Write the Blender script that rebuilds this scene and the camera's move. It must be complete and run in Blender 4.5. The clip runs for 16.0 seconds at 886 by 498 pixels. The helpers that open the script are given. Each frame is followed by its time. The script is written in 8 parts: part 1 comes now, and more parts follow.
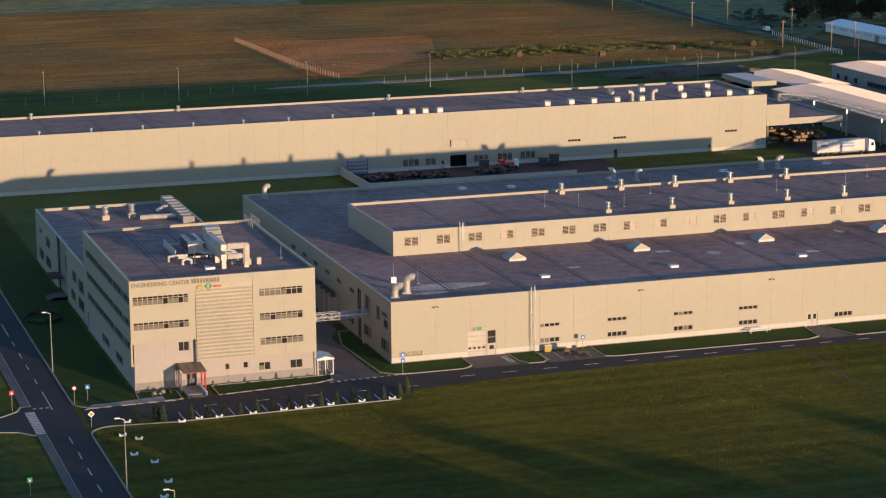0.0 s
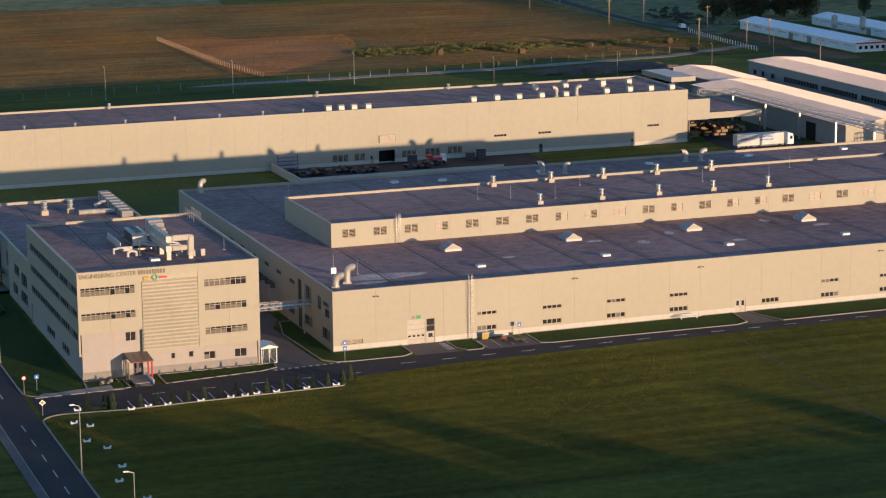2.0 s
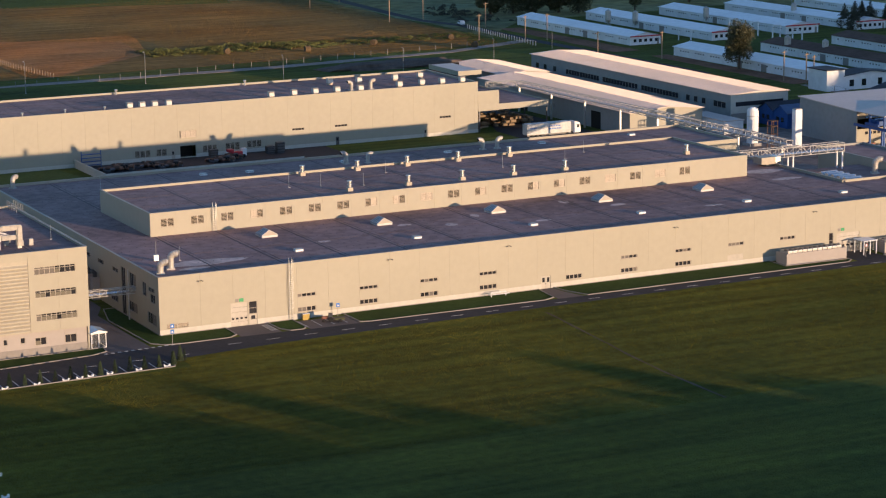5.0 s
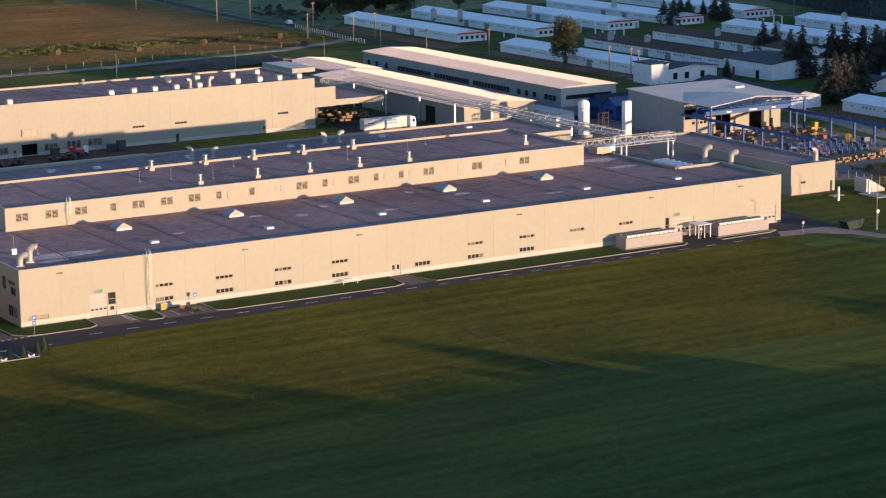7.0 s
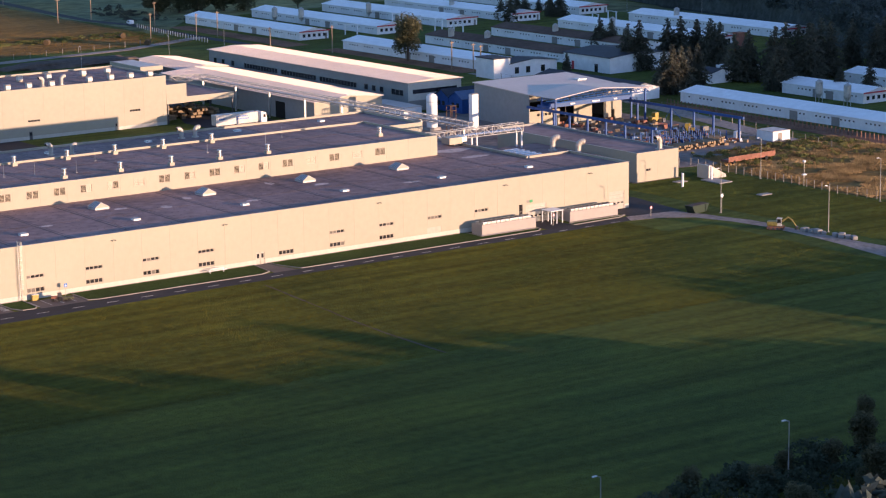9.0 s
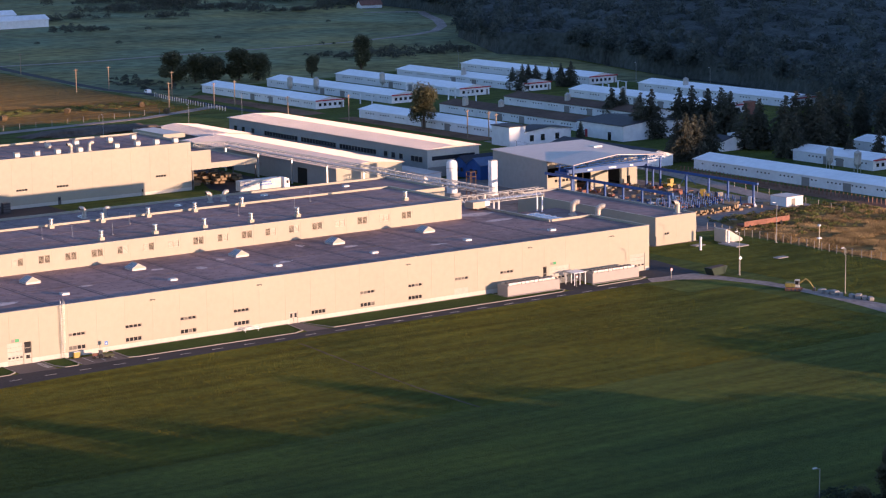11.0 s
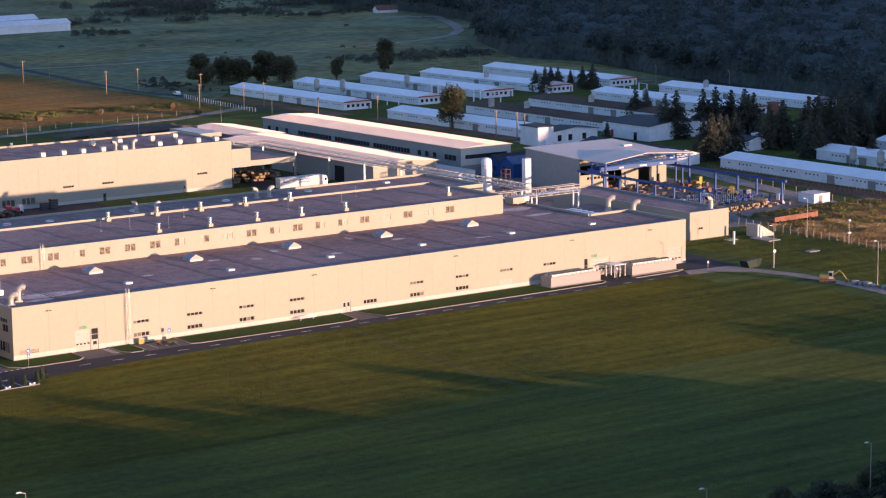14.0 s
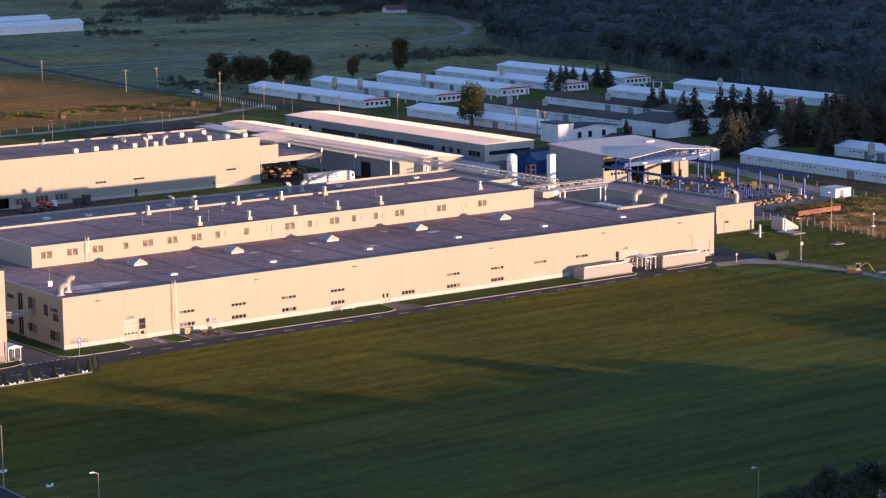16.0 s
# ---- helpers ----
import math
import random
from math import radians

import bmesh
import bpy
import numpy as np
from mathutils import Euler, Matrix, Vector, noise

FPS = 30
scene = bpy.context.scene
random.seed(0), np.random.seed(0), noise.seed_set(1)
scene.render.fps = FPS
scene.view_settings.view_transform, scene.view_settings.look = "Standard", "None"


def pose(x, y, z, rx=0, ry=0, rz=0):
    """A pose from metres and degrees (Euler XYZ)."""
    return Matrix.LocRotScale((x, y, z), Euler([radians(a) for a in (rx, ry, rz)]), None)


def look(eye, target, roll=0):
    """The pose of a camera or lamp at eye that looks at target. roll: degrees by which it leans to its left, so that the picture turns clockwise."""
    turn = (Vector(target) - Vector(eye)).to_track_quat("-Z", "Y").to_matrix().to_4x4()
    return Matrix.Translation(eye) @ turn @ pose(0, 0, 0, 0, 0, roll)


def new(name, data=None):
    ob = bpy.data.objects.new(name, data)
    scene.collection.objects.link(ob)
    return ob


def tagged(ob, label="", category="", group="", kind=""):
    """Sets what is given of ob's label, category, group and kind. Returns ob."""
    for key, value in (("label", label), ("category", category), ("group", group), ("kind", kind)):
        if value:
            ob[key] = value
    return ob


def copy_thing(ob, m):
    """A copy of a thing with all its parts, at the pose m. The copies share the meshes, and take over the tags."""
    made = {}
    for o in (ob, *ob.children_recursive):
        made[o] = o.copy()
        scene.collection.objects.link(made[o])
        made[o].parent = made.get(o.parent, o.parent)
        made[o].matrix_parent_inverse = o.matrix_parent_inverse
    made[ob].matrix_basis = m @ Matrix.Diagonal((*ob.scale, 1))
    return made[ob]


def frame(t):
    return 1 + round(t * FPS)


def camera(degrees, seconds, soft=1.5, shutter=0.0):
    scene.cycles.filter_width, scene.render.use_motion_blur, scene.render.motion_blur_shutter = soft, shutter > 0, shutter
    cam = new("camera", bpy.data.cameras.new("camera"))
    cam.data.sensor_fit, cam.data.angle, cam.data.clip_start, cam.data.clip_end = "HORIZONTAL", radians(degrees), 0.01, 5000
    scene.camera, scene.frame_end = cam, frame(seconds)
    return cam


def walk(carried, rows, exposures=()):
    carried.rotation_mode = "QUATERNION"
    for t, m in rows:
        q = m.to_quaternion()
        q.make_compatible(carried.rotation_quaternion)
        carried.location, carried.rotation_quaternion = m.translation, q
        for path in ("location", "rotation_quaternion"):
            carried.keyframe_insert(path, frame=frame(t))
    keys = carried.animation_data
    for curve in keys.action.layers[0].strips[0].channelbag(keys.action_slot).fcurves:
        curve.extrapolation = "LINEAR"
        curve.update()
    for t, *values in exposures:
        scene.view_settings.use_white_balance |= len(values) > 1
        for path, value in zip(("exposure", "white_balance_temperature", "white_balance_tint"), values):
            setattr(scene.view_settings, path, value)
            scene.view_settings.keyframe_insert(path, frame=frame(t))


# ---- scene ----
cam = camera(21.928, 16.0, 1.2)

PATH = [
    (0, (-102.796, -343.555, 92.551), (-11.927, -64.094, 32.182), -0.554),
    (0.5, (-104.499, -345.200, 92.583), (-10.143, -66.888, 32.255), -0.519),
    (1, (-106.389, -346.912, 92.620), (-9.538, -69.464, 32.266), -0.525),
    (1.5, (-108.413, -348.717, 92.662), (-9.766, -71.907, 32.289), -0.535),
    (2, (-110.543, -350.612, 92.668), (-8.346, -75.088, 32.318), -0.531),
    (2.5, (-112.787, -352.569, 92.640), (-6.791, -78.462, 32.390), -0.531),
    (3, (-115.184, -354.542, 92.618), (-4.258, -82.389, 32.384), -0.565),
    (3.5, (-117.643, -356.505, 92.595), (-1.848, -86.381, 32.395), -0.622),
    (6, (-131.333, -365.666, 92.308), (9.737, -107.824, 32.166), -0.692),
    (6.5, (-134.415, -367.456, 92.286), (12.103, -112.668, 32.159), -0.698),
    (7, (-137.612, -369.262, 92.260), (14.608, -117.838, 32.130), -0.729),
    (7.5, (-140.757, -371.113, 92.160), (16.337, -122.682, 32.131), -0.755),
    (8, (-143.950, -372.979, 92.068), (17.973, -127.675, 32.012), -0.768),
    (8.5, (-147.200, -374.778, 92.032), (19.352, -132.595, 31.966), -0.792),
    (9, (-150.539, -376.475, 92.095), (20.682, -137.593, 31.938), -0.800),
    (9.5, (-153.864, -378.061, 92.218), (18.211, -139.346, 33.858), -0.775),
    (10, (-157.074, -379.673, 92.273), (15.480, -140.209, 38.591), -0.734),
    (12.5, (-172.123, -387.314, 92.139), (0.695, -147.256, 42.075), -0.703),
    (13, (-175.168, -388.460, 92.089), (-2.348, -148.392, 42.083), -0.677),
    (13.5, (-178.181, -389.492, 92.019), (-5.394, -149.400, 42.010), -0.647),
    (14, (-181.273, -390.397, 91.976), (-8.251, -150.465, 42.018), -0.641),
    (14.5, (-184.448, -391.191, 91.928), (-10.843, -151.671, 42.013), -0.640),
    (15, (-187.697, -391.904, 91.844), (-13.967, -152.458, 42.009), -0.649),
    (15.5, (-190.964, -392.557, 91.773), (-17.273, -153.073, 41.983), -0.646),
    (16, (-194.293, -393.139, 91.675), (-20.703, -153.575, 41.922), -0.676),
]
walk(cam, [(t, look(eye, target, roll)) for t, eye, target, roll in PATH],
     exposures=[(0, 0.99, 6600, 18), (3.5, 0.99, 6500, 19), (7, 1.23, 6420, 22), (9, 1.44, 6400, 30), (12.5, 1.47, 6520, 36), (16, 1.44, 6540, 36)])

# ---- world, sun, exposure ----
SUN_AZ = 23.3      # degrees that the sun stands east of the -y axis
SUN_EL = 4.75
world = bpy.data.worlds.new("dusk_sky")
scene.world = world
world.use_nodes = True
wn = world.node_tree.nodes
wl = world.node_tree.links
sky = wn.new("ShaderNodeTexSky")
sky.sky_type = "NISHITA"
sky.sun_disc = False
sky.sun_elevation = radians(SUN_EL)
sky.sun_rotation = radians(180 - SUN_AZ)
sky.ozone_density = 3.0
sky.dust_density = 0.3
wl.new(sky.outputs[0], wn["Background"].inputs[0])
wn["Background"].inputs[1].default_value = 0.15
sun_dir = Vector((math.sin(radians(SUN_AZ)) * math.cos(radians(SUN_EL)), -math.cos(radians(SUN_AZ)) * math.cos(radians(SUN_EL)), math.sin(radians(SUN_EL))))
sun = new("sun", bpy.data.lights.new("sun", "SUN"))
sun.data.energy = 2.58
sun.data.angle = radians(0.53)
sun.data.color = (1.0, 0.72, 0.42)
sun.matrix_world = look(sun_dir * 300, (0, 0, 0))


# ---- materials ----
def material(name, colour, rough=0.8, metal=0.0, grain=1.5, stain=0.12, var=0.06, bump=0.0, bump_scale=20.0, random_tint=0.0, bump_depth=0.1):
    """Colour with fine grain and broad stains at metre scale, relief, and a shade of its own for each piece."""
    m = bpy.data.materials.new(name)
    m.use_nodes = True
    n, l = m.node_tree.nodes, m.node_tree.links
    b = n["Principled BSDF"]
    b.inputs["Roughness"].default_value = rough
    b.inputs["Metallic"].default_value = metal
    co = n.new("ShaderNodeTexCoord")
    fine = n.new("ShaderNodeTexNoise")
    fine.inputs["Scale"].default_value = grain
    fine.inputs["Detail"].default_value = 5
    broad = n.new("ShaderNodeTexNoise")
    broad.inputs["Scale"].default_value = stain
    broad.inputs["Detail"].default_value = 3
    l.new(co.outputs["Object"], fine.inputs["Vector"])
    l.new(co.outputs["Object"], broad.inputs["Vector"])
    add = n.new("ShaderNodeMath")
    add.operation = "ADD"
    l.new(fine.outputs["Fac"], add.inputs[0])
    l.new(broad.outputs["Fac"], add.inputs[1])
    last = add
    if random_tint:
        info = n.new("ShaderNodeObjectInfo")
        mul = n.new("ShaderNodeMath")
        mul.operation = "MULTIPLY_ADD"
        l.new(info.outputs["Random"], mul.inputs[0])
        mul.inputs[1].default_value = random_tint
        l.new(add.outputs[0], mul.inputs[2])
        last = mul
    ramp = n.new("ShaderNodeMapRange")
    ramp.inputs["From Min"].default_value = 0.6
    ramp.inputs["From Max"].default_value = 1.4 + random_tint
    ramp.inputs["To Min"].default_value = 1 - 2.2 * var
    ramp.inputs["To Max"].default_value = 1 + 2.2 * var
    l.new(last.outputs[0], ramp.inputs["Value"])
    mix = n.new("ShaderNodeVectorMath")
    mix.operation = "SCALE"
    mix.inputs[0].default_value = colour
    l.new(ramp.outputs[0], mix.inputs["Scale"])
    l.new(mix.outputs[0], b.inputs["Base Color"])
    if bump:
        bn = n.new("ShaderNodeTexNoise")
        bn.inputs["Scale"].default_value = bump_scale
        bn.inputs["Detail"].default_value = 4
        l.new(co.outputs["Object"], bn.inputs["Vector"])
        bu = n.new("ShaderNodeBump")
        bu.inputs["Strength"].default_value = bump
        bu.inputs["Distance"].default_value = bump_depth
        l.new(bn.outputs["Fac"], bu.inputs["Height"])
        l.new(bu.outputs[0], b.inputs["Normal"])
    return m


def glass_material(name, colour, rough=0.08):
    m = material(name, colour, rough, 0.0, 0.6, 0.2, 0.2)
    m.node_tree.nodes["Principled BSDF"].inputs["Specular IOR Level"].default_value = 0.9
    return m


def clear_glass(name):
    m = material(name, (0.9, 0.92, 0.92), 0.03, 0.0, 0.6, 0.2, 0.02)
    m.node_tree.nodes["Principled BSDF"].inputs["Transmission Weight"].default_value = 0.95
    return m


CLEAR = clear_glass("clear_glass")
CREAM = material("cream_panel", (0.400, 0.366, 0.294), 0.6, 0, 0.8, 0.05, 0.03, random_tint=0.1)
CREAM_BASE = material("pale_plinth", (0.56, 0.53, 0.48), 0.8, 0, 1.2, 0.1, 0.05)
COPING = material("coping_metal", (0.43, 0.365, 0.29), 0.5, 0.0, 1, 0.2, 0.05)
PATCH = material("roof_patch", (0.60, 0.46, 0.42), 0.8, 0, 0.8, 0.2, 0.2)
ROOF = material("roof_membrane", (0.305, 0.198, 0.188), 0.8, 0, 0.5, 0.045, 0.2)
ROOF.node_tree.nodes["Principled BSDF"].inputs["Specular IOR Level"].default_value = 0.25
SEAM = material("roof_seam", (0.13, 0.09, 0.085), 0.8, 0, 1, 0.2, 0.1)
GREYWALL = material("grey_wall", (0.30, 0.30, 0.30), 0.6, 0, 0.8, 0.08, 0.05)
# Pale sheet roof with the pink reflection of the sky put into its colour.
WHITEROOF = material("pink_lit_sheet_roof", (0.66, 0.54, 0.49), 0.45, 0.0, 0.6, 0.06, 0.05)
WHITE = material("white_wall", (0.84, 0.84, 0.86), 0.7, 0, 0.7, 0.1, 0.06)
WORN_ASPHALT = material("worn_asphalt", (0.12, 0.115, 0.115), 0.9, 0, 1.5, 0.2, 0.12)
ASPHALT = material("asphalt", (0.044, 0.042, 0.047), 0.85, 0, 1.5, 0.12, 0.14)
GLASS = glass_material("dark_window_glass", (0.03, 0.03, 0.035))
METAL = material("galvanised_metal", (0.62, 0.62, 0.62), 0.35, 0.6, 2, 0.5, 0.08)
DUCT = material("dull_duct_metal", (0.50, 0.47, 0.44), 0.5, 0.3, 2, 0.5, 0.12)
BLUE = material("blue_steel", (0.014, 0.085, 0.29), 0.5, 0, 1, 0.3, 0.1)


# ---- mesh helpers ----
def part(name, bm, mat, parent=None, label=""):
    me = bpy.data.meshes.new(name)
    bm.to_mesh(me)
    bm.free()
    me.materials.append(mat)
    ob = new(name, me)
    if parent is not None:
        ob.parent = parent
    if label:
        ob["label"] = label
    return ob


def box(bm, x0, x1, y0, y1, z0, z1):
    v = [bm.verts.new(p) for p in ((x0, y0, z0), (x1, y0, z0), (x1, y1, z0), (x0, y1, z0), (x0, y0, z1), (x1, y0, z1), (x1, y1, z1), (x0, y1, z1))]
    for f in ((3, 2, 1, 0), (4, 5, 6, 7), (0, 1, 5, 4), (1, 2, 6, 5), (2, 3, 7, 6), (3, 0, 4, 7)):
        bm.faces.new([v[i] for i in f])
    return v


def boxes(*dims):
    bm = bmesh.new()
    for d in dims:
        box(bm, *d)
    return bm


def thing(name, label, category, group="", kind="", m=None):
    ob = new(name)
    if m is not None:
        ob.matrix_basis = m
    return tagged(ob, label, category, group, kind)


def slab(bm, pts, z0, z1):
    """A flat slab on a polygon that runs counter-clockwise."""
    lo = [bm.verts.new((x, y, z0)) for x, y in pts]
    hi = [bm.verts.new((x, y, z1)) for x, y in pts]
    bm.faces.new(hi)
    bm.faces.new(lo[::-1])
    for i in range(len(pts)):
        j = (i + 1) % len(pts)
        bm.faces.new((lo[i], lo[j], hi[j], hi[i]))


def slab_part(name, pts, z0, z1, mat, parent=None, label=""):
    bm = bmesh.new()
    slab(bm, pts, z0, z1)
    return part(name, bm, mat, parent, label)


def rect(x0, x1, y0, y1):
    return [(x0, y0), (x1, y0), (x1, y1), (x0, y1)]


def rod(bm, a, b, r, n=6):
    a, b = Vector(a), Vector(b)
    d = (b - a).normalized()
    s = d.orthogonal().normalized()
    u = d.cross(s)
    ra = [bm.verts.new(a + r * (math.cos(6.2832 * k / n) * s + math.sin(6.2832 * k / n) * u)) for k in range(n)]
    rb = [bm.verts.new(b + r * (math.cos(6.2832 * k / n) * s + math.sin(6.2832 * k / n) * u)) for k in range(n)]
    for k in range(n):
        bm.faces.new((ra[k], ra[(k + 1) % n], rb[(k + 1) % n], rb[k]))
    bm.faces.new(ra[::-1])
    bm.faces.new(rb)


def tube(bm, pts, r, n=10):
    """A bent round duct through points."""
    rings = []
    pts = [Vector(p) for p in pts]
    for i, p in enumerate(pts):
        d = (pts[min(i + 1, len(pts) - 1)] - pts[max(i - 1, 0)]).normalized()
        s = d.cross(Vector((0.31, 0.95, 0.07))).normalized()
        u = d.cross(s)
        rings.append([bm.verts.new(p + r * (math.cos(6.2832 * k / n) * s + math.sin(6.2832 * k / n) * u)) for k in range(n)])
    for a, b in zip(rings, rings[1:]):
        for k in range(n):
            bm.faces.new((a[k], a[(k + 1) % n], b[(k + 1) % n], b[k]))
    bm.faces.new(rings[0][::-1])
    bm.faces.new(rings[-1])


def prism(bm, profile, y0, y1):
    """A solid with an (x, z) profile, counter-clockwise seen from -y, pulled from y0 to y1."""
    a = [bm.verts.new((x, y0, z)) for x, z in profile]
    b = [bm.verts.new((x, y1, z)) for x, z in profile]
    bm.faces.new(a)
    bm.faces.new(b[::-1])
    for i in range(len(profile)):
        j = (i + 1) % len(profile)
        bm.faces.new((a[j], a[i], b[i], b[j]))


class Side:
    """One side of a building: u runs along it, w inwards from its face, z up."""

    def __init__(self, facing, const):
        self.facing, self.const = facing, const

    def box(self, bm, u0, u1, w0, w1, z0, z1):
        c, f = self.const, self.facing
        if f == "-y":
            box(bm, u0, u1, c + w0, c + w1, z0, z1)
        elif f == "+y":
            box(bm, u0, u1, c - w1, c - w0, z0, z1)
        elif f == "-x":
            box(bm, c + w0, c + w1, u0, u1, z0, z1)
        else:
            box(bm, c - w1, c - w0, u0, u1, z0, z1)

    def at(self, u, w, z):
        c, f = self.const, self.facing
        return {"-y": (u, c + w, z), "+y": (u, c - w, z), "-x": (c + w, u, z), "+x": (c - w, u, z)}[f]


def wall(parent, name, side, u0, u1, z0, z1, openings=(), pitch=6.0, mat=None, thick=0.3, gap=0.018, first=None):
    """A wall of upright cladding panels with openings (u0, u1, z0, z1) that go right through."""
    bm = bmesh.new()
    side.box(bm, u0 + 0.01, u1 - 0.01, thick, thick + 0.06, z0, z0 + 0.3)
    core = part(name, bm, mat, parent)
    cuts = [u0]
    u = u0 + (pitch if first is None else first)
    while u < u1 - 0.3:
        cuts.append(u)
        u += pitch
    cuts.append(u1)
    for a, b in zip(cuts, cuts[1:]):
        bm = bmesh.new()
        inside = [o for o in openings if o[0] < b and o[1] > a]
        us = sorted({a + gap / 2, b - gap / 2, *[min(max(v, a + gap / 2), b - gap / 2) for o in inside for v in o[:2]]})
        zs = sorted({z0, z1, *[v for o in inside for v in o[2:4] if z0 < v < z1]})
        for p, q in zip(us, us[1:]):
            if q - p < 1e-4:
                continue
            run = None
            for r, s in zip(zs, zs[1:]):
                um, zm = (p + q) / 2, (r + s) / 2
                if any(o[0] < um < o[1] and o[2] < zm < o[3] for o in inside):
                    if run is not None:
                        side.box(bm, p, q, 0, thick, run, r)
                        run = None
                elif run is None:
                    run = r
            if run is not None:
                side.box(bm, p, q, 0, thick, run, zs[-1])
        bmesh.ops.remove_doubles(bm, verts=bm.verts, dist=1e-4)
        part("wall_panel", bm, mat, core)
    return core


def window(parent, side, u0, u1, z0, z1, panes=4, frame_mat=None, glass=None, recess=0.08, blinds=(), label="", bar=0.07, mid=0.0, half=()):
    """A framed window set into its opening, one pane after another; blinds: the panes whose blind is drawn."""
    bm = bmesh.new()
    side.box(bm, u0, u1, recess, recess + 0.1, z1 - bar, z1)
    side.box(bm, u0, u1, recess - 0.12, recess + 0.1, z0, z0 + bar)
    w = (u1 - u0) / panes
    for k in range(panes + 1):
        c = min(max(u0 + k * w, u0 + bar / 2), u1 - bar / 2)
        side.box(bm, c - bar / 2, c + bar / 2, recess, recess + 0.1, z0 + bar, z1 - bar)
    if mid:
        side.box(bm, u0, u1, recess + 0.02, recess + 0.09, mid - bar / 2, mid + bar / 2)
    f = part("window", bm, frame_mat or FRAME, parent, label)
    for k in range(panes):
        bm = bmesh.new()
        side.box(bm, u0 + k * w + 0.02, u0 + (k + 1) * w - 0.02, recess + 0.05, recess + 0.07, z0 + 0.03, z1 - 0.03)
        part("pane", bm, BLIND if k in blinds else (glass or GLASS), f)
        if k in half:
            bm = bmesh.new()
            side.box(bm, u0 + k * w + 0.06, u0 + (k + 1) * w - 0.06, recess + 0.03, recess + 0.045, z0 + 0.05, z0 + 0.58 * (z1 - z0))
            part("blind", bm, PALE_BLIND, f)
    return f


def louvre(parent, side, u0, u1, z0, z1, shut=(False, False), leaves=2):
    """Ventilation grilles side by side with tilted slats; shut ones lie flat and pale."""
    bm = bmesh.new()
    for a, b, c, d in ((u0, u1, z1 - 0.05, z1), (u0, u1, z0, z0 + 0.05), (u0, u0 + 0.05, z0, z1), (u1 - 0.05, u1, z0, z1)):
        side.box(bm, a, b, -0.03, 0.12, c, d)
    w = (u1 - u0) / leaves
    for k in range(1, leaves):
        side.box(bm, u0 + k * w - 0.1, u0 + k * w + 0.1, -0.02, 0.12, z0 + 0.05, z1 - 0.05)
    f = part("louvre", bm, FRAME_CREAM, parent)
    # near-black sheet paints the shade seen between the slats
    bm = bmesh.new()
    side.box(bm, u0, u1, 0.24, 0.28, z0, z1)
    part("shade_backing", bm, DARK, f)
    for half in range(leaves):
        a, b = u0 + half * w + 0.1, u0 + (half + 1) * w - 0.1
        closed = half < len(shut) and shut[half]
        n = 6
        h = (z1 - z0 - 0.1) / n
        for k in range(n):
            z = z0 + 0.05 + k * h
            bm = bmesh.new()
            if closed:
                side.box(bm, a, b, 0.04, 0.06, z + 0.012, z + h - 0.012)
            else:
                side.box(bm, a, b, 0.05, 0.08, z + 0.07, z + 0.15)
            part("slat", bm, PALE_SLAT if closed else SLAT, f)
    return f


FRAME = material("window_frame", (0.38, 0.33, 0.28), 0.5)
FRAME_CREAM = material("cream_frame", (0.42, 0.36, 0.30), 0.5)
BLIND = material("window_blind", (0.16, 0.14, 0.125), 0.8)
PALE_BLIND = material("half_drawn_blind", (0.17, 0.15, 0.115), 0.8)
PALE_FRAME = material("pale_window_frame", (0.44, 0.39, 0.33), 0.5)
# Near-black colour standing in for the shade of unlit interiors.
DARK = material("interior_shade", (0.010, 0.008, 0.007), 0.95)
SLAT = material("bronze_slat", (0.46, 0.38, 0.29), 0.5)
PALE_SLAT = material("pale_slat", (0.46, 0.39, 0.32), 0.5)
GRASS = material("grass_field", (0.076, 0.110, 0.027), 0.95, 0, 0.6, 0.025, 0.18, 1.0, 3.2, bump_depth=0.5)
# Brighter lawn copy, open-sky light between the halls put into its colour.
REAR_GRASS = material("sky_lit_lawn", (0.100, 0.140, 0.044), 0.95, 0, 0.8, 0.06, 0.14, 1.0, 5, bump_depth=0.25)
LAWN = material("lawn", (0.042, 0.074, 0.016), 0.95, 0, 0.8, 0.06, 0.14, 1.0, 5, bump_depth=0.25)
KERB = material("kerb_concrete", (0.30, 0.27, 0.245), 0.85, 0, 2, 0.3, 0.08)
PAINT = material("road_paint", (0.46, 0.46, 0.46), 0.7, 0, 3, 0.5, 0.12)
PAVING = material("paving", (0.125, 0.10, 0.095), 0.85, 0, 3, 0.2, 0.1)
GRAVEL = material("gravel_road", (0.30, 0.235, 0.205), 0.95, 0, 0.9, 0.08, 0.28)
GATE = material("gate_panel", (0.46, 0.42, 0.37), 0.6)
SKYLIGHT = material("skylight_white", (0.58, 0.56, 0.54), 0.5)
CONCRETE = material("concrete", (0.33, 0.31, 0.30), 0.85, 0, 1.5, 0.15, 0.1)

RUST = material("rusty_red", (0.25, 0.105, 0.075), 0.8, 0, 2, 0.4, 0.2)
RED = material("red_paint", (0.55, 0.03, 0.05), 0.4)
GREEN = material("green_sign", (0.02, 0.30, 0.12), 0.5)
SIGN_BLUE = material("blue_sign", (0.02, 0.16, 0.55), 0.4)
YELLOW = material("yellow_paint", (0.42, 0.28, 0.05), 0.5)
LETTER = material("grey_letter", (0.17, 0.14, 0.10), 0.5)
STEEL = material("dark_steel", (0.10, 0.10, 0.11), 0.5, 0.4)
POLE = material("lamp_pole", (0.42, 0.40, 0.38), 0.45, 0.5)
RUBBER = material("tyre_rubber", (0.015, 0.015, 0.016), 0.9)
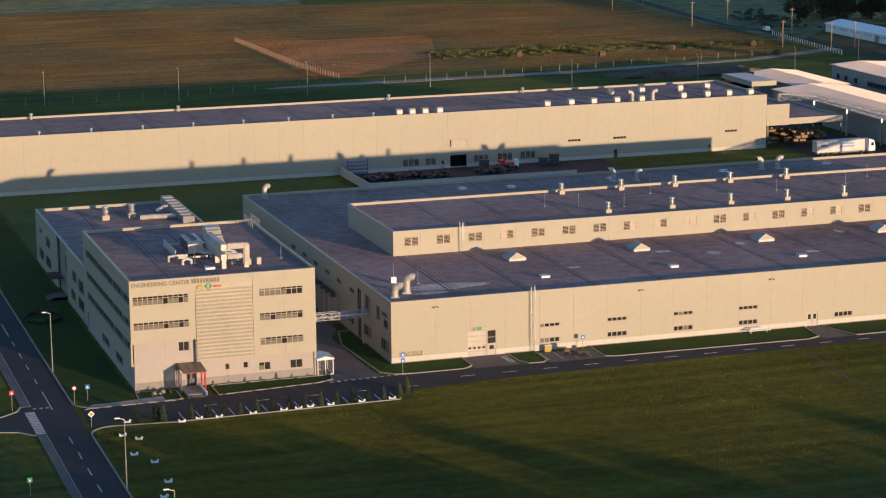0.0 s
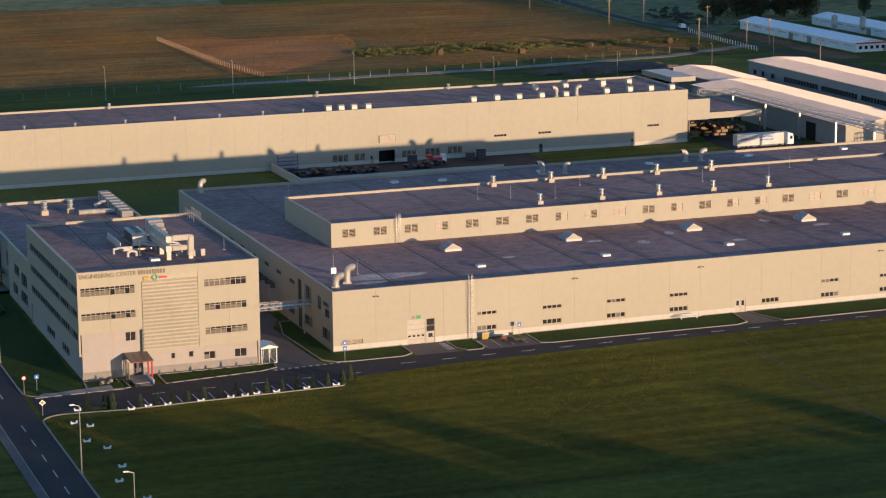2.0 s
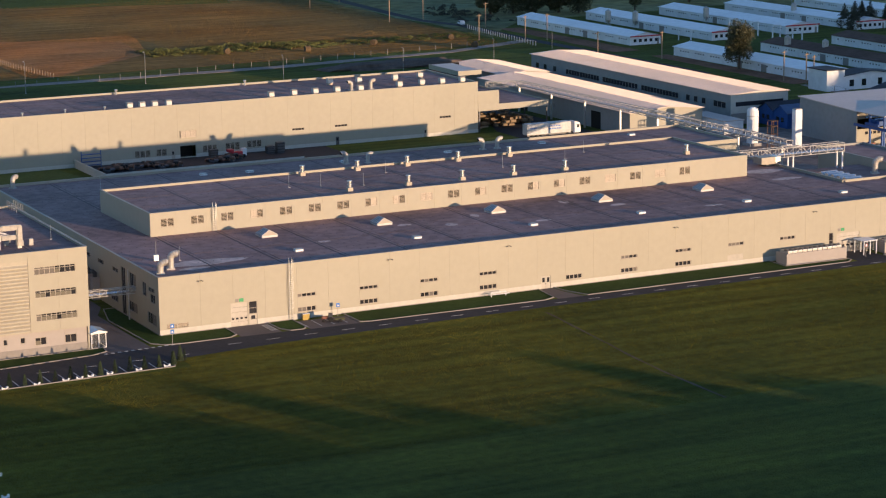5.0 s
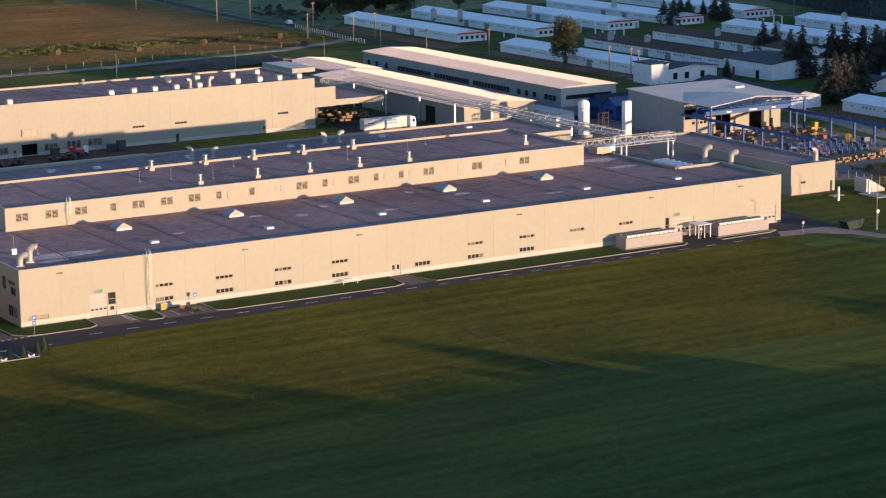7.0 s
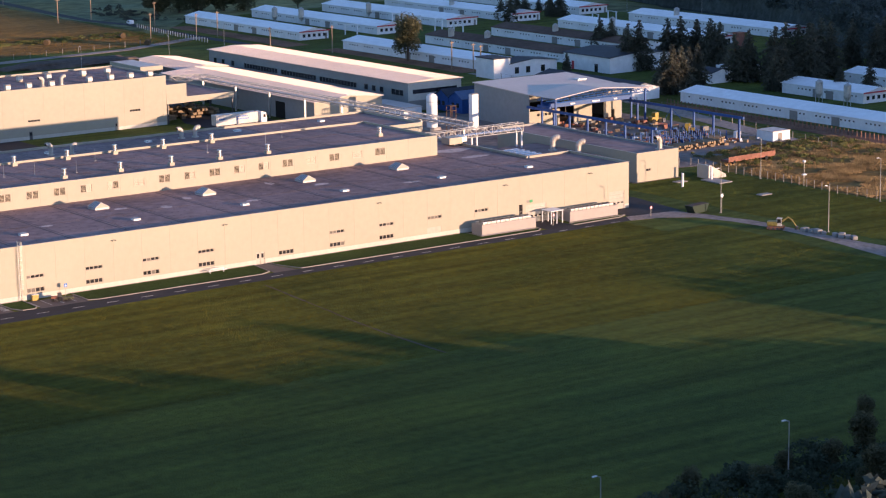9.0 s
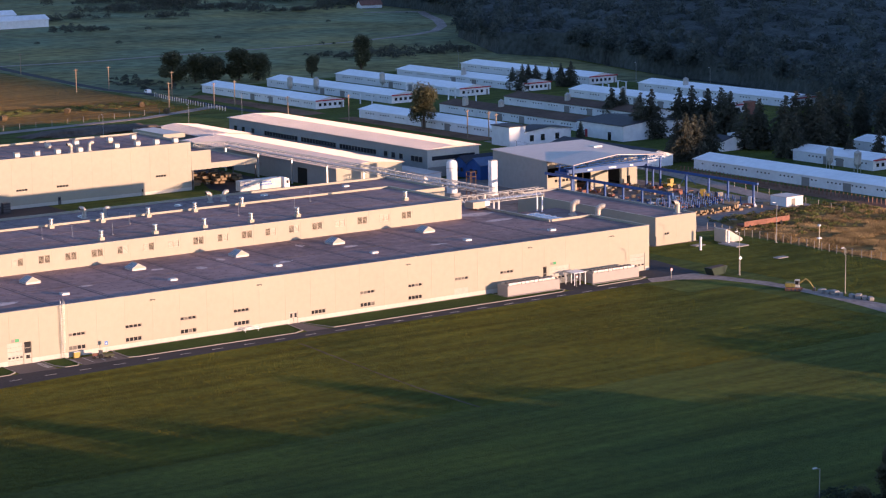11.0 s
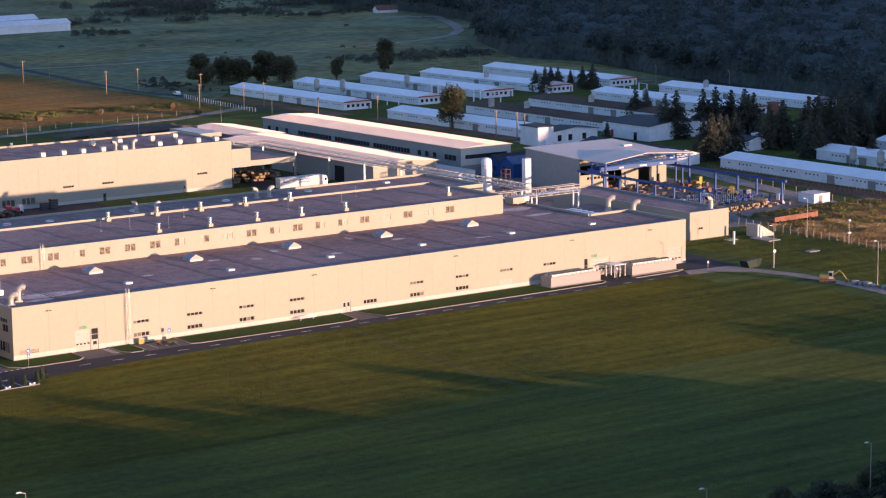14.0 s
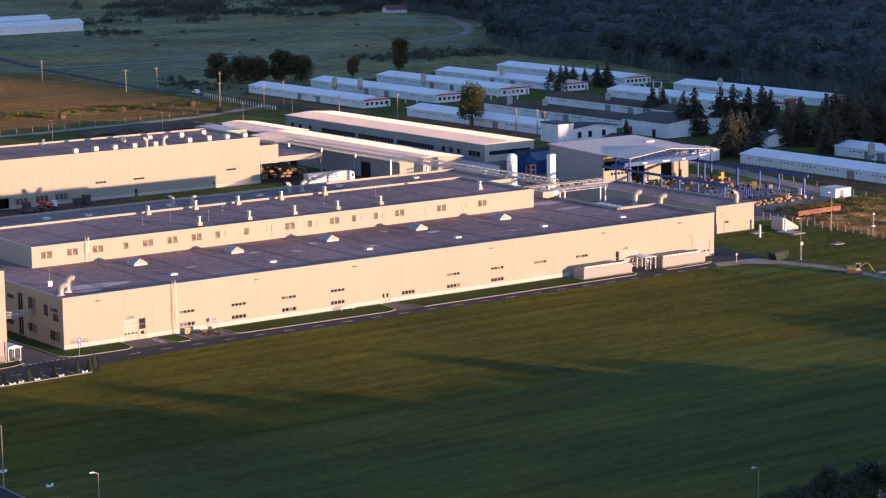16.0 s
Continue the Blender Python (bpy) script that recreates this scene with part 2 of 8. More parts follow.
WOOD = material("pale_timber", (0.30, 0.21, 0.13), 0.8, 0, 3, 0.6, 0.2, random_tint=0.5)
YARD = material("trodden_yard", (0.26, 0.205, 0.18), 0.95, 0, 0.5, 0.06, 0.25, 0.5, 3)
SOIL = material("bare_soil", (0.13, 0.10, 0.085), 0.95, 0, 0.7, 0.08, 0.2, 0.6, 3)
MEADOW = material("dry_meadow", (0.180, 0.132, 0.052), 0.95, 0, 0.35, 0.025, 0.22, 1.0, 2.4, bump_depth=0.55)
DRY = material("dry_golden_grass", (0.40, 0.26, 0.12), 0.9, 0, 0.12, 0.03, 0.4)
BLADE = material("grass_blade", (0.100, 0.112, 0.020), 0.9, 0, 0.3, 0.03, 0.3)
HAY = material("hay_blade", (0.175, 0.122, 0.048), 0.9, 0, 0.3, 0.03, 0.32)
OLD_HAY = material("old_hay", (0.13, 0.085, 0.045), 0.95, 0, 2, 0.4, 0.25)
STUBBLE = material("stubble", (0.27, 0.165, 0.085), 0.95, 0, 0.5, 0.03, 0.16, 1.0, 1.8, bump_depth=0.6)
WEED = material("tall_weeds", (0.155, 0.150, 0.050), 0.95, 0, 0.5, 0.05, 0.3, 0.8, 1.5)
# Distance haze is mixed into the leaf, spruce and bluish woodland colours.
LEAF = material("broad_leaf", (0.128, 0.126, 0.074), 0.8, 0, 1.2, 0.2, 0.3, random_tint=0.3)
THUJA = material("thuja_leaf", (0.030, 0.050, 0.022), 0.85, 0, 2, 0.3, 0.25)
SPRUCE = material("spruce_needle", (0.130, 0.132, 0.104), 0.85, 0, 1.2, 0.2, 0.25, random_tint=0.3)
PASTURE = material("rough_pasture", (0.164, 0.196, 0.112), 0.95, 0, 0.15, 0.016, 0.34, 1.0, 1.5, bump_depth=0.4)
HAZY_WOODS = material("woodland", (0.084, 0.106, 0.100), 0.9, 0, 0.6, 0.05, 0.25)
# Darker copy of the woodland colour that paints the shade between crowns.
UNDERWOOD = material("canopy_gap_shade", (0.058, 0.073, 0.070), 0.95, 0, 0.4, 0.05, 0.3, 1.0, 0.5, bump_depth=1.0)
THICKET = material("thicket_leaf", (0.070, 0.092, 0.062), 0.9, 0, 0.8, 0.1, 0.3)
GIRDER = material("weathered_white_steel", (0.50, 0.475, 0.45), 0.5, 0.1, 2, 0.3, 0.1)
OLDPOLE = material("weathered_pole", (0.36, 0.25, 0.17), 0.9, 0, 2, 0.3, 0.15)
RUSTWOOD = material("rusty_board", (0.22, 0.11, 0.075), 0.9, 0, 2, 0.3, 0.2, random_tint=0.4)
RUSTY = material("rusty_weeds", (0.25, 0.125, 0.08), 0.95, 0, 0.8, 0.08, 0.25, 1.0, 3, bump_depth=0.4)
BARK = material("bark", (0.12, 0.08, 0.055), 0.9)
RIB = material("ribbed_sheet", (0.41, 0.368, 0.295), 0.5)
PINK = material("rose_render", (0.41, 0.365, 0.345), 0.8, 0, 0.8, 0.1, 0.03)
GREYBASE = material("grey_plinth", (0.29, 0.265, 0.25), 0.85, 0, 1.5, 0.2, 0.06)
BROWNROOF = material("old_brown_roof", (0.135, 0.085, 0.066), 0.9, 0, 0.6, 0.08, 0.15)
BLUEROOF = material("blue_sheet_roof", (0.10, 0.15, 0.26), 0.45, 0, 0.6, 0.1, 0.1)
DARKROOF = material("slate_roof", (0.05, 0.052, 0.065), 0.6, 0, 0.6, 0.1, 0.1)
TARP = material("lorry_tarpaulin", (0.60, 0.59, 0.57), 0.6, 0, 1.5, 0.4, 0.12)
OCHRE = material("faded_yellow_paint", (0.32, 0.25, 0.07), 0.6, 0, 2, 0.4, 0.2)
GALV = material("dull_white_duct", (0.40, 0.37, 0.34), 0.55, 0.1, 2, 0.4, 0.12)
BRONZE = material("bronze_sheet", (0.20, 0.145, 0.11), 0.45, 0.2, 1.5, 0.4, 0.12)
CHROME = material("bright_sheet_metal", (0.80, 0.80, 0.80), 0.25, 0.85, 3, 0.5, 0.05)


def link_wave(m, scale, amount):
    """Fine upright ribs on sheet cladding."""
    n, l = m.node_tree.nodes, m.node_tree.links
    co = n.new("ShaderNodeTexCoord")
    sep = n.new("ShaderNodeSeparateXYZ")
    l.new(co.outputs["Object"], sep.inputs[0])
    add = n.new("ShaderNodeMath")
    l.new(sep.outputs[0], add.inputs[0])
    l.new(sep.outputs[1], add.inputs[1])
    com = n.new("ShaderNodeCombineXYZ")
    l.new(add.outputs[0], com.inputs[0])
    w = n.new("ShaderNodeTexWave")
    w.inputs["Scale"].default_value = scale
    w.inputs["Distortion"].default_value = 0
    l.new(com.outputs[0], w.inputs["Vector"])
    b = n.new("ShaderNodeBump")
    b.inputs["Strength"].default_value = amount
    b.inputs["Distance"].default_value = 0.02
    l.new(w.outputs["Fac"], b.inputs["Height"])
    l.new(b.outputs[0], n["Principled BSDF"].inputs["Normal"])


link_wave(CREAM, 1.0, 0.12)
link_wave(WHITEROOF, 0.6, 0.4)


def mow_lines(m, scale, strength, dry=0.0):
    """Long faint mowing streaks along x in a grass material; dry sets the browning towards lower x."""
    n, l = m.node_tree.nodes, m.node_tree.links
    co = n.new("ShaderNodeTexCoord")
    mp = n.new("ShaderNodeMapping")
    mp.inputs["Scale"].default_value = (0.018, 0.30, 1)
    mp.inputs["Rotation"].default_value = (0, 0, 0.06)
    l.new(co.outputs["Object"], mp.inputs["Vector"])
    t = n.new("ShaderNodeTexNoise")
    t.inputs["Scale"].default_value = scale
    t.inputs["Detail"].default_value = 6
    l.new(mp.outputs[0], t.inputs["Vector"])
    r = n.new("ShaderNodeMapRange")
    r.inputs["From Min"].default_value = 0.3
    r.inputs["From Max"].default_value = 0.7
    r.inputs["To Min"].default_value = 1 - strength
    r.inputs["To Max"].default_value = 1 + strength
    l.new(t.outputs["Fac"], r.inputs["Value"])
    b = n["Principled BSDF"]
    old = b.inputs["Base Color"].links[0].from_socket
    s = n.new("ShaderNodeVectorMath")
    s.operation = "SCALE"
    l.new(old, s.inputs[0])
    l.new(r.outputs[0], s.inputs["Scale"])
    hue = n.new("ShaderNodeTexNoise")
    hue.inputs["Scale"].default_value = 0.012
    hue.inputs["Detail"].default_value = 4
    l.new(co.outputs["Object"], hue.inputs["Vector"])
    hr = n.new("ShaderNodeMapRange")
    hr.inputs["From Min"].default_value = 0.4
    hr.inputs["From Max"].default_value = 0.65
    l.new(hue.outputs["Fac"], hr.inputs["Value"])
    # the colour gets browner towards lower x
    sep = n.new("ShaderNodeSeparateXYZ")
    l.new(co.outputs["Object"], sep.inputs[0])
    west = n.new("ShaderNodeMapRange")
    west.inputs["From Min"].default_value = 100
    west.inputs["From Max"].default_value = 0
    west.inputs["To Max"].default_value = dry
    l.new(sep.outputs[0], west.inputs["Value"])
    both = n.new("ShaderNodeMath")
    both.use_clamp = True
    l.new(hr.outputs[0], both.inputs[0])
    l.new(west.outputs[0], both.inputs[1])
    mix = n.new("ShaderNodeMix")
    mix.data_type = "VECTOR"
    l.new(both.outputs[0], mix.inputs["Factor"])
    mix.inputs["A"].default_value = (1, 1, 1)
    mix.inputs["B"].default_value = (1.5, 1.10, 0.78)
    mul = n.new("ShaderNodeVectorMath")
    mul.operation = "MULTIPLY"
    l.new(s.outputs[0], mul.inputs[0])
    l.new(mix.outputs["Result"], mul.inputs[1])
    l.new(mul.outputs[0], b.inputs["Base Color"])


mow_lines(GRASS, 1.0, 0.35, 0.5)
mow_lines(PASTURE, 0.5, 0.08)
mow_lines(MEADOW, 1.0, 0.35)
mow_lines(STUBBLE, 1.4, 0.25)
mow_lines(BLADE, 1.2, 0.35, 0.9)
mow_lines(HAY, 1.0, 0.3)
for m in (GRASS, LAWN, REAR_GRASS, MEADOW, STUBBLE, PASTURE, BLADE, HAY, DRY, WEED, HAZY_WOODS, UNDERWOOD, THICKET, SPRUCE, LEAF, SOIL, YARD, RUSTY):
    m.node_tree.nodes["Principled BSDF"].inputs["Specular IOR Level"].default_value = 0.12
ASPHALT.node_tree.nodes["Principled BSDF"].inputs["Specular IOR Level"].default_value = 0.25
for m in (BROWNROOF, DARKROOF):
    m.node_tree.nodes["Principled BSDF"].inputs["Specular IOR Level"].default_value = 0.12


def translucent(m, share):
    """Leaves let part of the light through."""
    n, l = m.node_tree.nodes, m.node_tree.links
    b = n["Principled BSDF"]
    tr = n.new("ShaderNodeBsdfTranslucent")
    mix = n.new("ShaderNodeMixShader")
    mix.inputs[0].default_value = share
    col = b.inputs["Base Color"]
    if col.is_linked:
        l.new(col.links[0].from_socket, tr.inputs["Color"])
    else:
        tr.inputs["Color"].default_value = col.default_value
    l.new(b.outputs[0], mix.inputs[1])
    l.new(tr.outputs[0], mix.inputs[2])
    l.new(mix.outputs[0], n["Material Output"].inputs["Surface"])


for m in (LEAF, SPRUCE, HAZY_WOODS, THICKET):
    translucent(m, 0.42)

# ---- ground, fields and roads ----
bm = bmesh.new()
N = 60
for i in range(N + 1):
    for j in range(N + 1):
        bm.verts.new((-1800 + 4400 * i / N, -1400 + 4400 * j / N, 0))
bm.verts.ensure_lookup_table()
for i in range(N):
    for j in range(N):
        k = i * (N + 1) + j
        bm.faces.new([bm.verts[q] for q in (k, k + N + 1, k + N + 2, k + 1)])
tagged(part("ground", bm, GRASS), "wide meadow of mown dark green grass", "ground", "", "structure")


def flat(name, pts, z, mat, label, category):
    return tagged(slab_part(name, pts, -0.3, z, mat), label, category, "", "structure")


def ragged(pts, step=6.0, amp=0.8):
    """The same outline with an uneven edge."""
    out = []
    for (x0, y0), (x1, y1) in zip(pts, pts[1:] + pts[:1]):
        d = math.hypot(x1 - x0, y1 - y0)
        n = max(1, int(d / step))
        for k in range(n):
            f = k / n
            out.append((x0 + (x1 - x0) * f + random.uniform(-amp, amp) * (k > 0), y0 + (y1 - y0) * f + random.uniform(-amp, amp) * (k > 0)))
    return out


flat("meadow", ragged([(-300, 352), (84, 352), (192, 357), (246, 360), (262, 400), (268, 560), (150, 592), (72, 600), (-300, 640)], 9, 1.5), 0.02, MEADOW, "dry brown hay meadow with uneven mowing", "meadow")
flat("stubble_field", ragged([(88.5, 352), (136, 397), (142, 440), (102, 466), (82.6, 468)], 7, 0.7), 0.05, STUBBLE, "reddish stubble patch with a weedy edge", "field")
flat("green_strip", ragged([(140, 588), (232, 558), (244, 600), (146, 640)], 9, 1.5), 0.03, GRASS, "strip of green crop beyond the meadow", "field")
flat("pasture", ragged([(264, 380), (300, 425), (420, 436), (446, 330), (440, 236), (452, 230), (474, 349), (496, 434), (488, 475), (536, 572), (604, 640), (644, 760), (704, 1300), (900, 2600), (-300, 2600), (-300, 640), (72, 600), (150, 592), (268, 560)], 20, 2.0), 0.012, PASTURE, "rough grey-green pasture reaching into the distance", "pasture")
flat("forest_floor", ragged([(362, 40), (390, 133), (452, 229), (476, 349), (498, 434), (490, 475), (538, 572), (606, 640), (646, 760), (706, 1300), (1500, 1300), (1500, 40)], 20, 3.0), 0.02, HAZY_WOODS, "dark forest floor under the woodland", "forest floor")
flat("earth_track", ragged([(60, 336), (78, 334.5), (162, 336), (231, 345), (272, 362), (270, 367), (231, 350), (162, 341.5), (78, 340)], 7, 0.5), 0.07, GRAVEL, "pale earth track behind the rear hall", "track")
flat("country_road", [(270.5, 250), (275, 250), (274.5, 340), (274, 362), (275.5, 423), (270.5, 450), (272.5, 482), (278, 547), (281, 573), (300, 690), (330, 900), (323, 900), (295, 690), (276, 574), (273.5, 548), (268, 483), (266.5, 449), (271, 422), (269.5, 362), (270, 340)], 0.05, ASPHALT, "straight country road past the meadow", "road")
TRACK = [(276.5, 580, 3.4), (301, 576, 3.4), (328, 573.5, 3.4), (362, 576, 3.4), (410, 577.5, 3.4), (441, 577.5, 3.4), (479, 582.5, 3.6), (526, 598, 4.2), (549, 611.4, 5), (572.6, 637, 5.5), (597, 675, 6), (617, 714, 6), (632, 741, 6.5), (604, 761, 7)]
bm = bmesh.new()
last = None
for k, (x, y, w) in enumerate(TRACK):
    a, b = TRACK[max(k - 1, 0)], TRACK[min(k + 1, len(TRACK) - 1)]
    side_way = Vector((a[1] - b[1], b[0] - a[0], 0)).normalized() * (w / 2)
    ring = [bm.verts.new(Vector((x, y, z)) + side_way * f) for f, z in ((1, -0.3), (1, 0.1), (-1, 0.1), (-1, -0.3))]
    for q in range(4 if last else 0):
        bm.faces.new((last[q - 1], last[q], ring[q], ring[q - 1]))
    last = ring
bmesh.ops.recalc_face_normals(bm, faces=bm.faces)
tagged(part("country_track", bm, GRAVEL), "winding pale track across the pasture", "track", "", "structure")
flat("yard", ragged([(204.3, 34), (222, 30), (262, 48), (262, 140), (206, 148), (172, 148), (172, 60), (190, 60), (190, 22), (204.3, 22)], 8, 0.6), 0.03, YARD, "bare earth timber yard with scraps", "yard")
flat("rusty_weeds", ragged([(274, 20), (285.4, 20), (285.4, 117), (280, 117)], 6, 0.5), 0.08, RUSTY, "strip of rusty brown dry weeds before the sheds", "weeds")
flat("rusty_weeds", ragged([(281, 214), (289.5, 214), (289.5, 300), (283, 300)], 6, 0.5), 0.08, RUSTY, "strip of rusty brown dry weeds before the sheds", "weeds")
flat("rusty_weeds", ragged([(278, 316), (288, 316), (288, 404), (280, 404)], 6, 0.5), 0.08, RUSTY, "strip of rusty brown dry weeds before the sheds", "weeds")
flat("yard_road", [(158, 150), (180, 150), (180, 210), (210, 290), (203, 290), (172, 212), (158, 176)], 0.04, ASPHALT, "dark asphalt yard between the halls", "yard")
flat("field_lane", ragged([(258, 40), (264, 38), (282, 122), (288, 210), (282, 212), (276, 125)], 9, 0.5), 0.06, GRAVEL, "grey lane along the sheds", "track")
NORTH = [(-52, -10.2), (-40, -10), (-14, -7.3), (12, -7.2), (32, -7.9), (85, -8.8), (125, -8.6), (162, -8)]
SOUTH = [(-52, -20.5), (-45, -18.1), (-2, -16.4), (15, -14.6), (44, -13.6), (83, -12.9), (125, -12.4), (160, -11.8)]
street = flat("street", rect(-58.9, -52.9, -420, 420), 0.03, ASPHALT, "grey asphalt street with a dashed centre line", "road")
lane = flat("works_road", SOUTH + NORTH[::-1], 0.024, ASPHALT, "narrow asphalt works road along the hall", "road")
flat("side_street", [(-120, -18.2), (-66, -18.2), (-62.5, -19.4), (-60.4, -22), (-58.9, -22), (-58.9, -6), (-60.4, -6), (-61.2, -8.4), (-64.4, -11.2), (-120, -12)], 0.026, ASPHALT, "side street that meets the junction", "road")
flat("apron", [(-13, -7.4), (-4, -7.3), (-4.4, 3), (-4.6, 20), (-2, 26), (-2, 103), (-13, 103)], 0.028, PAVING, "dark paved alley between office and hall", "pavement")
flat("forecourt", rect(12, 19.5, -7.3, -0.05), 0.027, PAVING, "paved loading forecourt before the gate", "pavement")
flat("parking_bay", rect(24.6, 34, -8.0, -1.6), 0.027, PAVING, "paved parking bays beside the ladder", "pavement")
flat("door_path", [(73.2, -8.6), (78.5, -8.7), (77.2, -4), (76.6, -0.05), (74.2, -0.05)], 0.027, PAVING, "paved path to the staff door", "pavement")
flat("field_drain", ragged([(65.9, -16.7), (64.6, -31.8), (62.9, -49.3), (62.1, -61), (62, -80), (62.4, -80), (62.5, -61), (63.3, -49.3), (65, -31.8), (66.3, -16.7)], 3, 0.12), 0.03, SOIL, "narrow dark drain line across the meadow", "drain")
flat("waste_ground", ragged([(218, 33), (226, 40), (262, 47), (276, 44), (274, -70), (227, -70), (219.2, -30), (217.2, -17), (218.6, -1), (218, 17)], 5, 0.3), 0.02, MEADOW, "waste ground of trodden dry grass", "waste ground")
flat("gate_apron", rect(140.2, 147.5, -8.2, -0.05), 0.027, ASPHALT, "asphalt apron at the loading gate", "pavement")
flat("end_apron", [(163, -8), (169.6, -9.5), (176, -10), (178.5, 8), (177, 22), (169.6, 22), (169.6, -0.05), (163, -0.05)], 0.03, ASPHALT, "asphalt apron round the hall's end", "pavement")
flat("gravel_lane", ragged([(160, -11.9), (167, -13.4), (172.9, -17.8), (176, -27), (177.2, -36), (176.9, -49), (173.8, -72), (160, -110), (120, -190), (128, -192), (168, -110), (181.6, -66), (180.2, -48), (180, -28), (176.5, -15), (174.4, -9.5), (162, -8)], 6, 0.3), 0.034, GRAVEL, "pale gravel lane leading off the works road", "track")
flat("parking_strip", [(-40, -21.6), (-5, -20.8), (-3.5, -16.3), (-44, -17.8)], 0.02, ASPHALT, "asphalt parking bays facing the office", "parking")
flat("pavement", rect(-60.3, -59.05, -420, -22), 0.1, WORN_ASPHALT, "pale grey footway beside the street", "pavement")
flat("pavement", rect(-60.4, -59.05, -6, 420), 0.1, WORN_ASPHALT, "pale grey footway beside the street", "pavement")
flat("pavement", [(-51.4, -10.5), (-38.9, -9.15), (-38.9, -6.9), (-48.4, -8.4), (-49.8, -8.1)], 0.12, KERB, "pale concrete footway before the office lawn", "pavement")


def kerb(pts, w=0.25, h=0.14, close=False):
    """A raised stone kerb along a line, one stone after another."""
    segs = list(zip(pts, pts[1:] + (pts[:1] if close else [])))[: len(pts) if close else len(pts) - 1]
    bm = bmesh.new()
    for (x0, y0), (x1, y1) in segs:
        d = Vector((x1 - x0, y1 - y0, 0))
        n = max(1, round(d.length / 2.0))
        t = d.normalized()
        s = Vector((-t.y, t.x, 0)) * w / 2
        for k in range(n):
            a = Vector((x0, y0, 0)) + d * k / n
            b = a + d / n - t * 0.03
            p = [a - s, b - s, b + s, a + s]
            slab(bm, [(q.x, q.y) for q in p], -0.1, h)
    return tagged(part("kerb", bm, KERB), "pale concrete kerb stones along the verge", "kerb", "", "structure")


def arc(cx, cy, r, a0, a1, n=6):
    return [(cx + r * math.cos(radians(a0 + (a1 - a0) * k / n)), cy + r * math.sin(radians(a0 + (a1 - a0) * k / n))) for k in range(n + 1)]


kerb([(-58.98, -420), (-58.98, -22.2)], 0.14)
kerb([(-58.98, -5.8), (-58.98, 420)], 0.14)
kerb([(-120, -11.8), (-64.5, -11.0), (-61.3, -8.2), (-60.5, -5.8)], 0.3)
kerb([(-120, -18.4), (-66, -18.4), (-62.6, -19.6), (-60.5, -22.2)], 0.2)
kerb([(-52.75, 420), (-52.75, -5)] + arc(-48.7, -6.1, 4.05, 180, 270)[1:] + [(-38, -9.9), (-37, -9.8)])
kerb([(-52.75, -420), (-52.75, -24.5)] + arc(-49.2, -24.4, 3.55, 180, 90)[1:] + [(-44, -21.3), (-40.2, -21.8), (-5, -21.0), (-3.3, -16.5)])
lawns = (
    [(-30.5, -9.2), (-14.4, -7.5), (-11.6, -6.2), (-11.2, -3.2), (-13.2, -3.4), (-30.5, -3.4)],
    [(-37.5, -9.6), (-36.3, -9.5), (-36.3, -4.2), (-42.4, -3.4), (-42.9, -9.8)],
    [(-3.6, 0), (-3.4, -4.6), (-1.5, -6.6), (1.5, -7.1), (10, -7.1), (11.8, -5.6), (11.9, -0.05), (0, -0.05), (-0.05, 24), (-2.2, 24), (-4.2, 15)],
    [(19.7, -0.05), (19.9, -5.2), (21, -7.4), (23.5, -7.5), (24.4, -6.2), (24.4, -0.05)],
    [(34.2, -0.05), (34.2, -7.2), (36, -7.9), (70.5, -8.4), (73, -7.2), (73.8, -0.05)],
    [(77, -0.05), (77.6, -3.6), (79.5, -8.4), (125, -8.4), (138, -8.2), (139.6, -6.8), (139.6, -5.9), (125, -5.6), (125, -0.05)],
    [(147.8, -8), (160.5, -7.6), (163, -6.4), (163, -6.2), (148, -5.9)],
)
for p in lawns:
    flat("lawn", p, 0.06, LAWN, "strip of mown lawn beside the wall", "lawn")
    kerb(p, 0.18, 0.16, True)
flat("street_lawn", [(-52.5, -4), (-49, -9.6), (-43, -9.8), (-42.9, 40), (-42.4, 103), (-43, 170), (-52.5, 170)], 0.05, LAWN, "green lawn between street and office", "lawn")
flat("rear_lawn", [(-42, 104.2), (158, 104.2), (158, 150), (96, 150), (40, 150), (36, 177), (-42, 177)], 0.05, REAR_GRASS, "lawn between the two halls", "lawn")


def dashes(parent, pts):
    for x0, x1, y0, y1 in pts:
        part("road_marking", boxes((x0, x1, y0, y1, 0.0, 0.042)), PAINT, parent)


dashes(street, [(-56.14, -55.96, y, y + 3.5) for y in [*range(-212, -24, 8), 7, 16.5, 24.5, 33, *range(58, 170, 8)]] + [(-56.14, -55.96, -8.8, 2.2), (-56.14, -55.96, 40.6, 49.8)])
dashes(street, [(-60.3, -58.85, -21.5 + 0.9 * k, -20.85 + 0.9 * k) for k in range(14)])
dashes(street, [(-58.8 + 0.95 * k, -58.3 + 0.95 * k, -7.7, -7.1) for k in range(3)])
dashes(lane, [(x, x + 2.4, -11.35, -11.2) for x in range(8, 158, 7)] + [(x, x + 2.0, -14.4, -14.25) for x in range(-34, 0, 8)])
dashes(lane, [(-12.5 + 1.2 * k, -11.9 + 1.2 * k, -7.9 + 0.07 * k, -7.4 + 0.07 * k) for k in range(13)])
stripes = thing("parking_lines", "white painted parking bay lines", "road marking", "", "structure")
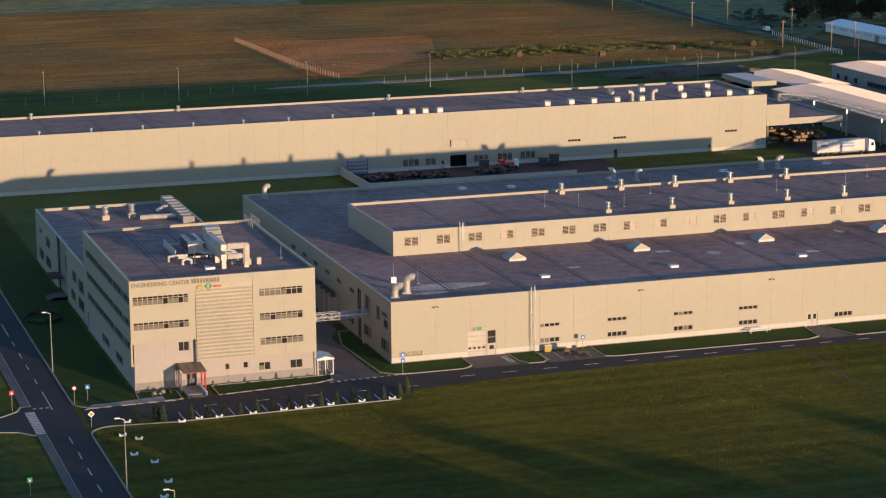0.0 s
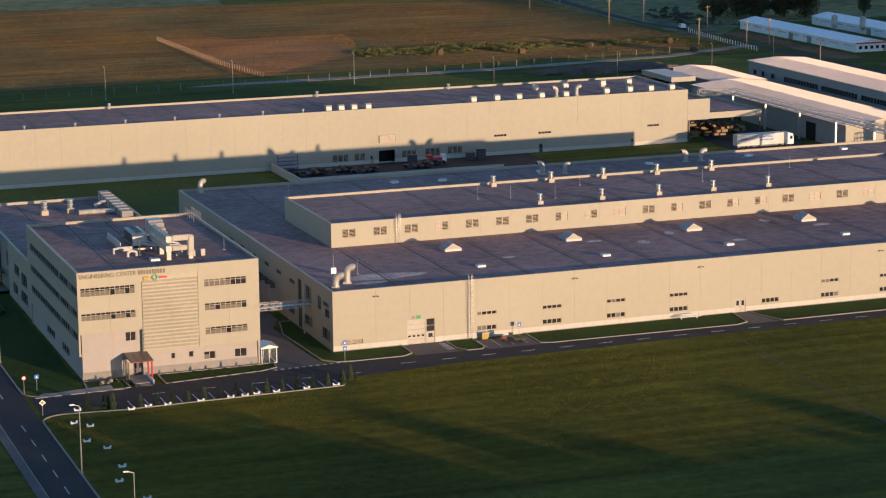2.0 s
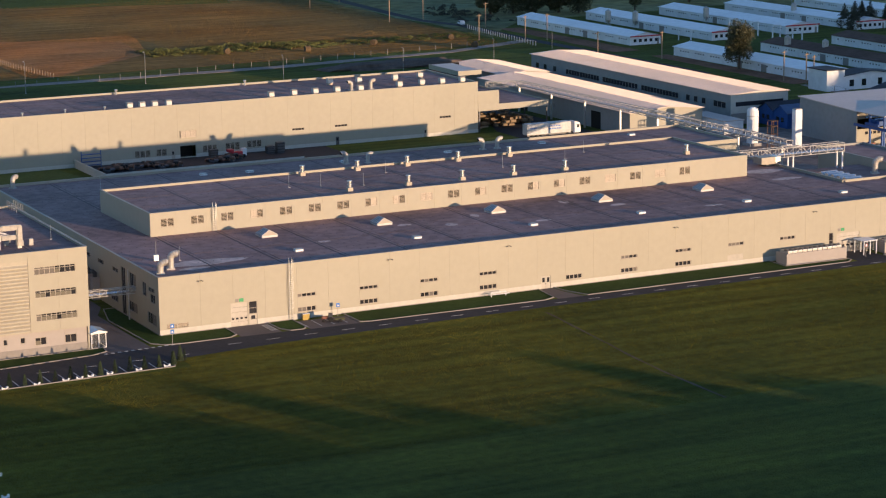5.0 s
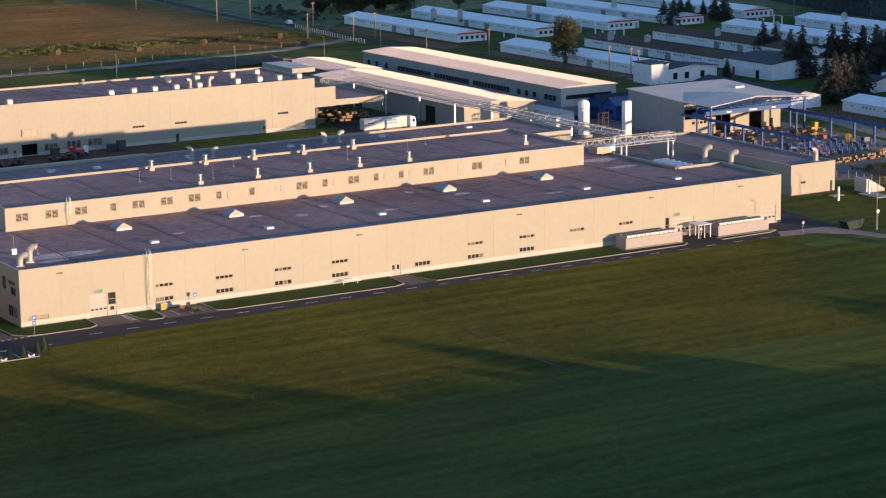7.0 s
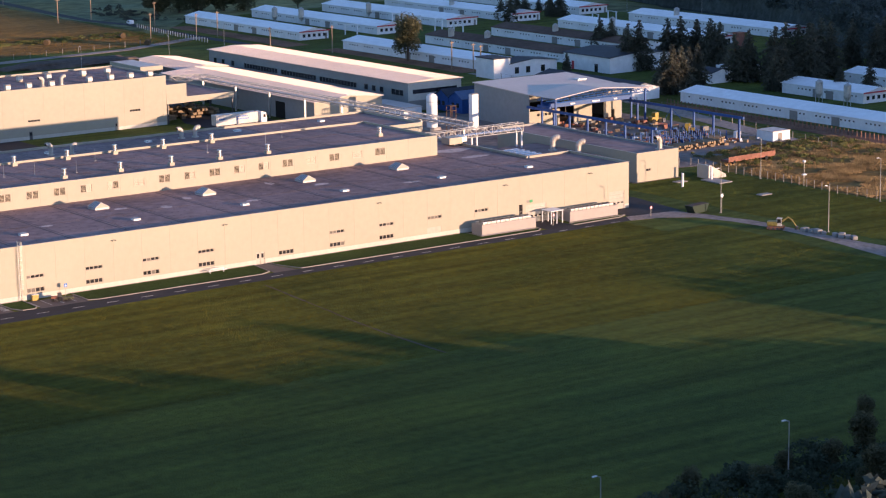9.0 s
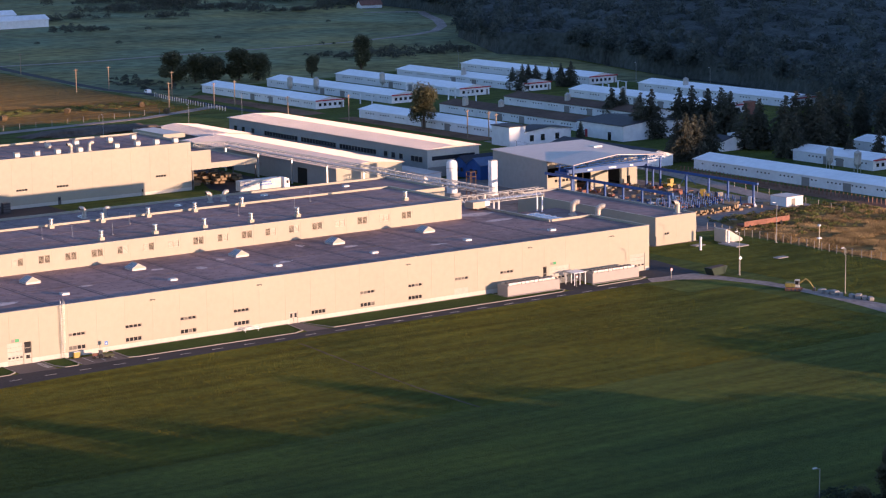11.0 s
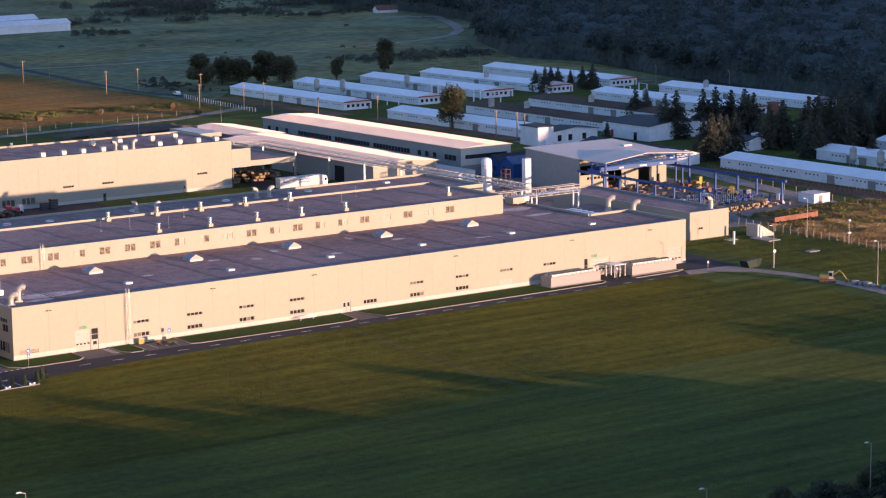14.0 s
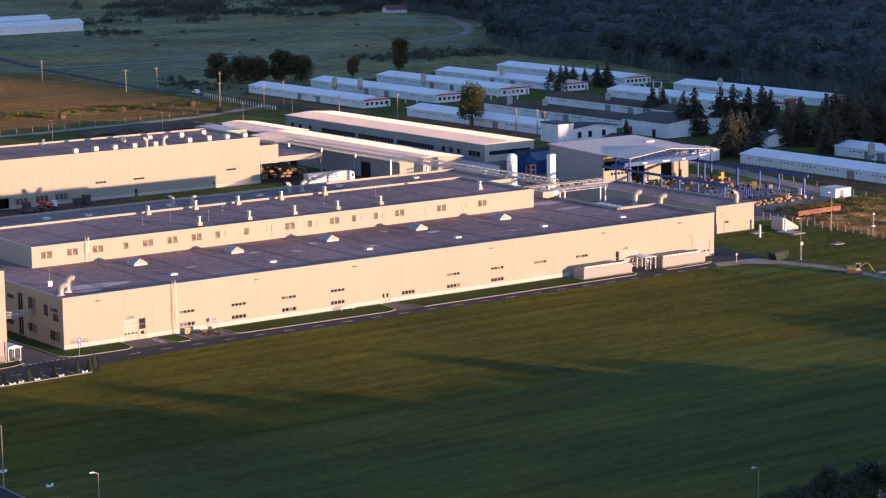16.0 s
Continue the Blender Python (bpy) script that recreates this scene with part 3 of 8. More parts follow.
for k in range(14):
    bm = bmesh.new()
    x = -38.4 + 2.54 * k
    slab(bm, [(x - 0.09, -20.9), (x + 0.09, -20.9), (x + 0.05, -16.8), (x - 0.13, -16.8)], 0.0, 0.036)
    part("bay_line", bm, PAINT, stripes)
for k in range(4):
    part("bay_line", boxes((24.7 + 2.45 * k, 24.85 + 2.45 * k, -6.6, -1.9, 0, 0.04)), PAINT, stripes)
for k in range(6):
    part("bay_line", boxes((18.1, 19.4, -5.6 + 0.8 * k, -5.3 + 0.8 * k, 0, 0.04)), PAINT, stripes)

# ---- factory hall ----
H = 10.14
HX, HY, HB = 169.5, 20.5, 104.0
hall = thing("factory_hall", "long cream panelled factory hall with a flat dark roof", "factory hall")
front = Side("-y", 0.0)
upper = [(25.5 + 12 * k, 29.1 + 12 * k, 3.85, 4.6) for k in (0, 1, 2, 3, 5.5, 6.5, 7.5, 8.5)]
lower = [(25.5 + 12 * k, 29.1 + 12 * k, 1.2, 2.15) for k in (0, 1, 2, 3, 5.5, 6.5)] + [(79.6, 83.1, 1.2, 2.15)]
vent_low = (1.3, 5.2, 1.05, 1.85)
gate_a, glazing_a, door_b, patch = (13.0, 16.2, 0.0, 4.2), (16.4, 17.9, 0.0, 4.2), (74.4, 76.4, 0.05, 2.4), (115.4, 119.0, 1.0, 2.2)
glazing_b, gate_b, gate_c = (139.2, 140.2, 0.0, 4.2), (141, 146.5, 0.0, 3.9), (163.9, 168.2, 0.0, 4.0)
wall(hall, "front_wall", front, 0, HX, 0.0, H, upper + lower + [vent_low, gate_a, glazing_a, door_b, patch, glazing_b, gate_b, gate_c], 6.0, CREAM, first=7.5)
for k, o in enumerate(upper):
    window(hall, front, *o, 4, blinds=((0,), (), (1,), (), (0, 1), (2,), (0, 1, 2), (1,))[k], bar=0.13)
for k, o in enumerate(lower):
    window(hall, front, *o, 4, blinds=((0, 1), (), (2,), (), (3,), (), ())[k], bar=0.13)
bm = bmesh.new()
for u0, u1 in ((0, 13.0), (17.9, 74.4), (76.4, 139.2), (140.2, 141.0), (146.5, 163.9), (168.2, HX)):
    front.box(bm, u0, u1, -0.04, -0.005, 0, 0.95)
part("plinth", bm, CREAM_BASE, hall, "paler concrete plinth course")
louvre(hall, front, *vent_low)


def sectional_gate(u0, u1, z0, z1, panes):
    g = None
    n = 5
    h = (z1 - z0) / n
    bm = bmesh.new()
    for k in range(n):
        front.box(bm, u0, u1, 0.1, 0.16, z0 + k * h + 0.02, z0 + (k + 1) * h - 0.01)
    g = part("gate", bm, GATE, hall, "white sectional loading gate")
    for k in range(panes):
        w = (u1 - u0) / panes
        bm = bmesh.new()
        front.box(bm, u0 + k * w + 0.2 * w, u0 + (k + 1) * w - 0.2 * w, 0.07, 0.11, z0 + 1.25, z0 + 1.55)
        part("pane", bm, GLASS, g)


sectional_gate(*gate_a, 4)
sectional_gate(*gate_b, 5)
sectional_gate(*gate_c, 4)
window(hall, front, *glazing_a[:2], 1.95, 4.2, 1, mid=3.0)
window(hall, front, *glazing_b, 1, mid=2.6)


def door(parent, side, u0, u1, z0, z1, mat, leaves=1):
    bm = bmesh.new()
    w = (u1 - u0) / leaves
    for k in range(leaves):
        side.box(bm, u0 + k * w + 0.03, u0 + (k + 1) * w - 0.03, 0.08, 0.14, z0, z1 - 0.04)
    d = part("door", bm, mat, parent)
    for k in range(leaves):
        bm = bmesh.new()
        side.box(bm, u0 + k * w + 0.25 * w, u0 + (k + 1) * w - 0.25 * w, 0.05, 0.09, z0 + (z1 - z0) * 0.5, z1 - 0.3)
        part("pane", bm, GLASS, d)
        bm = bmesh.new()
        side.box(bm, u0 + (k + 0.8) * w, u0 + (k + 0.92) * w, 0.02, 0.08, z0 + 0.95, z0 + 1.05)
        part("door_handle", bm, STEEL, d)
    return d


door(hall, front, 16.4, 17.9, 0.0, 1.95, GATE)
door(hall, front, *door_b, GATE, 2)
bm = bmesh.new()
front.box(bm, *patch[:2], 0.03, 0.2, *patch[2:])
part("blanked_window", bm, GATE, hall)
left = Side("-x", 0.0)
lw = [(2.2, 5.4, 6.9, 7.7), (2.0, 4.4, 5.1, 6.6), (6.5, 8.4, 5.6, 8.0), (1.6, 6.0, 1.2, 3.2), (11.5, 16.0, 1.4, 3.2), (11.8, 15.2, 5.6, 8.4), (21.6, 24.8, 6.9, 7.7), (29.8, 33.0, 6.9, 7.7), (37.5, 40.7, 6.9, 7.7), (45.4, 48.6, 6.9, 7.7), (53.5, 56.7, 6.9, 7.7), (61.5, 64.7, 6.9, 7.7), (22, 26, 1.4, 2.6)]
wall(hall, "side_wall", left, 0.3, HB, 0, H, lw + [(17.6, 19.8, 0, 8.6)], 6.0, CREAM)
for k, o in enumerate(lw):
    window(hall, left, *o, 4 if o[1] - o[0] > 3 else 2, blinds=(0, 1) if k in (3, 4, 5) else ())
window(hall, left, 17.6, 19.8, 0, 8.6, 2, mid=4.3, label="tall dark stairwell glazing")
right = Side("+x", HX)
wall(hall, "side_wall", right, 0.3, HY, 0, H, (), 6.0, CREAM)
wall(hall, "back_wall", Side("+y", HB), 0.3, HX, 0, H, (), 6.0, CREAM)
wall(hall, "side_wall", Side("+x", HX), 78.3, HB - 0.3, 0, H, (), 6.0, CREAM)
wall(hall, "inner_wall", Side("-y", 78.0), 157.5, HX, 0, H, (), 6.0, CREAM)
wall(hall, "inner_wall", Side("+x", 157.5), HY, 78, 0, H, (), 6.0, CREAM)
wall(hall, "inner_wall", Side("+y", HY), 157.8, HX - 0.3, 0, H, (), 6.0, CREAM)
RZ = H - 0.45
outline = [(0.3, 0.3), (HX - 0.3, 0.3), (HX - 0.3, HY - 0.3), (157.2, HY - 0.3), (157.2, 78.3), (HX - 0.3, 78.3), (HX - 0.3, HB - 0.3), (0.3, HB - 0.3)]
roof = slab_part("roof", outline, RZ - 0.5, RZ, ROOF, hall, "dark roofing membrane with welded seams")


def copings(parent, pts, z, w=0.46):
    """Metal cappings on the parapet, one length a side."""
    for (x0, y0), (x1, y1) in zip(pts, pts[1:] + pts[:1]):
        a, b = min(x0, x1), max(x0, x1)
        c, d = min(y0, y1), max(y0, y1)
        if b - a > d - c:
            part("coping", boxes((a + w / 2, b - w / 2, c - w / 2, c + w / 2, z, z + 0.07)), COPING, parent)
        else:
            part("coping", boxes((a - w / 2, a + w / 2, c - w / 2, d + w / 2, z, z + 0.07)), COPING, parent)


o = 0.16
copings(hall, [(o, o), (HX - o, o), (HX - o, HY - o), (157.5 - o, HY - o), (157.5 - o, 78 + o), (HX - o, 78 + o), (HX - o, HB - o), (o, HB - o)], H + 0.004)


def seams(parent, xs, ys, x0, x1, y0, y1, z):
    """Welded laps across the roof and rows of round fixing plates along it."""
    for x in xs:
        part("roof_seam", boxes((x - 0.13, x + 0.13, y0, y1, z - 0.05, z + 0.03)), SEAM, parent)
        part("roof_seam", boxes((x + 0.75, x + 0.85, y0, y1, z - 0.05, z + 0.02)), SEAM, parent)
    for y in ys:
        part("roof_seam", boxes((x0, x1, y - 0.05, y + 0.05, z - 0.05, z + 0.026)), SEAM, parent)
    bm = bmesh.new()
    y = y0 + 1.2
    while y < y1 - 0.5:
        x = x0 + 0.8 + random.uniform(0, 1.2)
        while x < x1 - 0.4:
            q = 0.16 * random.uniform(0.7, 1.2)
            yy = y + random.uniform(-0.06, 0.06)
            if random.random() < 0.8:
                slab(bm, [(x + q * math.cos(a * 1.0472), yy + q * math.sin(a * 1.0472)) for a in range(6)], z - 0.04, z + 0.02)
            x += random.uniform(1.25, 1.55)
        y += 3.05
    part("membrane_fixing", bm, SEAM, parent)["kind"] = "stuff"


seams(roof, [12.3 + 12 * k for k in range(13)], (18.5,), 0.4, 157, 0.5, 36.8, RZ)
seams(roof, [12.3 + 12 * k for k in range(13)], (85,), 0.4, 157, 66.6, 103.5, RZ)
seams(roof, (), (), 0.4, 11.4, 37.0, 66.4, RZ)
for x, y, rx, ry in ((13, 10.5, 7.5, 2.4), (9, 6.5, 3, 1.2), (151, 40, 5, 2.6), (150, 30, 4, 1.4), (58, 24, 1.6, 0.9), (66, 20, 1.2, 1.6), (74, 26, 1.0, 1.4), (83, 15, 1.8, 0.8), (104, 22, 2.2, 1.0), (38, 17, 1.5, 0.7), (120, 12, 2.4, 0.9), (96, 30, 1.0, 1.6)):
    pts = [(x + rx * math.cos(a * 0.35) * random.uniform(0.75, 1.1), y + ry * math.sin(a * 0.35) * random.uniform(0.75, 1.1)) for a in range(18)]
    slab_part("roof_patch", pts, RZ - 0.05, RZ + 0.006, PATCH, roof)
M0, M1, MY, MB, MZ = 11.65, 144.6, 36.94, 66.35, 14.1
mon = Side("-y", MY)
LV = [(13.75 + 6 * k, 16.3 + 6 * k, 11.35, 12.95) for k in range(20)]
wall(hall, "monitor_front", mon, M0, M1, RZ, MZ, LV, 6.0, CREAM, first=5.1)
shut = {3: (True, False), 7: (False, True), 8: (True, False), 9: (True, True), 11: (False, True), 13: (False, True), 14: (False, True), 16: (True, True), 18: (True, True)}
for k, q in enumerate(LV):
    louvre(hall, mon, *q, shut=shut.get(k, (False, False)))
wall(hall, "monitor_side", Side("-x", M0), MY + 0.3, MB, RZ, MZ, (), 6.0, CREAM)
wall(hall, "monitor_side", Side("+x", M1), MY + 0.3, MB, RZ, MZ, (), 6.0, CREAM)
wall(hall, "monitor_back", Side("+y", MB), M0 + 0.3, M1 - 0.3, RZ, MZ, (), 6.0, CREAM)
mroof = slab_part("monitor_roof", rect(M0 + 0.3, M1 - 0.3, MY + 0.3, MB - 0.3), MZ - 0.9, MZ - 0.4, ROOF, hall)
seams(mroof, [23.7 + 12 * k for k in range(10)], (46, 56), M0 + 0.4, M1 - 0.4, MY + 0.4, MB - 0.4, MZ - 0.4)
copings(hall, [(M0 + o, MY + o), (M1 - o, MY + o), (M1 - o, MB - o), (M0 + o, MB - o)], MZ + 0.004)


# ---- roof fittings ----
def roof_skylight(x, y, z):
    s = thing("skylight", "gabled glass skylight with pale metal frame on the roof", "skylight", "hall skylights", m=pose(x, y, z))
    part("upstand", boxes((-1.55, 1.55, -1.6, 1.6, 0, 0.38)), SKYLIGHT, s)
    for sx in (-1, 1):
        bm = bmesh.new()
        v = [bm.verts.new(p) for p in ((sx * 1.6, -1.65, 0.38), (sx * 1.6, 1.65, 0.38), (0, 1.3, 1.3), (0, -1.3, 1.3), (sx * 1.6, -1.65, 0.3), (sx * 1.6, 1.65, 0.3), (0, 1.3, 1.2), (0, -1.3, 1.2))]
        for f in ((0, 1, 2, 3), (7, 6, 5, 4), (0, 4, 5, 1), (1, 5, 6, 2), (3, 2, 6, 7), (0, 3, 7, 4)):
            bm.faces.new([v[i] for i in f])
        bmesh.ops.recalc_face_normals(bm, faces=bm.faces)
        part("glazing", bm, GLASS_PALE, s)
        for q in (-1.6, -0.8, 0, 0.8, 1.6):
            bm = bmesh.new()
            rod(bm, (sx * 1.6, q, 0.41), (0, q * 0.8, 1.33), 0.06, 5)
            part("glazing_bar", bm, SKYLIGHT, s)
    for y0, y1 in ((-1.62, -1.3), (1.62, 1.3)):
        bm = bmesh.new()
        v = [bm.verts.new(p) for p in ((-1.58, y0, 0.38), (1.58, y0, 0.38), (0, y1, 1.29))]
        w = [bm.verts.new(q.co + Vector((0, -0.06 * math.copysign(1, y0), -0.04))) for q in v]
        bm.faces.new(v)
        bm.faces.new(w[::-1])
        for i in range(3):
            bm.faces.new((v[i], w[i], w[(i + 1) % 3], v[(i + 1) % 3]))
        bmesh.ops.recalc_face_normals(bm, faces=bm.faces)
        part("gable_panel", bm, COPING, s)
    bm = bmesh.new()
    rod(bm, (0, -1.32, 1.34), (0, 1.32, 1.34), 0.08, 6)
    part("ridge_cap", bm, SKYLIGHT, s)
    return s


GLASS_PALE = glass_material("milky_glazing", (0.30, 0.30, 0.32), 0.25)
for x in (31.0, 54.6, 79.1, 103.3, 127.3):
    roof_skylight(x, 27.2, RZ)
hatch = thing("roof_hatch", "small flat rooflight with pale dome on the roof", "rooflight", "small rooflights", m=pose(30.7, 11.4, RZ))
part("upstand", boxes((-0.75, 0.75, -0.6, 0.6, 0, 0.32)), WHITE, hatch)
bm = bmesh.new()
slab(bm, rect(-0.8, 0.8, -0.65, 0.65), 0.32, 0.42)
bmesh.ops.bevel(bm, geom=[e for e in bm.edges], offset=0.03, segments=1, affect="EDGES")
part("dome", bm, GLASS_PALE, hatch)
for x, y in ((54.4, 11.3), (79, 11.5), (103, 11.7), (127.6, 11.8), (150, 10.5), (44.7, 96.8), (54.8, 95.1), (103.8, 96.9), (128.7, 97.9), (152.9, 98.0), (24, 88), (78, 97)):
    copy_thing(hatch, pose(x, y, RZ))


def stack(x, y, z):
    s = thing("exhaust_stack", "galvanised exhaust stack with rain collar on a boxed base", "exhaust stack", "roof stacks", m=pose(x, y, z))
    part("base", boxes((-0.55, 0.55, -0.55, 0.55, 0, 0.75)), COPING, s)
    bm = bmesh.new()
    rod(bm, (0, 0, 0.75), (0, 0, 2.0), 0.46, 14)
    part("duct", bm, CHROME, s)
    bm = bmesh.new()
    rod(bm, (0, 0, 2.0), (0, 0, 2.12), 0.54, 14)
    part("collar", bm, METAL, s)
    bm = bmesh.new()
    rod(bm, (0, 0, 1.3), (0, 0, 1.36), 0.5, 14)
    part("collar", bm, METAL, s)
    return s


st = stack(54.7, 42.0, MZ - 0.4)
for x in (67.5, 79.5, 91.2, 103.2):
    copy_thing(st, pose(x, 42.0, MZ - 0.4))
for x in (53.8, 66.2, 77.6, 89.5, 101.8):
    copy_thing(st, pose(x, 63.6, MZ - 0.4))
copy_thing(st, pose(135.7, 46.8, MZ - 0.4))


def gooseneck(x, y, z, turn, size=1.0, h=1.6):
    g = thing("gooseneck_vent", "bright bent sheet-metal ventilation duct on the roof", "roof vent", "gooseneck vents", m=pose(x, y, z, 0, 0, turn) @ Matrix.Scale(size, 4))
    bm = bmesh.new()
    rod(bm, (0, 0, 0), (0, 0, h), 0.5, 16)
    part("shaft", bm, DUCT, g)
    bm = bmesh.new()
    tube(bm, [(0.8 - 0.8 * math.cos(a), 0, h + 0.8 * math.sin(a)) for a in (0.0, 0.4, 0.8, 1.2, 1.6, 2.0)], 0.52, 16)
    elbow = part("elbow", bm, DUCT, g)
    for a in (0.0, 0.4, 0.8, 1.2, 1.6, 2.0):
        c, d = Vector((0.8 - 0.8 * math.cos(a), 0, h + 0.8 * math.sin(a))), Vector((math.sin(a), 0, math.cos(a))) * 0.025
        bm = bmesh.new()
        rod(bm, c - d, c + d, 0.55, 16)
        part("seam_ring", bm, COPING, elbow)
    a = 2.0
    c, d = Vector((0.8 - 0.8 * math.cos(a), 0, h + 0.8 * math.sin(a))), Vector((math.sin(a), 0, math.cos(a)))
    # black disc paints the shade inside the duct's open end
    bm = bmesh.new()
    rod(bm, c + d * 0.03, c + d * 0.05, 0.47, 16)
    part("mouth_shade", bm, DARK, g)
    bm = bmesh.new()
    box(bm, -0.62, 0.62, -0.62, 0.62, 0, 0.25)
    part("base", bm, DUCT, g)
    return g


gooseneck(2.2, 5.0, RZ, -15, 1.15, 1.0)
for x, y, z, turn, sz in ((5.1, 7.8, RZ, -15, 1.15), (112.6, 96.6, RZ, 180, 1.0), (116.2, 96.4, RZ, 0, 1.0), (77.3, 94.2, RZ, 180, 1.05), (82.0, 93.0, RZ, 0, 0.9), (186.6, 48.2, 4.9, -20, 1.35), (187.0, 39.0, 4.9, -20, 1.35), (201.0, 25.9, 6.45, 180, 1.2), (4.0, 101.5, RZ, 30, 1.0), (118.0, 181.3, 13.2, 180, 1.0), (123.5, 181.3, 13.2, 0, 1.0)):
    gooseneck(x, y, z, turn, sz)
mast = thing("antenna_mast", "thin metal mast standing on the roof", "mast", "roof masts", m=pose(5.4, 16.2, RZ))
bm = bmesh.new()
rod(bm, (0, 0, 0), (0, 0, 3.4), 0.035, 5)
part("pole", bm, METAL, mast)
part("box", boxes((-0.5, 0.4, -0.3, 0.3, 0, 1.0)), METAL, mast)
pin = thing("lightning_rod", "slender lightning rod on a concrete foot", "lightning rod", "lightning rods", m=pose(46, 52, MZ - 0.4))
bm = bmesh.new()
rod(bm, (0, 0, 0), (0, 0, 2.6), 0.03, 5)
part("rod", bm, METAL, pin)
part("foot", boxes((-0.2, 0.2, -0.2, 0.2, 0, 0.1)), CONCRETE, pin)
for x, y, z in ((52, 50, MZ - 0.4), (70, 58, MZ - 0.4), (94, 52, MZ - 0.4), (110, 54, MZ - 0.4), (118, 60, MZ - 0.4), (60, 47, MZ - 0.4), (9, 14, RZ), (20, 92, RZ), (-16, 8, 17.1), (-30, 8.5, 17.1), (-25.5, 30, 17.1)):
    copy_thing(pin, pose(x, y, z))


def caged_ladder(parent_label, x, y, z0, z1, group):
    s = thing("wall_ladder", parent_label, "ladder", group)
    bm = bmesh.new()
    for dx in (-0.3, 0.3):
        rod(bm, (x + dx, y - 0.3, z0), (x + dx, y - 0.3, z1 + 1.1), 0.05, 5)
    part("rail", bm, METAL, s)
    bm = bmesh.new()
    for k in range(int((z1 - z0) / 0.35)):
        rod(bm, (x - 0.3, y - 0.3, z0 + 0.35 * k + 0.2), (x + 0.3, y - 0.3, z0 + 0.35 * k + 0.2), 0.03, 4)
    part("rung", bm, METAL, s)
    bm = bmesh.new()
    for k in range(int((z1 - z0 - 2.2) / 0.9) + 2):
        z = z0 + 2.2 + 0.9 * k
        if z < z1 + 1.1:
            q = [(x - 0.3, y - 0.3, z), (x - 0.38, y - 0.7, z), (x, y - 0.98, z), (x + 0.38, y - 0.7, z), (x + 0.3, y - 0.3, z)]
            for a, b in zip(q, q[1:]):
                rod(bm, a, b, 0.03, 4)
    for dx in (-0.36, 0, 0.36):
        rod(bm, (x + dx, y - (0.96 if dx == 0 else 0.7), z0 + 2.2), (x + dx, y - (0.96 if dx == 0 else 0.7), z1 + 0.9), 0.025, 4)
    part("safety_cage", bm, METAL, s)
    return s


caged_ladder("galvanised caged ladder fixed to the hall's front wall", 24.2, 0.0, 0.1, H, "wall ladders")
caged_ladder("galvanised caged ladder up to the monitor roof", 24.3, MY, RZ, MZ, "wall ladders")

# ---- office building ----
EX0, EX1, EY0, EY1, EH = -42.8, -13.3, -3.1, 40.2, 17.5
office = thing("office_building", "four-storey cream office block with ribbon windows", "office building")
ef, er = Side("-y", EY0), Side("-y", EY0 + 0.55)
rows_l = [(-42.35, -33.6, 13.6, 15.05), (-42.35, -33.6, 9.7, 10.95)]
rows_r = [(-22.4, -15.4, 13.6, 14.9), (-22.4, -15.4, 9.7, 10.95), (-22.4, -15.4, 5.75, 7.0)]
wall(office, "front_wall", ef, EX0, -32.6, 7.7, EH, rows_l, 5.1, CREAM)
wall(office, "front_wall", ef, -23.4, EX1, 4.0, EH, rows_r, 5.05, CREAM)
wall(office, "front_wall", ef, -32.6, -23.4, 16.2, EH, (), 9.2, CREAM)
low = [(-28.0, -27.3, 2.2, 3.2), (-25.1, -24.3, 2.2, 3.2), (-22.6, -20.7, 1.6, 2.9), (-17.5, -15.5, 1.5, 2.9), (-35.3, -33.6, 5.8, 7.3), (-34.2, -32.7, 0.0, 2.5)]
wall(office, "front_wall", er, EX0 + 0.5, -32.6, 0, 7.7, low, 5.0, PINK)
wall(office, "front_wall", er, -32.6, EX1 - 0.4, 0, 4.0, low, 5.0, PINK)
for k, q in enumerate(rows_l):
    window(office, ef, *q, 11, PALE_FRAME, mid=q[3] - 0.42, half=(0, 1, 2, 3, 4, 5, 7, 8, 10))
for k, q in enumerate(rows_r):
    window(office, ef, *q, 8, PALE_FRAME, mid=q[3] - 0.38, blinds=((0, 1, 2, 3), (), (0,))[k], half=((4,), (0, 1, 3, 4, 5, 6), (1, 2, 3, 5, 6, 7))[k])
for k, q in enumerate(low[:5]):
    window(office, er, *q, 2 if k > 1 else 1, PALE_FRAME, half=(0,) if k == 2 else ())
door(office, er, -34.2, -32.7, 0.0, 2.5, STEEL, 2)
bm = bmesh.new()
er.box(bm, EX0 + 0.45, -34.3, -0.06, -0.005, 0, 1.25)
er.box(bm, -32.6, EX1 - 0.35, -0.06, -0.005, 0, 1.25)
part("plinth", bm, GREYBASE, office, "grey rendered plinth")
rib_wall = part("ribbed_field", boxes((-32.6, -23.4, EY0 + 0.1, EY0 + 0.4, 4.0, 16.2)), RIB, office)
for k in range(19):
    bm = bmesh.new()
    z = 4.15 + 0.6 * k
    v = [bm.verts.new((x, y, q)) for x in (-32.5, -23.5) for y, q in ((EY0 + 0.1, z), (EY0 - 0.16, z), (EY0 - 0.16, z + 0.2), (EY0 + 0.1, z + 0.5))]
    for f in ((0, 1, 2, 3), (7, 6, 5, 4), (0, 4, 5, 1), (1, 5, 6, 2), (2, 6, 7, 3), (3, 7, 4, 0)):
        bm.faces.new([v[i] for i in f])
    bmesh.ops.recalc_face_normals(bm, faces=bm.faces)
    part("rib", bm, RIB, rib_wall)
part("shaft_edge", boxes((-32.75, -32.6, EY0 - 0.02, EY0 + 0.5, 4.0, 7.7)), STEEL, office)
es = Side("-x", EX0)
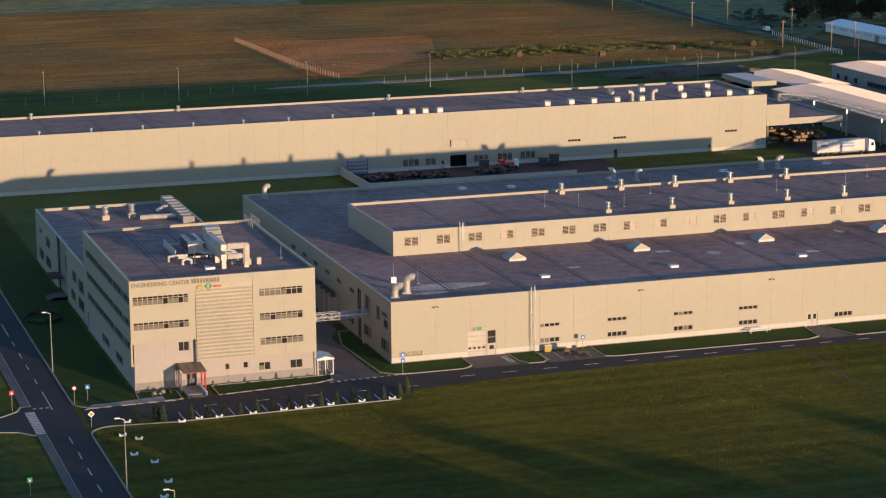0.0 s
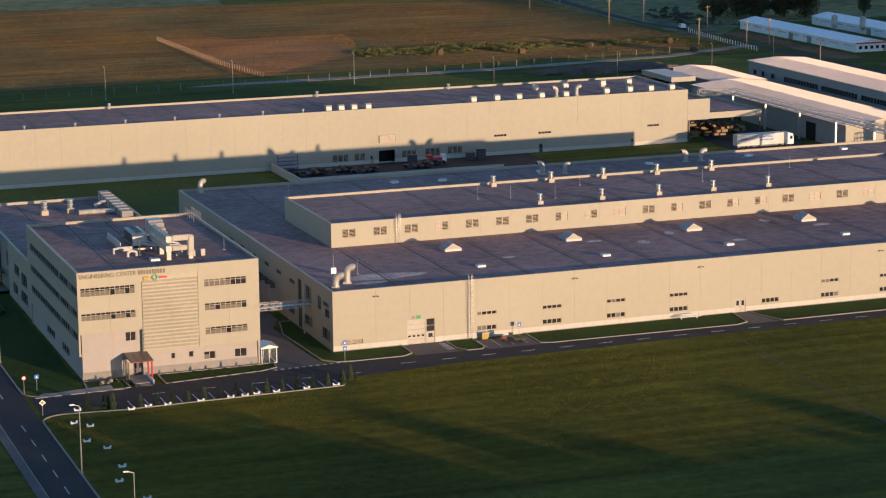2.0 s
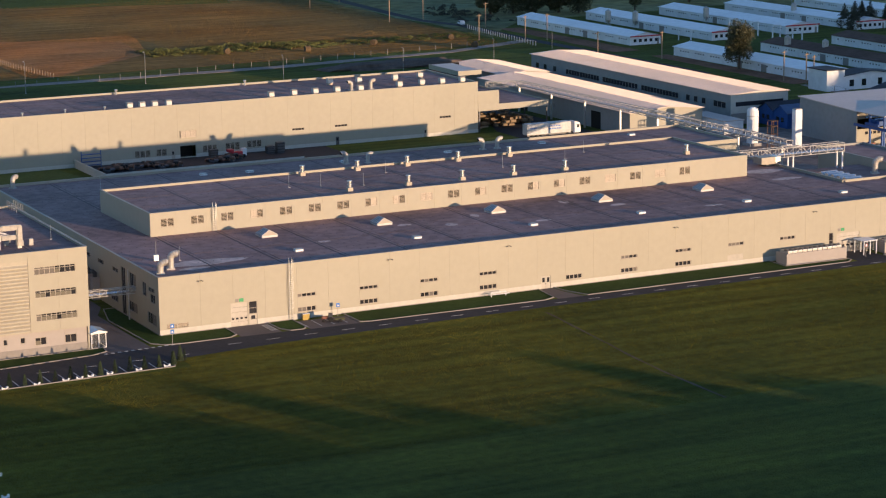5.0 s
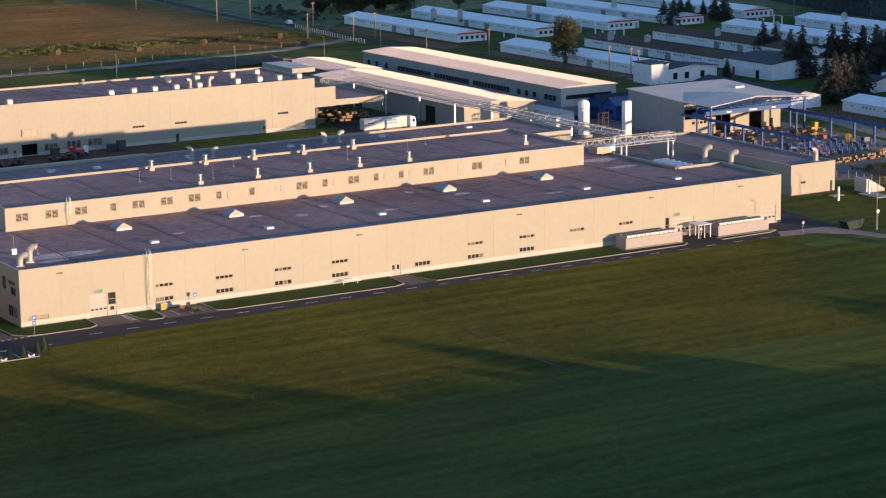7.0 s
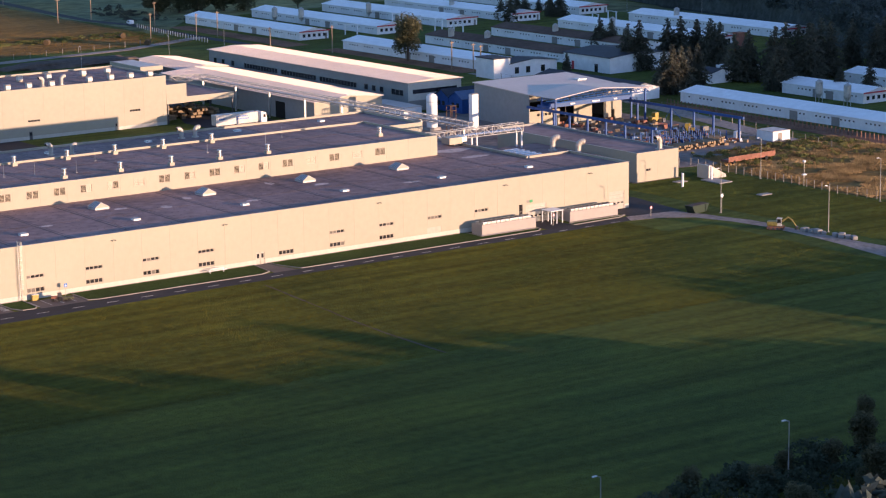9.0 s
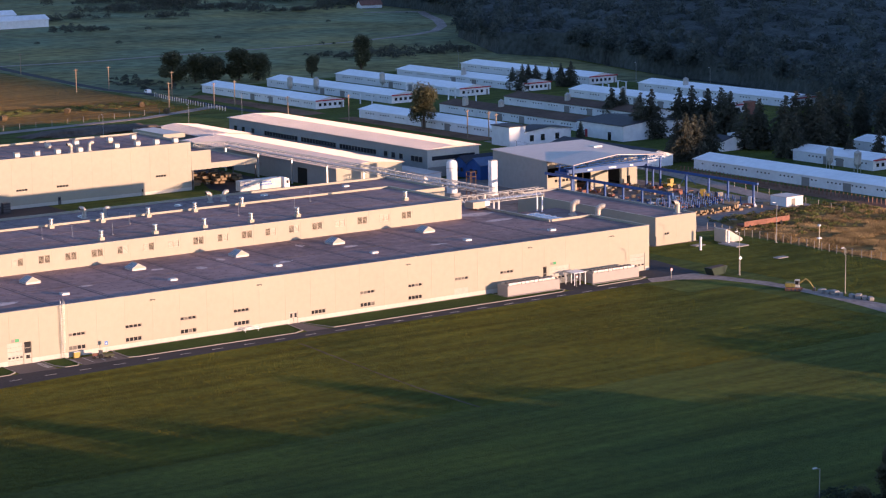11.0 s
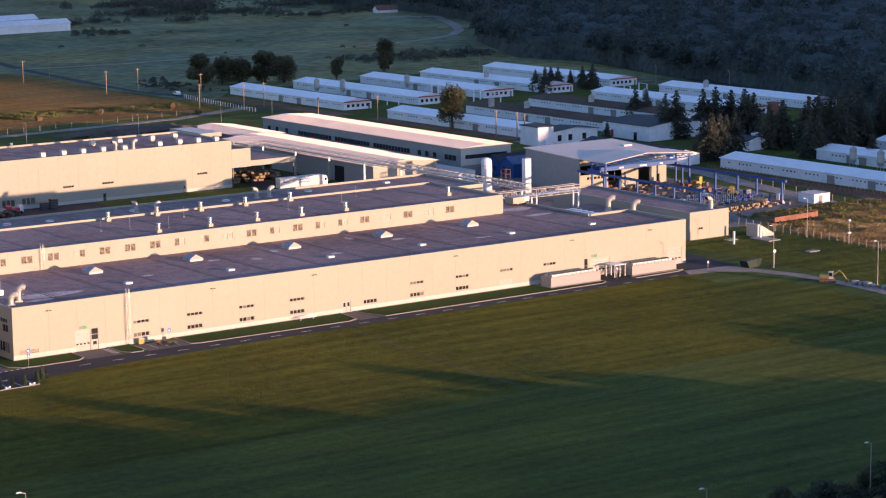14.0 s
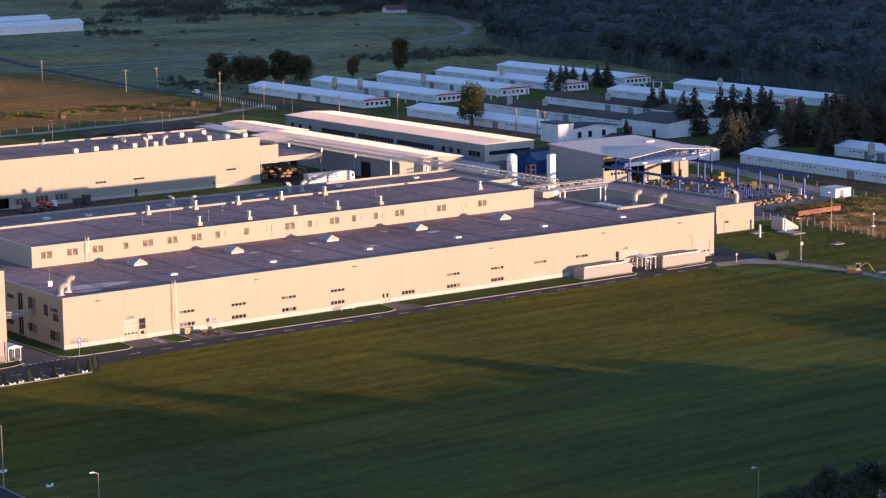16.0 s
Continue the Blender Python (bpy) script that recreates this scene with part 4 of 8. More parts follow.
rib = [(-2.6, 37.5, 13.6, 15.0), (-2.6, 37.5, 9.9, 11.2), (-2.6, 37.5, 6.2, 7.6)]
wall(office, "side_wall", es, EY0 + 0.3, EY1, 4.0, EH, [(a, b, c, d) for a, b, c, d in rib], 7.2, CREAM)
wall(office, "side_wall", Side("-x", EX0 + 0.5), EY0 + 0.85, EY1, 0, 4.0, [(8, 14, 1.4, 2.8), (20, 27, 1.4, 2.8)], 7.2, PINK)
for q in rib:
    window(office, es, *q, 26, blinds=(3, 4, 9))
for q in ((8, 14, 1.4, 2.8), (20, 27, 1.4, 2.8)):
    window(office, Side("-x", EX0 + 0.5), *q, 4)
wall(office, "side_wall", Side("+x", EX1), EY0 + 0.3, EY1, 0, EH, (), 7.2, CREAM)
wall(office, "back_wall", Side("+y", EY1), EX0 + 0.3, EX1 - 0.3, 0, EH, (), 7.4, CREAM)
eroof = slab_part("roof", rect(EX0 + 0.3, EX1 - 0.3, EY0 + 0.3, EY1 - 0.3), EH - 0.9, EH - 0.4, ROOF, office)
slab_part("soffit", rect(EX0 + 0.3, -32.7, EY0 + 0.3, EY0 + 0.9), 7.5, 7.65, PINK, office)
seams(eroof, (-36, -29, -22), (8, 19, 30), EX0 + 0.4, EX1 - 0.4, EY0 + 0.4, EY1 - 0.4, EH - 0.4)
copings(office, [(EX0 + o, EY0 + o), (EX1 - o, EY0 + o), (EX1 - o, EY1 - o), (EX0 + o, EY1 - o)], EH + 0.004)


def lettering(parent, text, x, y, z, size, mat, width=0.0):
    cu = bpy.data.curves.new("lettering", "FONT")
    cu.body, cu.size, cu.extrude = text, size, 0.04
    tmp = bpy.data.objects.new("lettering", cu)
    me = bpy.data.meshes.new_from_object(tmp)
    bpy.data.objects.remove(tmp)
    w = max(v.co.x for v in me.vertices) - min(v.co.x for v in me.vertices)
    k = width / w if width else 1.0
    me.transform(Matrix.Translation((x, y, z)) @ Matrix.Rotation(radians(90), 4, "X") @ Matrix.Diagonal((k, 1, 1, 1)))
    me.materials.append(mat)
    ob = new("lettering", me)
    ob.parent = parent
    return ob


lettering(office, "ENGINEERING CENTER", -42.5, EY0 - 0.06, 16.55, 0.95, LETTER, 9.1)
for k in range(10):
    part("sign_bar", boxes((-33.0 + 0.45 * k, -32.72 + 0.45 * k, EY0 - 0.1, EY0 - 0.02, 16.56, 17.22)), LETTER, office)
part("emblem", boxes((-32.2, -31.35, EY0 - 0.12, EY0 - 0.02, 15.55, 16.15)), YELLOW, office, "small yellow square emblem")
bm = bmesh.new()
for a in (1, -1):
    c = [(-30.35 + 0.62 * a, 15.95), (-30.35, 15.95 + 0.62), (-30.35 + 0.3 * a, 15.95), (-30.35, 15.95 - 0.62)]
    p = [bm.verts.new((x, EY0 - 0.1, z)) for x, z in c]
    bm.faces.new(p)
part("emblem", bm, GREEN, office, "green diamond emblem")
part("emblem", boxes((-29.5, -28.4, EY0 - 0.12, EY0 - 0.02, 15.72, 16.02)), RED, office, "small red bar emblem")

canopy = thing("entrance_canopy", "brown sloping entrance canopy on red steel posts", "canopy")
bm = bmesh.new()
v = [bm.verts.new(p) for p in ((-35.8, -2.7, 3.9), (-32.1, -2.7, 3.9), (-31.9, -7.2, 3.35), (-35.6, -7.2, 3.35))]
w = [bm.verts.new(q.co + Vector((0, 0, 0.07))) for q in v]
bm.faces.new(v)
bm.faces.new(w[::-1])
for k in range(4):
    bm.faces.new((v[k], w[k], w[(k + 1) % 4], v[(k + 1) % 4]))
bmesh.ops.recalc_face_normals(bm, faces=bm.faces)
part("roof", bm, BRONZE, canopy, "thin bronze sheet roof")
for k in range(4):
    bm = bmesh.new()
    x = -35.7 + 1.2 * k
    rod(bm, (x, -2.75, 3.98), (x + 0.15, -7.1, 3.44), 0.05, 5)
    part("rafter", bm, STEEL, canopy)
for x, y in ((-32.1, -6.6), (-32.1, -4.0)):
    bm = bmesh.new()
    rod(bm, (x, y, 0), (x, y, 3.4), 0.13, 8)
    part("post", bm, RED, canopy)
bm = bmesh.new()
rod(bm, (-35.5, -6.7, 3.26), (-32.1, -6.7, 3.26), 0.1, 8)
rod(bm, (-32.1, -6.7, 3.26), (-32.1, -3.0, 3.7), 0.1, 8)
part("beam", bm, RED, canopy)
part("glass_screen", boxes((-35.9, -35.84, -6.8, -3.0, 0.1, 3.3)), CLEAR, canopy)
for y in (-6.85, -4.9, -3.05):
    part("screen_post", boxes((-35.95, -35.8, y - 0.06, y + 0.06, 0.1, 3.4)), STEEL, canopy)
steps = thing("entrance_steps", "low pale stone steps and path at the office entrance", "steps")
for k in range(3):
    part("step", boxes((-35.4, -32.6, -9.4 + 0.5 * k, -3.2, 0.0, 0.1 + 0.1 * k)), PAVING if k < 2 else KERB, steps)
part("ramp_wall", boxes((-32.5, -32.25, -8.6, -3.4, 0.0, 0.7)), WHITE, steps)
bed = thing("flower_bed", "small planted bed with low shrubs and pale stones", "flower bed")
for k in range(14):
    bm = bmesh.new()
    x, y, q = random.uniform(-40.5, -36.6), random.uniform(-6.6, -4.0), random.uniform(0.15, 0.4)
    bmesh.ops.create_icosphere(bm, subdivisions=1, radius=q, matrix=pose(x, y, q * 0.55 + 0.06))
    part("stone" if k % 2 else "shrub", bm, KERB if k % 2 else LEAF, bed)
booth = thing("gate_booth", "small glazed porch booth with a metal roof", "booth")
bm = bmesh.new()
prism(bm, [(-13.4, 2.6), (-10.4, 2.6), (-10.4, 2.72), (-11.9, 3.15), (-13.4, 2.72)], -3.4, 0.6)
part("roof", bm, METAL, booth)
for x in (-13.2, -11.95, -10.7):
    for y in (-3.15, 0.25):
        part("post", boxes((x, x + 0.12, y, y + 0.12, 0, 2.6)), WHITE, booth)
for z in (0.02, 2.48):
    part("rail", boxes((-13.08, -10.7, -3.15, -3.05, z, z + 0.12)), WHITE, booth)
    part("rail", boxes((-10.68, -10.58, -3.02, 0.24, z, z + 0.12)), WHITE, booth)
for a in ((-13.05, -11.98, -3.11, -3.08), (-11.8, -10.74, -3.11, -3.08), (-10.65, -10.62, -3.0, 0.22)):
    part("pane", boxes((*a, 0.16, 2.46)), CLEAR, booth)
part("bench", boxes((-13.0, -12.5, -2.4, 0.0, 0.35, 0.45)), WOOD, booth)

hvac = thing("rooftop_chiller", "white rooftop chiller on a steel frame with lagged pipes", "chiller")
part("frame", boxes((-32.2, -26.4, 12.0, 12.25, 17.35, 17.65), (-32.2, -26.4, 23.4, 23.65, 17.35, 17.65), (-32.2, -31.95, 12.26, 23.39, 17.3, 17.6), (-26.65, -26.4, 12.26, 23.39, 17.3, 17.6)), DUCT, hvac)
for x in (-32.1, -26.55):
    for y in (12.1, 17.8, 23.5):
        part("foot", boxes((x - 0.15, x + 0.15, y - 0.15, y + 0.15, 17.1, 17.3)), CONCRETE, hvac)
body = part("body", boxes((-29.9, -27.5, 14.0, 20.4, 17.66, 19.7)), SKYLIGHT, hvac)
for k in range(6):
    part("side_grille", boxes((-29.97, -29.91, 14.2 + 1.02 * k, 15.0 + 1.02 * k, 17.9, 19.5)), STEEL, body)
for k in range(5):
    bm = bmesh.new()
    rod(bm, (-28.7, 14.8 + 1.25 * k, 19.7), (-28.7, 14.8 + 1.25 * k, 19.95), 0.52, 14)
    fan = part("fan", bm, GREYBASE, body)
    bm = bmesh.new()
    rod(bm, (-28.7, 14.8 + 1.25 * k, 19.95), (-28.7, 14.8 + 1.25 * k, 19.98), 0.44, 14)
    part("grille", bm, STEEL, fan)
part("parapet_screen", boxes((-32.2, -32.1, 13.0, 23.0, 17.65, 18.6)), SKYLIGHT, hvac)
for pts, r in (([(-27.4, 15, 18.0), (-26.6, 13.4, 18.0), (-25.6, 12.4, 18.2), (-23.6, 12.0, 18.2), (-22.6, 12.0, 17.9)], 0.2), ([(-28.4, 13.9, 18.2), (-28.0, 11.8, 18.2), (-25.4, 10.6, 18.0), (-22.6, 10.4, 18.0)], 0.2), ([(-33.6, 11.6, 17.1), (-33.6, 11.6, 17.9), (-32.6, 11.4, 18.0), (-30.6, 11.4, 18.0)], 0.24), ([(-32.0, 8.4, 17.1), (-32.0, 8.4, 17.8), (-31.3, 8.4, 18.1), (-30.6, 8.4, 17.8), (-30.6, 8.4, 17.1)], 0.24), ([(-27.4, 19.5, 18.3), (-25.8, 19.0, 18.3), (-24.6, 18.6, 18.0)], 0.18)):
    bm = bmesh.new()
    tube(bm, pts, r, 10)
    part("pipe", bm, SKYLIGHT, hvac)
for x, y in ((-29.4, 11.4), (-27.2, 11.2), (-24.6, 11.2), (-25.2, 10.5)):
    part("pipe_stand", boxes((x - 0.1, x + 0.1, y - 0.1, y + 0.1, 17.1, 17.9)), STEEL, hvac)
ahu = thing("air_handling_duct", "ribbed metal air handling unit with a looping box duct", "air duct")
for k in range(7):
    y1 = 27.6 - 1.9 * k
    top = 19.6 - 0.2 * k + (0.35 if k in (1, 2) else 0)
    sec = part("section", boxes((-24.6 - 0.2 * k, -22.3 - 0.2 * k, y1 - 1.8, y1, 17.35, top)), DUCT if k % 2 else METAL, ahu)
    part("flange", boxes((-24.68 - 0.2 * k, -22.22 - 0.2 * k, y1 - 1.88, y1 - 1.81, 17.3, top + 0.08)), GREYBASE, sec)
    if k in (0, 3, 5):
        part("access_door", boxes((-24.66 - 0.2 * k, -24.61 - 0.2 * k, y1 - 1.5, y1 - 0.5, 17.6, 18.8)), SKYLIGHT, sec)
for a in ((-26.0, -22.9, 3.0, 4.0, 20.2, 21.1), (-23.3, -22.3, 2.9, 4.1, 17.5, 21.05), (-26.0, -23.32, 3.05, 3.95, 18.6, 19.4)):
    bm = bmesh.new()
    box(bm, *a)
    bmesh.ops.bevel(bm, geom=bm.edges[:], offset=0.16, segments=2, affect="EDGES")
    part("loop_duct", bm, GALV, ahu)
for z in (18.5, 20.1):
    part("duct_run", boxes((-26.9, -26.02, 3.0, 14.0, z, z + 0.95)), DUCT, ahu)
for x, y in ((-22.8, 3.5), (-26.4, 3.6), (-26.4, 8.5)):
    part("duct_leg", boxes((x - 0.35, x + 0.35, y - 0.3, y + 0.3, 17.1, 18.45 if x < -25 else 17.5)), DUCT, ahu)
for x, y, h in ((-23.2, 9.0, 0.7), (-22.0, 5.2, 0.9), (-20.4, 5.0, 1.1), (-25.2, 9.6, 0.6), (-24.2, 6.4, 0.5)):
    part("stub", boxes((x - 0.35, x + 0.35, y - 0.35, y + 0.35, 17.1, 17.1 + h)), GALV, ahu)
copy_thing(hatch, pose(-28.6, 4.0, 17.1))
rail = thing("roof_guard_rail", "light metal guard rail at the roof corner", "guard rail", m=pose(-14.6, 38, 17.1))
bm = bmesh.new()
for x in (0, 1.2):
    for y in (-4.5, -3, -1.5, 0, 1.4):
        rod(bm, (x, y, 0), (x, y, 1.6), 0.04, 5)
    for z in (0.8, 1.6):
        rod(bm, (x, -4.5, z), (x, 1.4, z), 0.04, 5)
part("rail", bm, DUCT, rail)

annex = thing("office_annex", "three-storey cream annex with a flat dark roof", "office building")
al = Side("-x", -42.1)
aw = [(94.5, 98.8, 6.6, 7.6), (84.5, 90.0, 5.4, 7.4), (93.5, 99.4, 1.4, 3.6), (84.4, 91.4, 1.4, 3.6), (53.6, 58.4, 5.2, 7.2), (46.0, 51.6, 4.6, 7.0), (46.0, 52.6, 1.4, 3.6), (55.5, 60.5, 1.4, 3.4)]
wall(annex, "side_wall", al, 40.4, 64.6, 0, 10.2, aw, 6, CREAM)
wall(annex, "side_wall", al, 76.0, 103, 0, 10.2, aw, 6.7, CREAM)
wall(annex, "recess_wall", Side("-x", -41.6), 64.6, 76.0, 0, 10.2, [(67, 69.5, 4.5, 7.5)], 11.4, GREYBASE)
for q in aw:
    window(annex, al, *q, 3)
window(annex, Side("-x", -41.6), 67, 69.5, 4.5, 7.5, 2)
wall(annex, "side_wall", Side("+x", -13.7), 40.4, 103, 0, 10.2, (), 7, CREAM)
wall(annex, "back_wall", Side("+y", 103), -41.8, -14.0, 0, 10.2, (), 7, CREAM)
aroof = slab_part("roof", rect(-41.5, -14.0, 40.4, 102.7), 9.3, 9.75, ROOF, annex)
seams(aroof, (-34, -27, -20), (55, 70, 85), -41.4, -14.1, 40.6, 102.6, 9.75)
copings(annex, [(-42.1 + o, 40.5), (-13.7 - o, 40.5), (-13.7 - o, 103 - o), (-42.1 + o, 103 - o)], 10.204)
part("door_canopy", boxes((-44.4, -42.0, 70.0, 75.6, 3.0, 3.2)), BROWNROOF, annex)
for k in range(4):
    part("step", boxes((-44.4 - 0.4 * k, -42.15, 65.5, 69.5, 0, 0.62 - 0.15 * k)), WORN_ASPHALT, annex)
copy_thing(st, pose(-30.5, 89.5, 9.75) @ Matrix.Scale(1.25, 4))
copy_thing(st, pose(-25.3, 90.0, 9.75) @ Matrix.Scale(1.25, 4))
ahu2 = thing("air_handling_duct", "ribbed metal air handling unit beside silver pipes", "air duct")
for k in range(8):
    part("section", boxes((-17.4 + 0.05 * k, -15.4 + 0.05 * k, 101 - 2.6 * k - 2.4, 101 - 2.6 * k, 9.8, 11.7 - 0.1 * k)), DUCT, ahu2)
    part("flange", boxes((-17.5 + 0.05 * k, -15.3 + 0.05 * k, 98.4 - 2.6 * k, 98.58 - 2.6 * k, 9.8, 11.8 - 0.1 * k)), GREYBASE, ahu2)
bm = bmesh.new()
tube(bm, [(-24.3, 86.5, 10.3), (-21, 86.0, 10.4), (-17.6, 85.4, 10.4)], 0.5, 10)
part("pipe", bm, DUCT, ahu2)
bm = bmesh.new()
tube(bm, [(-20, 92, 10.3), (-18.6, 92, 11.0), (-17.8, 92, 11.0)], 0.45, 10)
part("pipe", bm, DUCT, ahu2)
hedge_bed = []
for k in range(60):
    a = radians(random.uniform(0, 360))
    hedge_bed.append((-48.4 + 3.0 * math.cos(a), 52.0 + 4.2 * math.sin(a)))
planting = thing("clipped_hedge", "dark clipped hedge curving round a garden bed", "hedge")
bm = bmesh.new()
for x, y in hedge_bed:
    bmesh.ops.create_icosphere(bm, subdivisions=1, radius=random.uniform(0.35, 0.6), matrix=pose(x, y, 0.35))
for v in bm.verts:
    v.co += Vector((random.uniform(-0.08, 0.08), random.uniform(-0.08, 0.08), random.uniform(-0.06, 0.06)))
part("foliage", bm, THUJA, planting)


def lattice(bm, a, b, w, h, bay, r=0.07, turn=None):
    """A square lattice girder from a to b, w wide and h high, with crossed bracing."""
    a, b = Vector(a), Vector(b)
    d = b - a
    n = max(2, round(d.length / bay))
    t = d.normalized()
    s = Vector((-t.y, t.x, 0)).normalized() * w / 2
    u = Vector((0, 0, h))
    for q in (-s, s):
        for z in (Vector((0, 0, 0)), u):
            rod(bm, a + q + z, b + q + z, r * 1.3, 5)
    for k in range(n + 1):
        p = a + d * k / n
        rod(bm, p - s, p + s, r, 4)
        rod(bm, p - s + u, p + s + u, r, 4)
        for q in (-s, s):
            rod(bm, p + q, p + q + u, r, 4)
            if k < n:
                p2 = a + d * (k + 1) / n
                if k % 2:
                    rod(bm, p + q, p2 + q + u, r, 4)
                else:
                    rod(bm, p + q + u, p2 + q, r, 4)
        if k < n:
            rod(bm, p - s + u, a + d * (k + 1) / n + s + u, r, 4)


link = thing("pipe_bridge", "short white lattice pipe bridge between office and hall", "pipe bridge", "lattice bridges")
bm = bmesh.new()
lattice(bm, (EX1, 12.6, 5.2), (0, 12.6, 5.2), 1.2, 1.1, 1.3, 0.05)
part("girder", bm, GIRDER, link)
bm = bmesh.new()
for y in (12.3, 12.9):
    rod(bm, (EX1, y, 5.6), (0, y, 5.6), 0.14, 8)
part("pipe", bm, CHROME, link)
post = thing("flue_post", "slender steel flue beside the stairwell", "flue", m=pose(-0.6, 14.3, 0))
bm = bmesh.new()
rod(bm, (0, 0, 0), (0, 0, 9.0), 0.12, 6)
part("pipe", bm, METAL, post)
fans = thing("cooling_fan_unit", "grey wall-mounted cooling fan unit with a bent hood", "fan unit", "alley fan units", m=pose(-0.9, 33, 0))
part("body", boxes((-0.5, 0.9, -0.8, 0.8, 0, 4.2)), PINK, fans)
bm = bmesh.new()
tube(bm, [(0.2, 0, 4.1), (0.2, 0, 4.9), (-0.2, 0, 5.3), (-0.8, 0, 5.3)], 0.4, 8)
part("hood", bm, STEEL, fans)
for y in (36.5, 40, 44, 48, 52):
    copy_thing(fans, pose(-0.9, y, 0))

# ---- rear hall ----
FY, FX, FH = 177.2, 153.1, 13.6
far_hall = thing("rear_hall", "very long cream factory hall behind the main hall", "factory hall")
ff = Side("-y", FY)
fw = [(99.2, 102.6, 4.6, 5.25), (111.2, 114.8, 4.6, 5.25), (141.6, 145.0, 4.6, 5.25)]
fl = [(56.6, 60.7, 1.0, 2.75), (62.3, 65.0, 1.0, 2.75), (74.7, 78.4, 1.0, 2.75), (80.8, 84.6, 1.0, 2.9), (86.7, 90.6, 1.2, 3.0)]
fgate, fv = (68.6, 72.8, 0.0, 3.1), (68.7, 72.9, 5.2, 6.9)
fd = [(66.2, 67.2, 0, 2.2), (111.4, 112.4, 0, 2.1), (136.9, 137.9, 0, 2.1)]
wall(far_hall, "front_wall", ff, -130, FX, 0, FH, fw + fl + fd + [fgate], 6, CREAM)
for q in fw:
    window(far_hall, ff, *q, 4)
for q in fl:
    louvre(far_hall, ff, *q, leaves=3 if q[1] - q[0] > 3.4 else 2)
louvre(far_hall, Side("-y", FY - 0.32), *fv, shut=(True, True, True), leaves=3)
for k, q in enumerate(fd):
    door(far_hall, ff, *q, STEEL if k == 1 else FRAME_CREAM)
# black sheet set back in the gateway, in place of interior shade
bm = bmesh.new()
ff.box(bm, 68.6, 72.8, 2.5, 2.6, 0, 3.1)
part("gateway_shade", bm, DARK, far_hall, "near-black sheet for the shade inside the open gateway")
bm = bmesh.new()
for a, b in ((-130, 66.2), (67.2, 68.6), (72.8, 111.4), (112.4, 136.9), (137.9, FX)):
    ff.box(bm, a, b, -0.05, -0.005, 0, 0.9)
part("plinth", bm, CREAM_BASE, far_hall)
wall(far_hall, "side_wall", Side("+x", FX), FY + 0.3, 208, 0, FH, (), 6, CREAM)
wall(far_hall, "back_wall", Side("+y", 208), -130, FX - 0.3, 0, FH, (), 6, CREAM)
wall(far_hall, "side_wall", Side("-x", -130), FY + 0.3, 207.7, 0, FH, (), 6, CREAM)
froof = slab_part("roof", rect(-129.7, FX - 0.3, FY + 0.3, 207.7), FH - 0.9, FH - 0.42, ROOF, far_hall)
seams(froof, [-123 + 12 * k for k in range(23)], (187, 198), -129, FX - 0.5, FY + 0.5, 207.5, FH - 0.42)
copings(far_hall, [(-130 + o, FY + o), (FX - o, FY + o), (FX - o, 208 - o), (-130 + o, 208 - o)], FH + 0.004)
wall(far_hall, "lower_wall", ff, FX + 0.02, 159.5, 5.6, 11.0, (), 6, CREAM)
wall(far_hall, "lower_wall", Side("+x", 159.5), FY + 0.3, 205, 5.6, 11.0, (), 6, CREAM)
slab_part("lower_roof", rect(FX, 159.2, FY + 0.3, 205), 10.2, 10.6, ROOF, far_hall)
shelter = thing("loading_canopy", "flat loading canopy on steel posts beside the rear hall", "canopy")
part("fascia", boxes((FX + 0.05, 174.6, FY - 0.05, FY + 0.25, 5.7, 7.3)), CREAM, shelter)
part("fascia", boxes((174.3, 174.6, FY + 0.26, 205, 5.7, 7.3)), CREAM, shelter)
part("roof", boxes((159.6, 174.28, FY + 0.27, 205, 6.5, 7.0)), ROOF, shelter)
for x in (153.6, 174.2):
    for y in (177.4, 190, 204):
        part("post", boxes((x - 0.15, x + 0.15, y - 0.15, y + 0.15, 0, 5.7)), STEEL, shelter)
pallets = thing("crate_stack", "stacked timber crates and pallets under the canopy", "crates", "", "stuff")
bm = bmesh.new()
for k in range(120):
    x, y, s = random.uniform(155, 173), random.uniform(183, 203), random.uniform(0.5, 0.9)
    z = random.choice((0, 0.9, 1.7))
    box(bm, x - s, x + s, y - s, y + s, z, z + random.uniform(0.5, 0.85))
part("crate", bm, WOOD, pallets)


def turbine_vent(x, y, z):
    s = thing("roof_fan", "bright boxed roof fan with a capped outlet", "roof fan", "rear hall roof fans", m=pose(x, y, z))
    part("base", boxes((-0.6, 0.6, -0.6, 0.6, 0, 0.45)), COPING, s)
    bm = bmesh.new()
    v = [bm.verts.new(p) for p in ((-0.72, -0.85, 0.45), (0.72, -0.85, 0.45), (0.72, 0.6, 0.45), (-0.72, 0.6, 0.45), (-0.72, -0.7, 1.45), (0.72, -0.7, 1.45), (0.72, 0.6, 1.6), (-0.72, 0.6, 1.6))]
    for f in ((3, 2, 1, 0), (4, 5, 6, 7), (0, 1, 5, 4), (1, 2, 6, 5), (2, 3, 7, 6), (3, 0, 4, 7)):
        bm.faces.new([v[i] for i in f])
    bmesh.ops.bevel(bm, geom=bm.edges[:], offset=0.05, segments=1, affect="EDGES")
    hood = part("hood", bm, SKYLIGHT, s)
    part("lid", boxes((-0.78, 0.78, -0.72, 0.66, 1.6, 1.68)), COPING, hood)
    return s


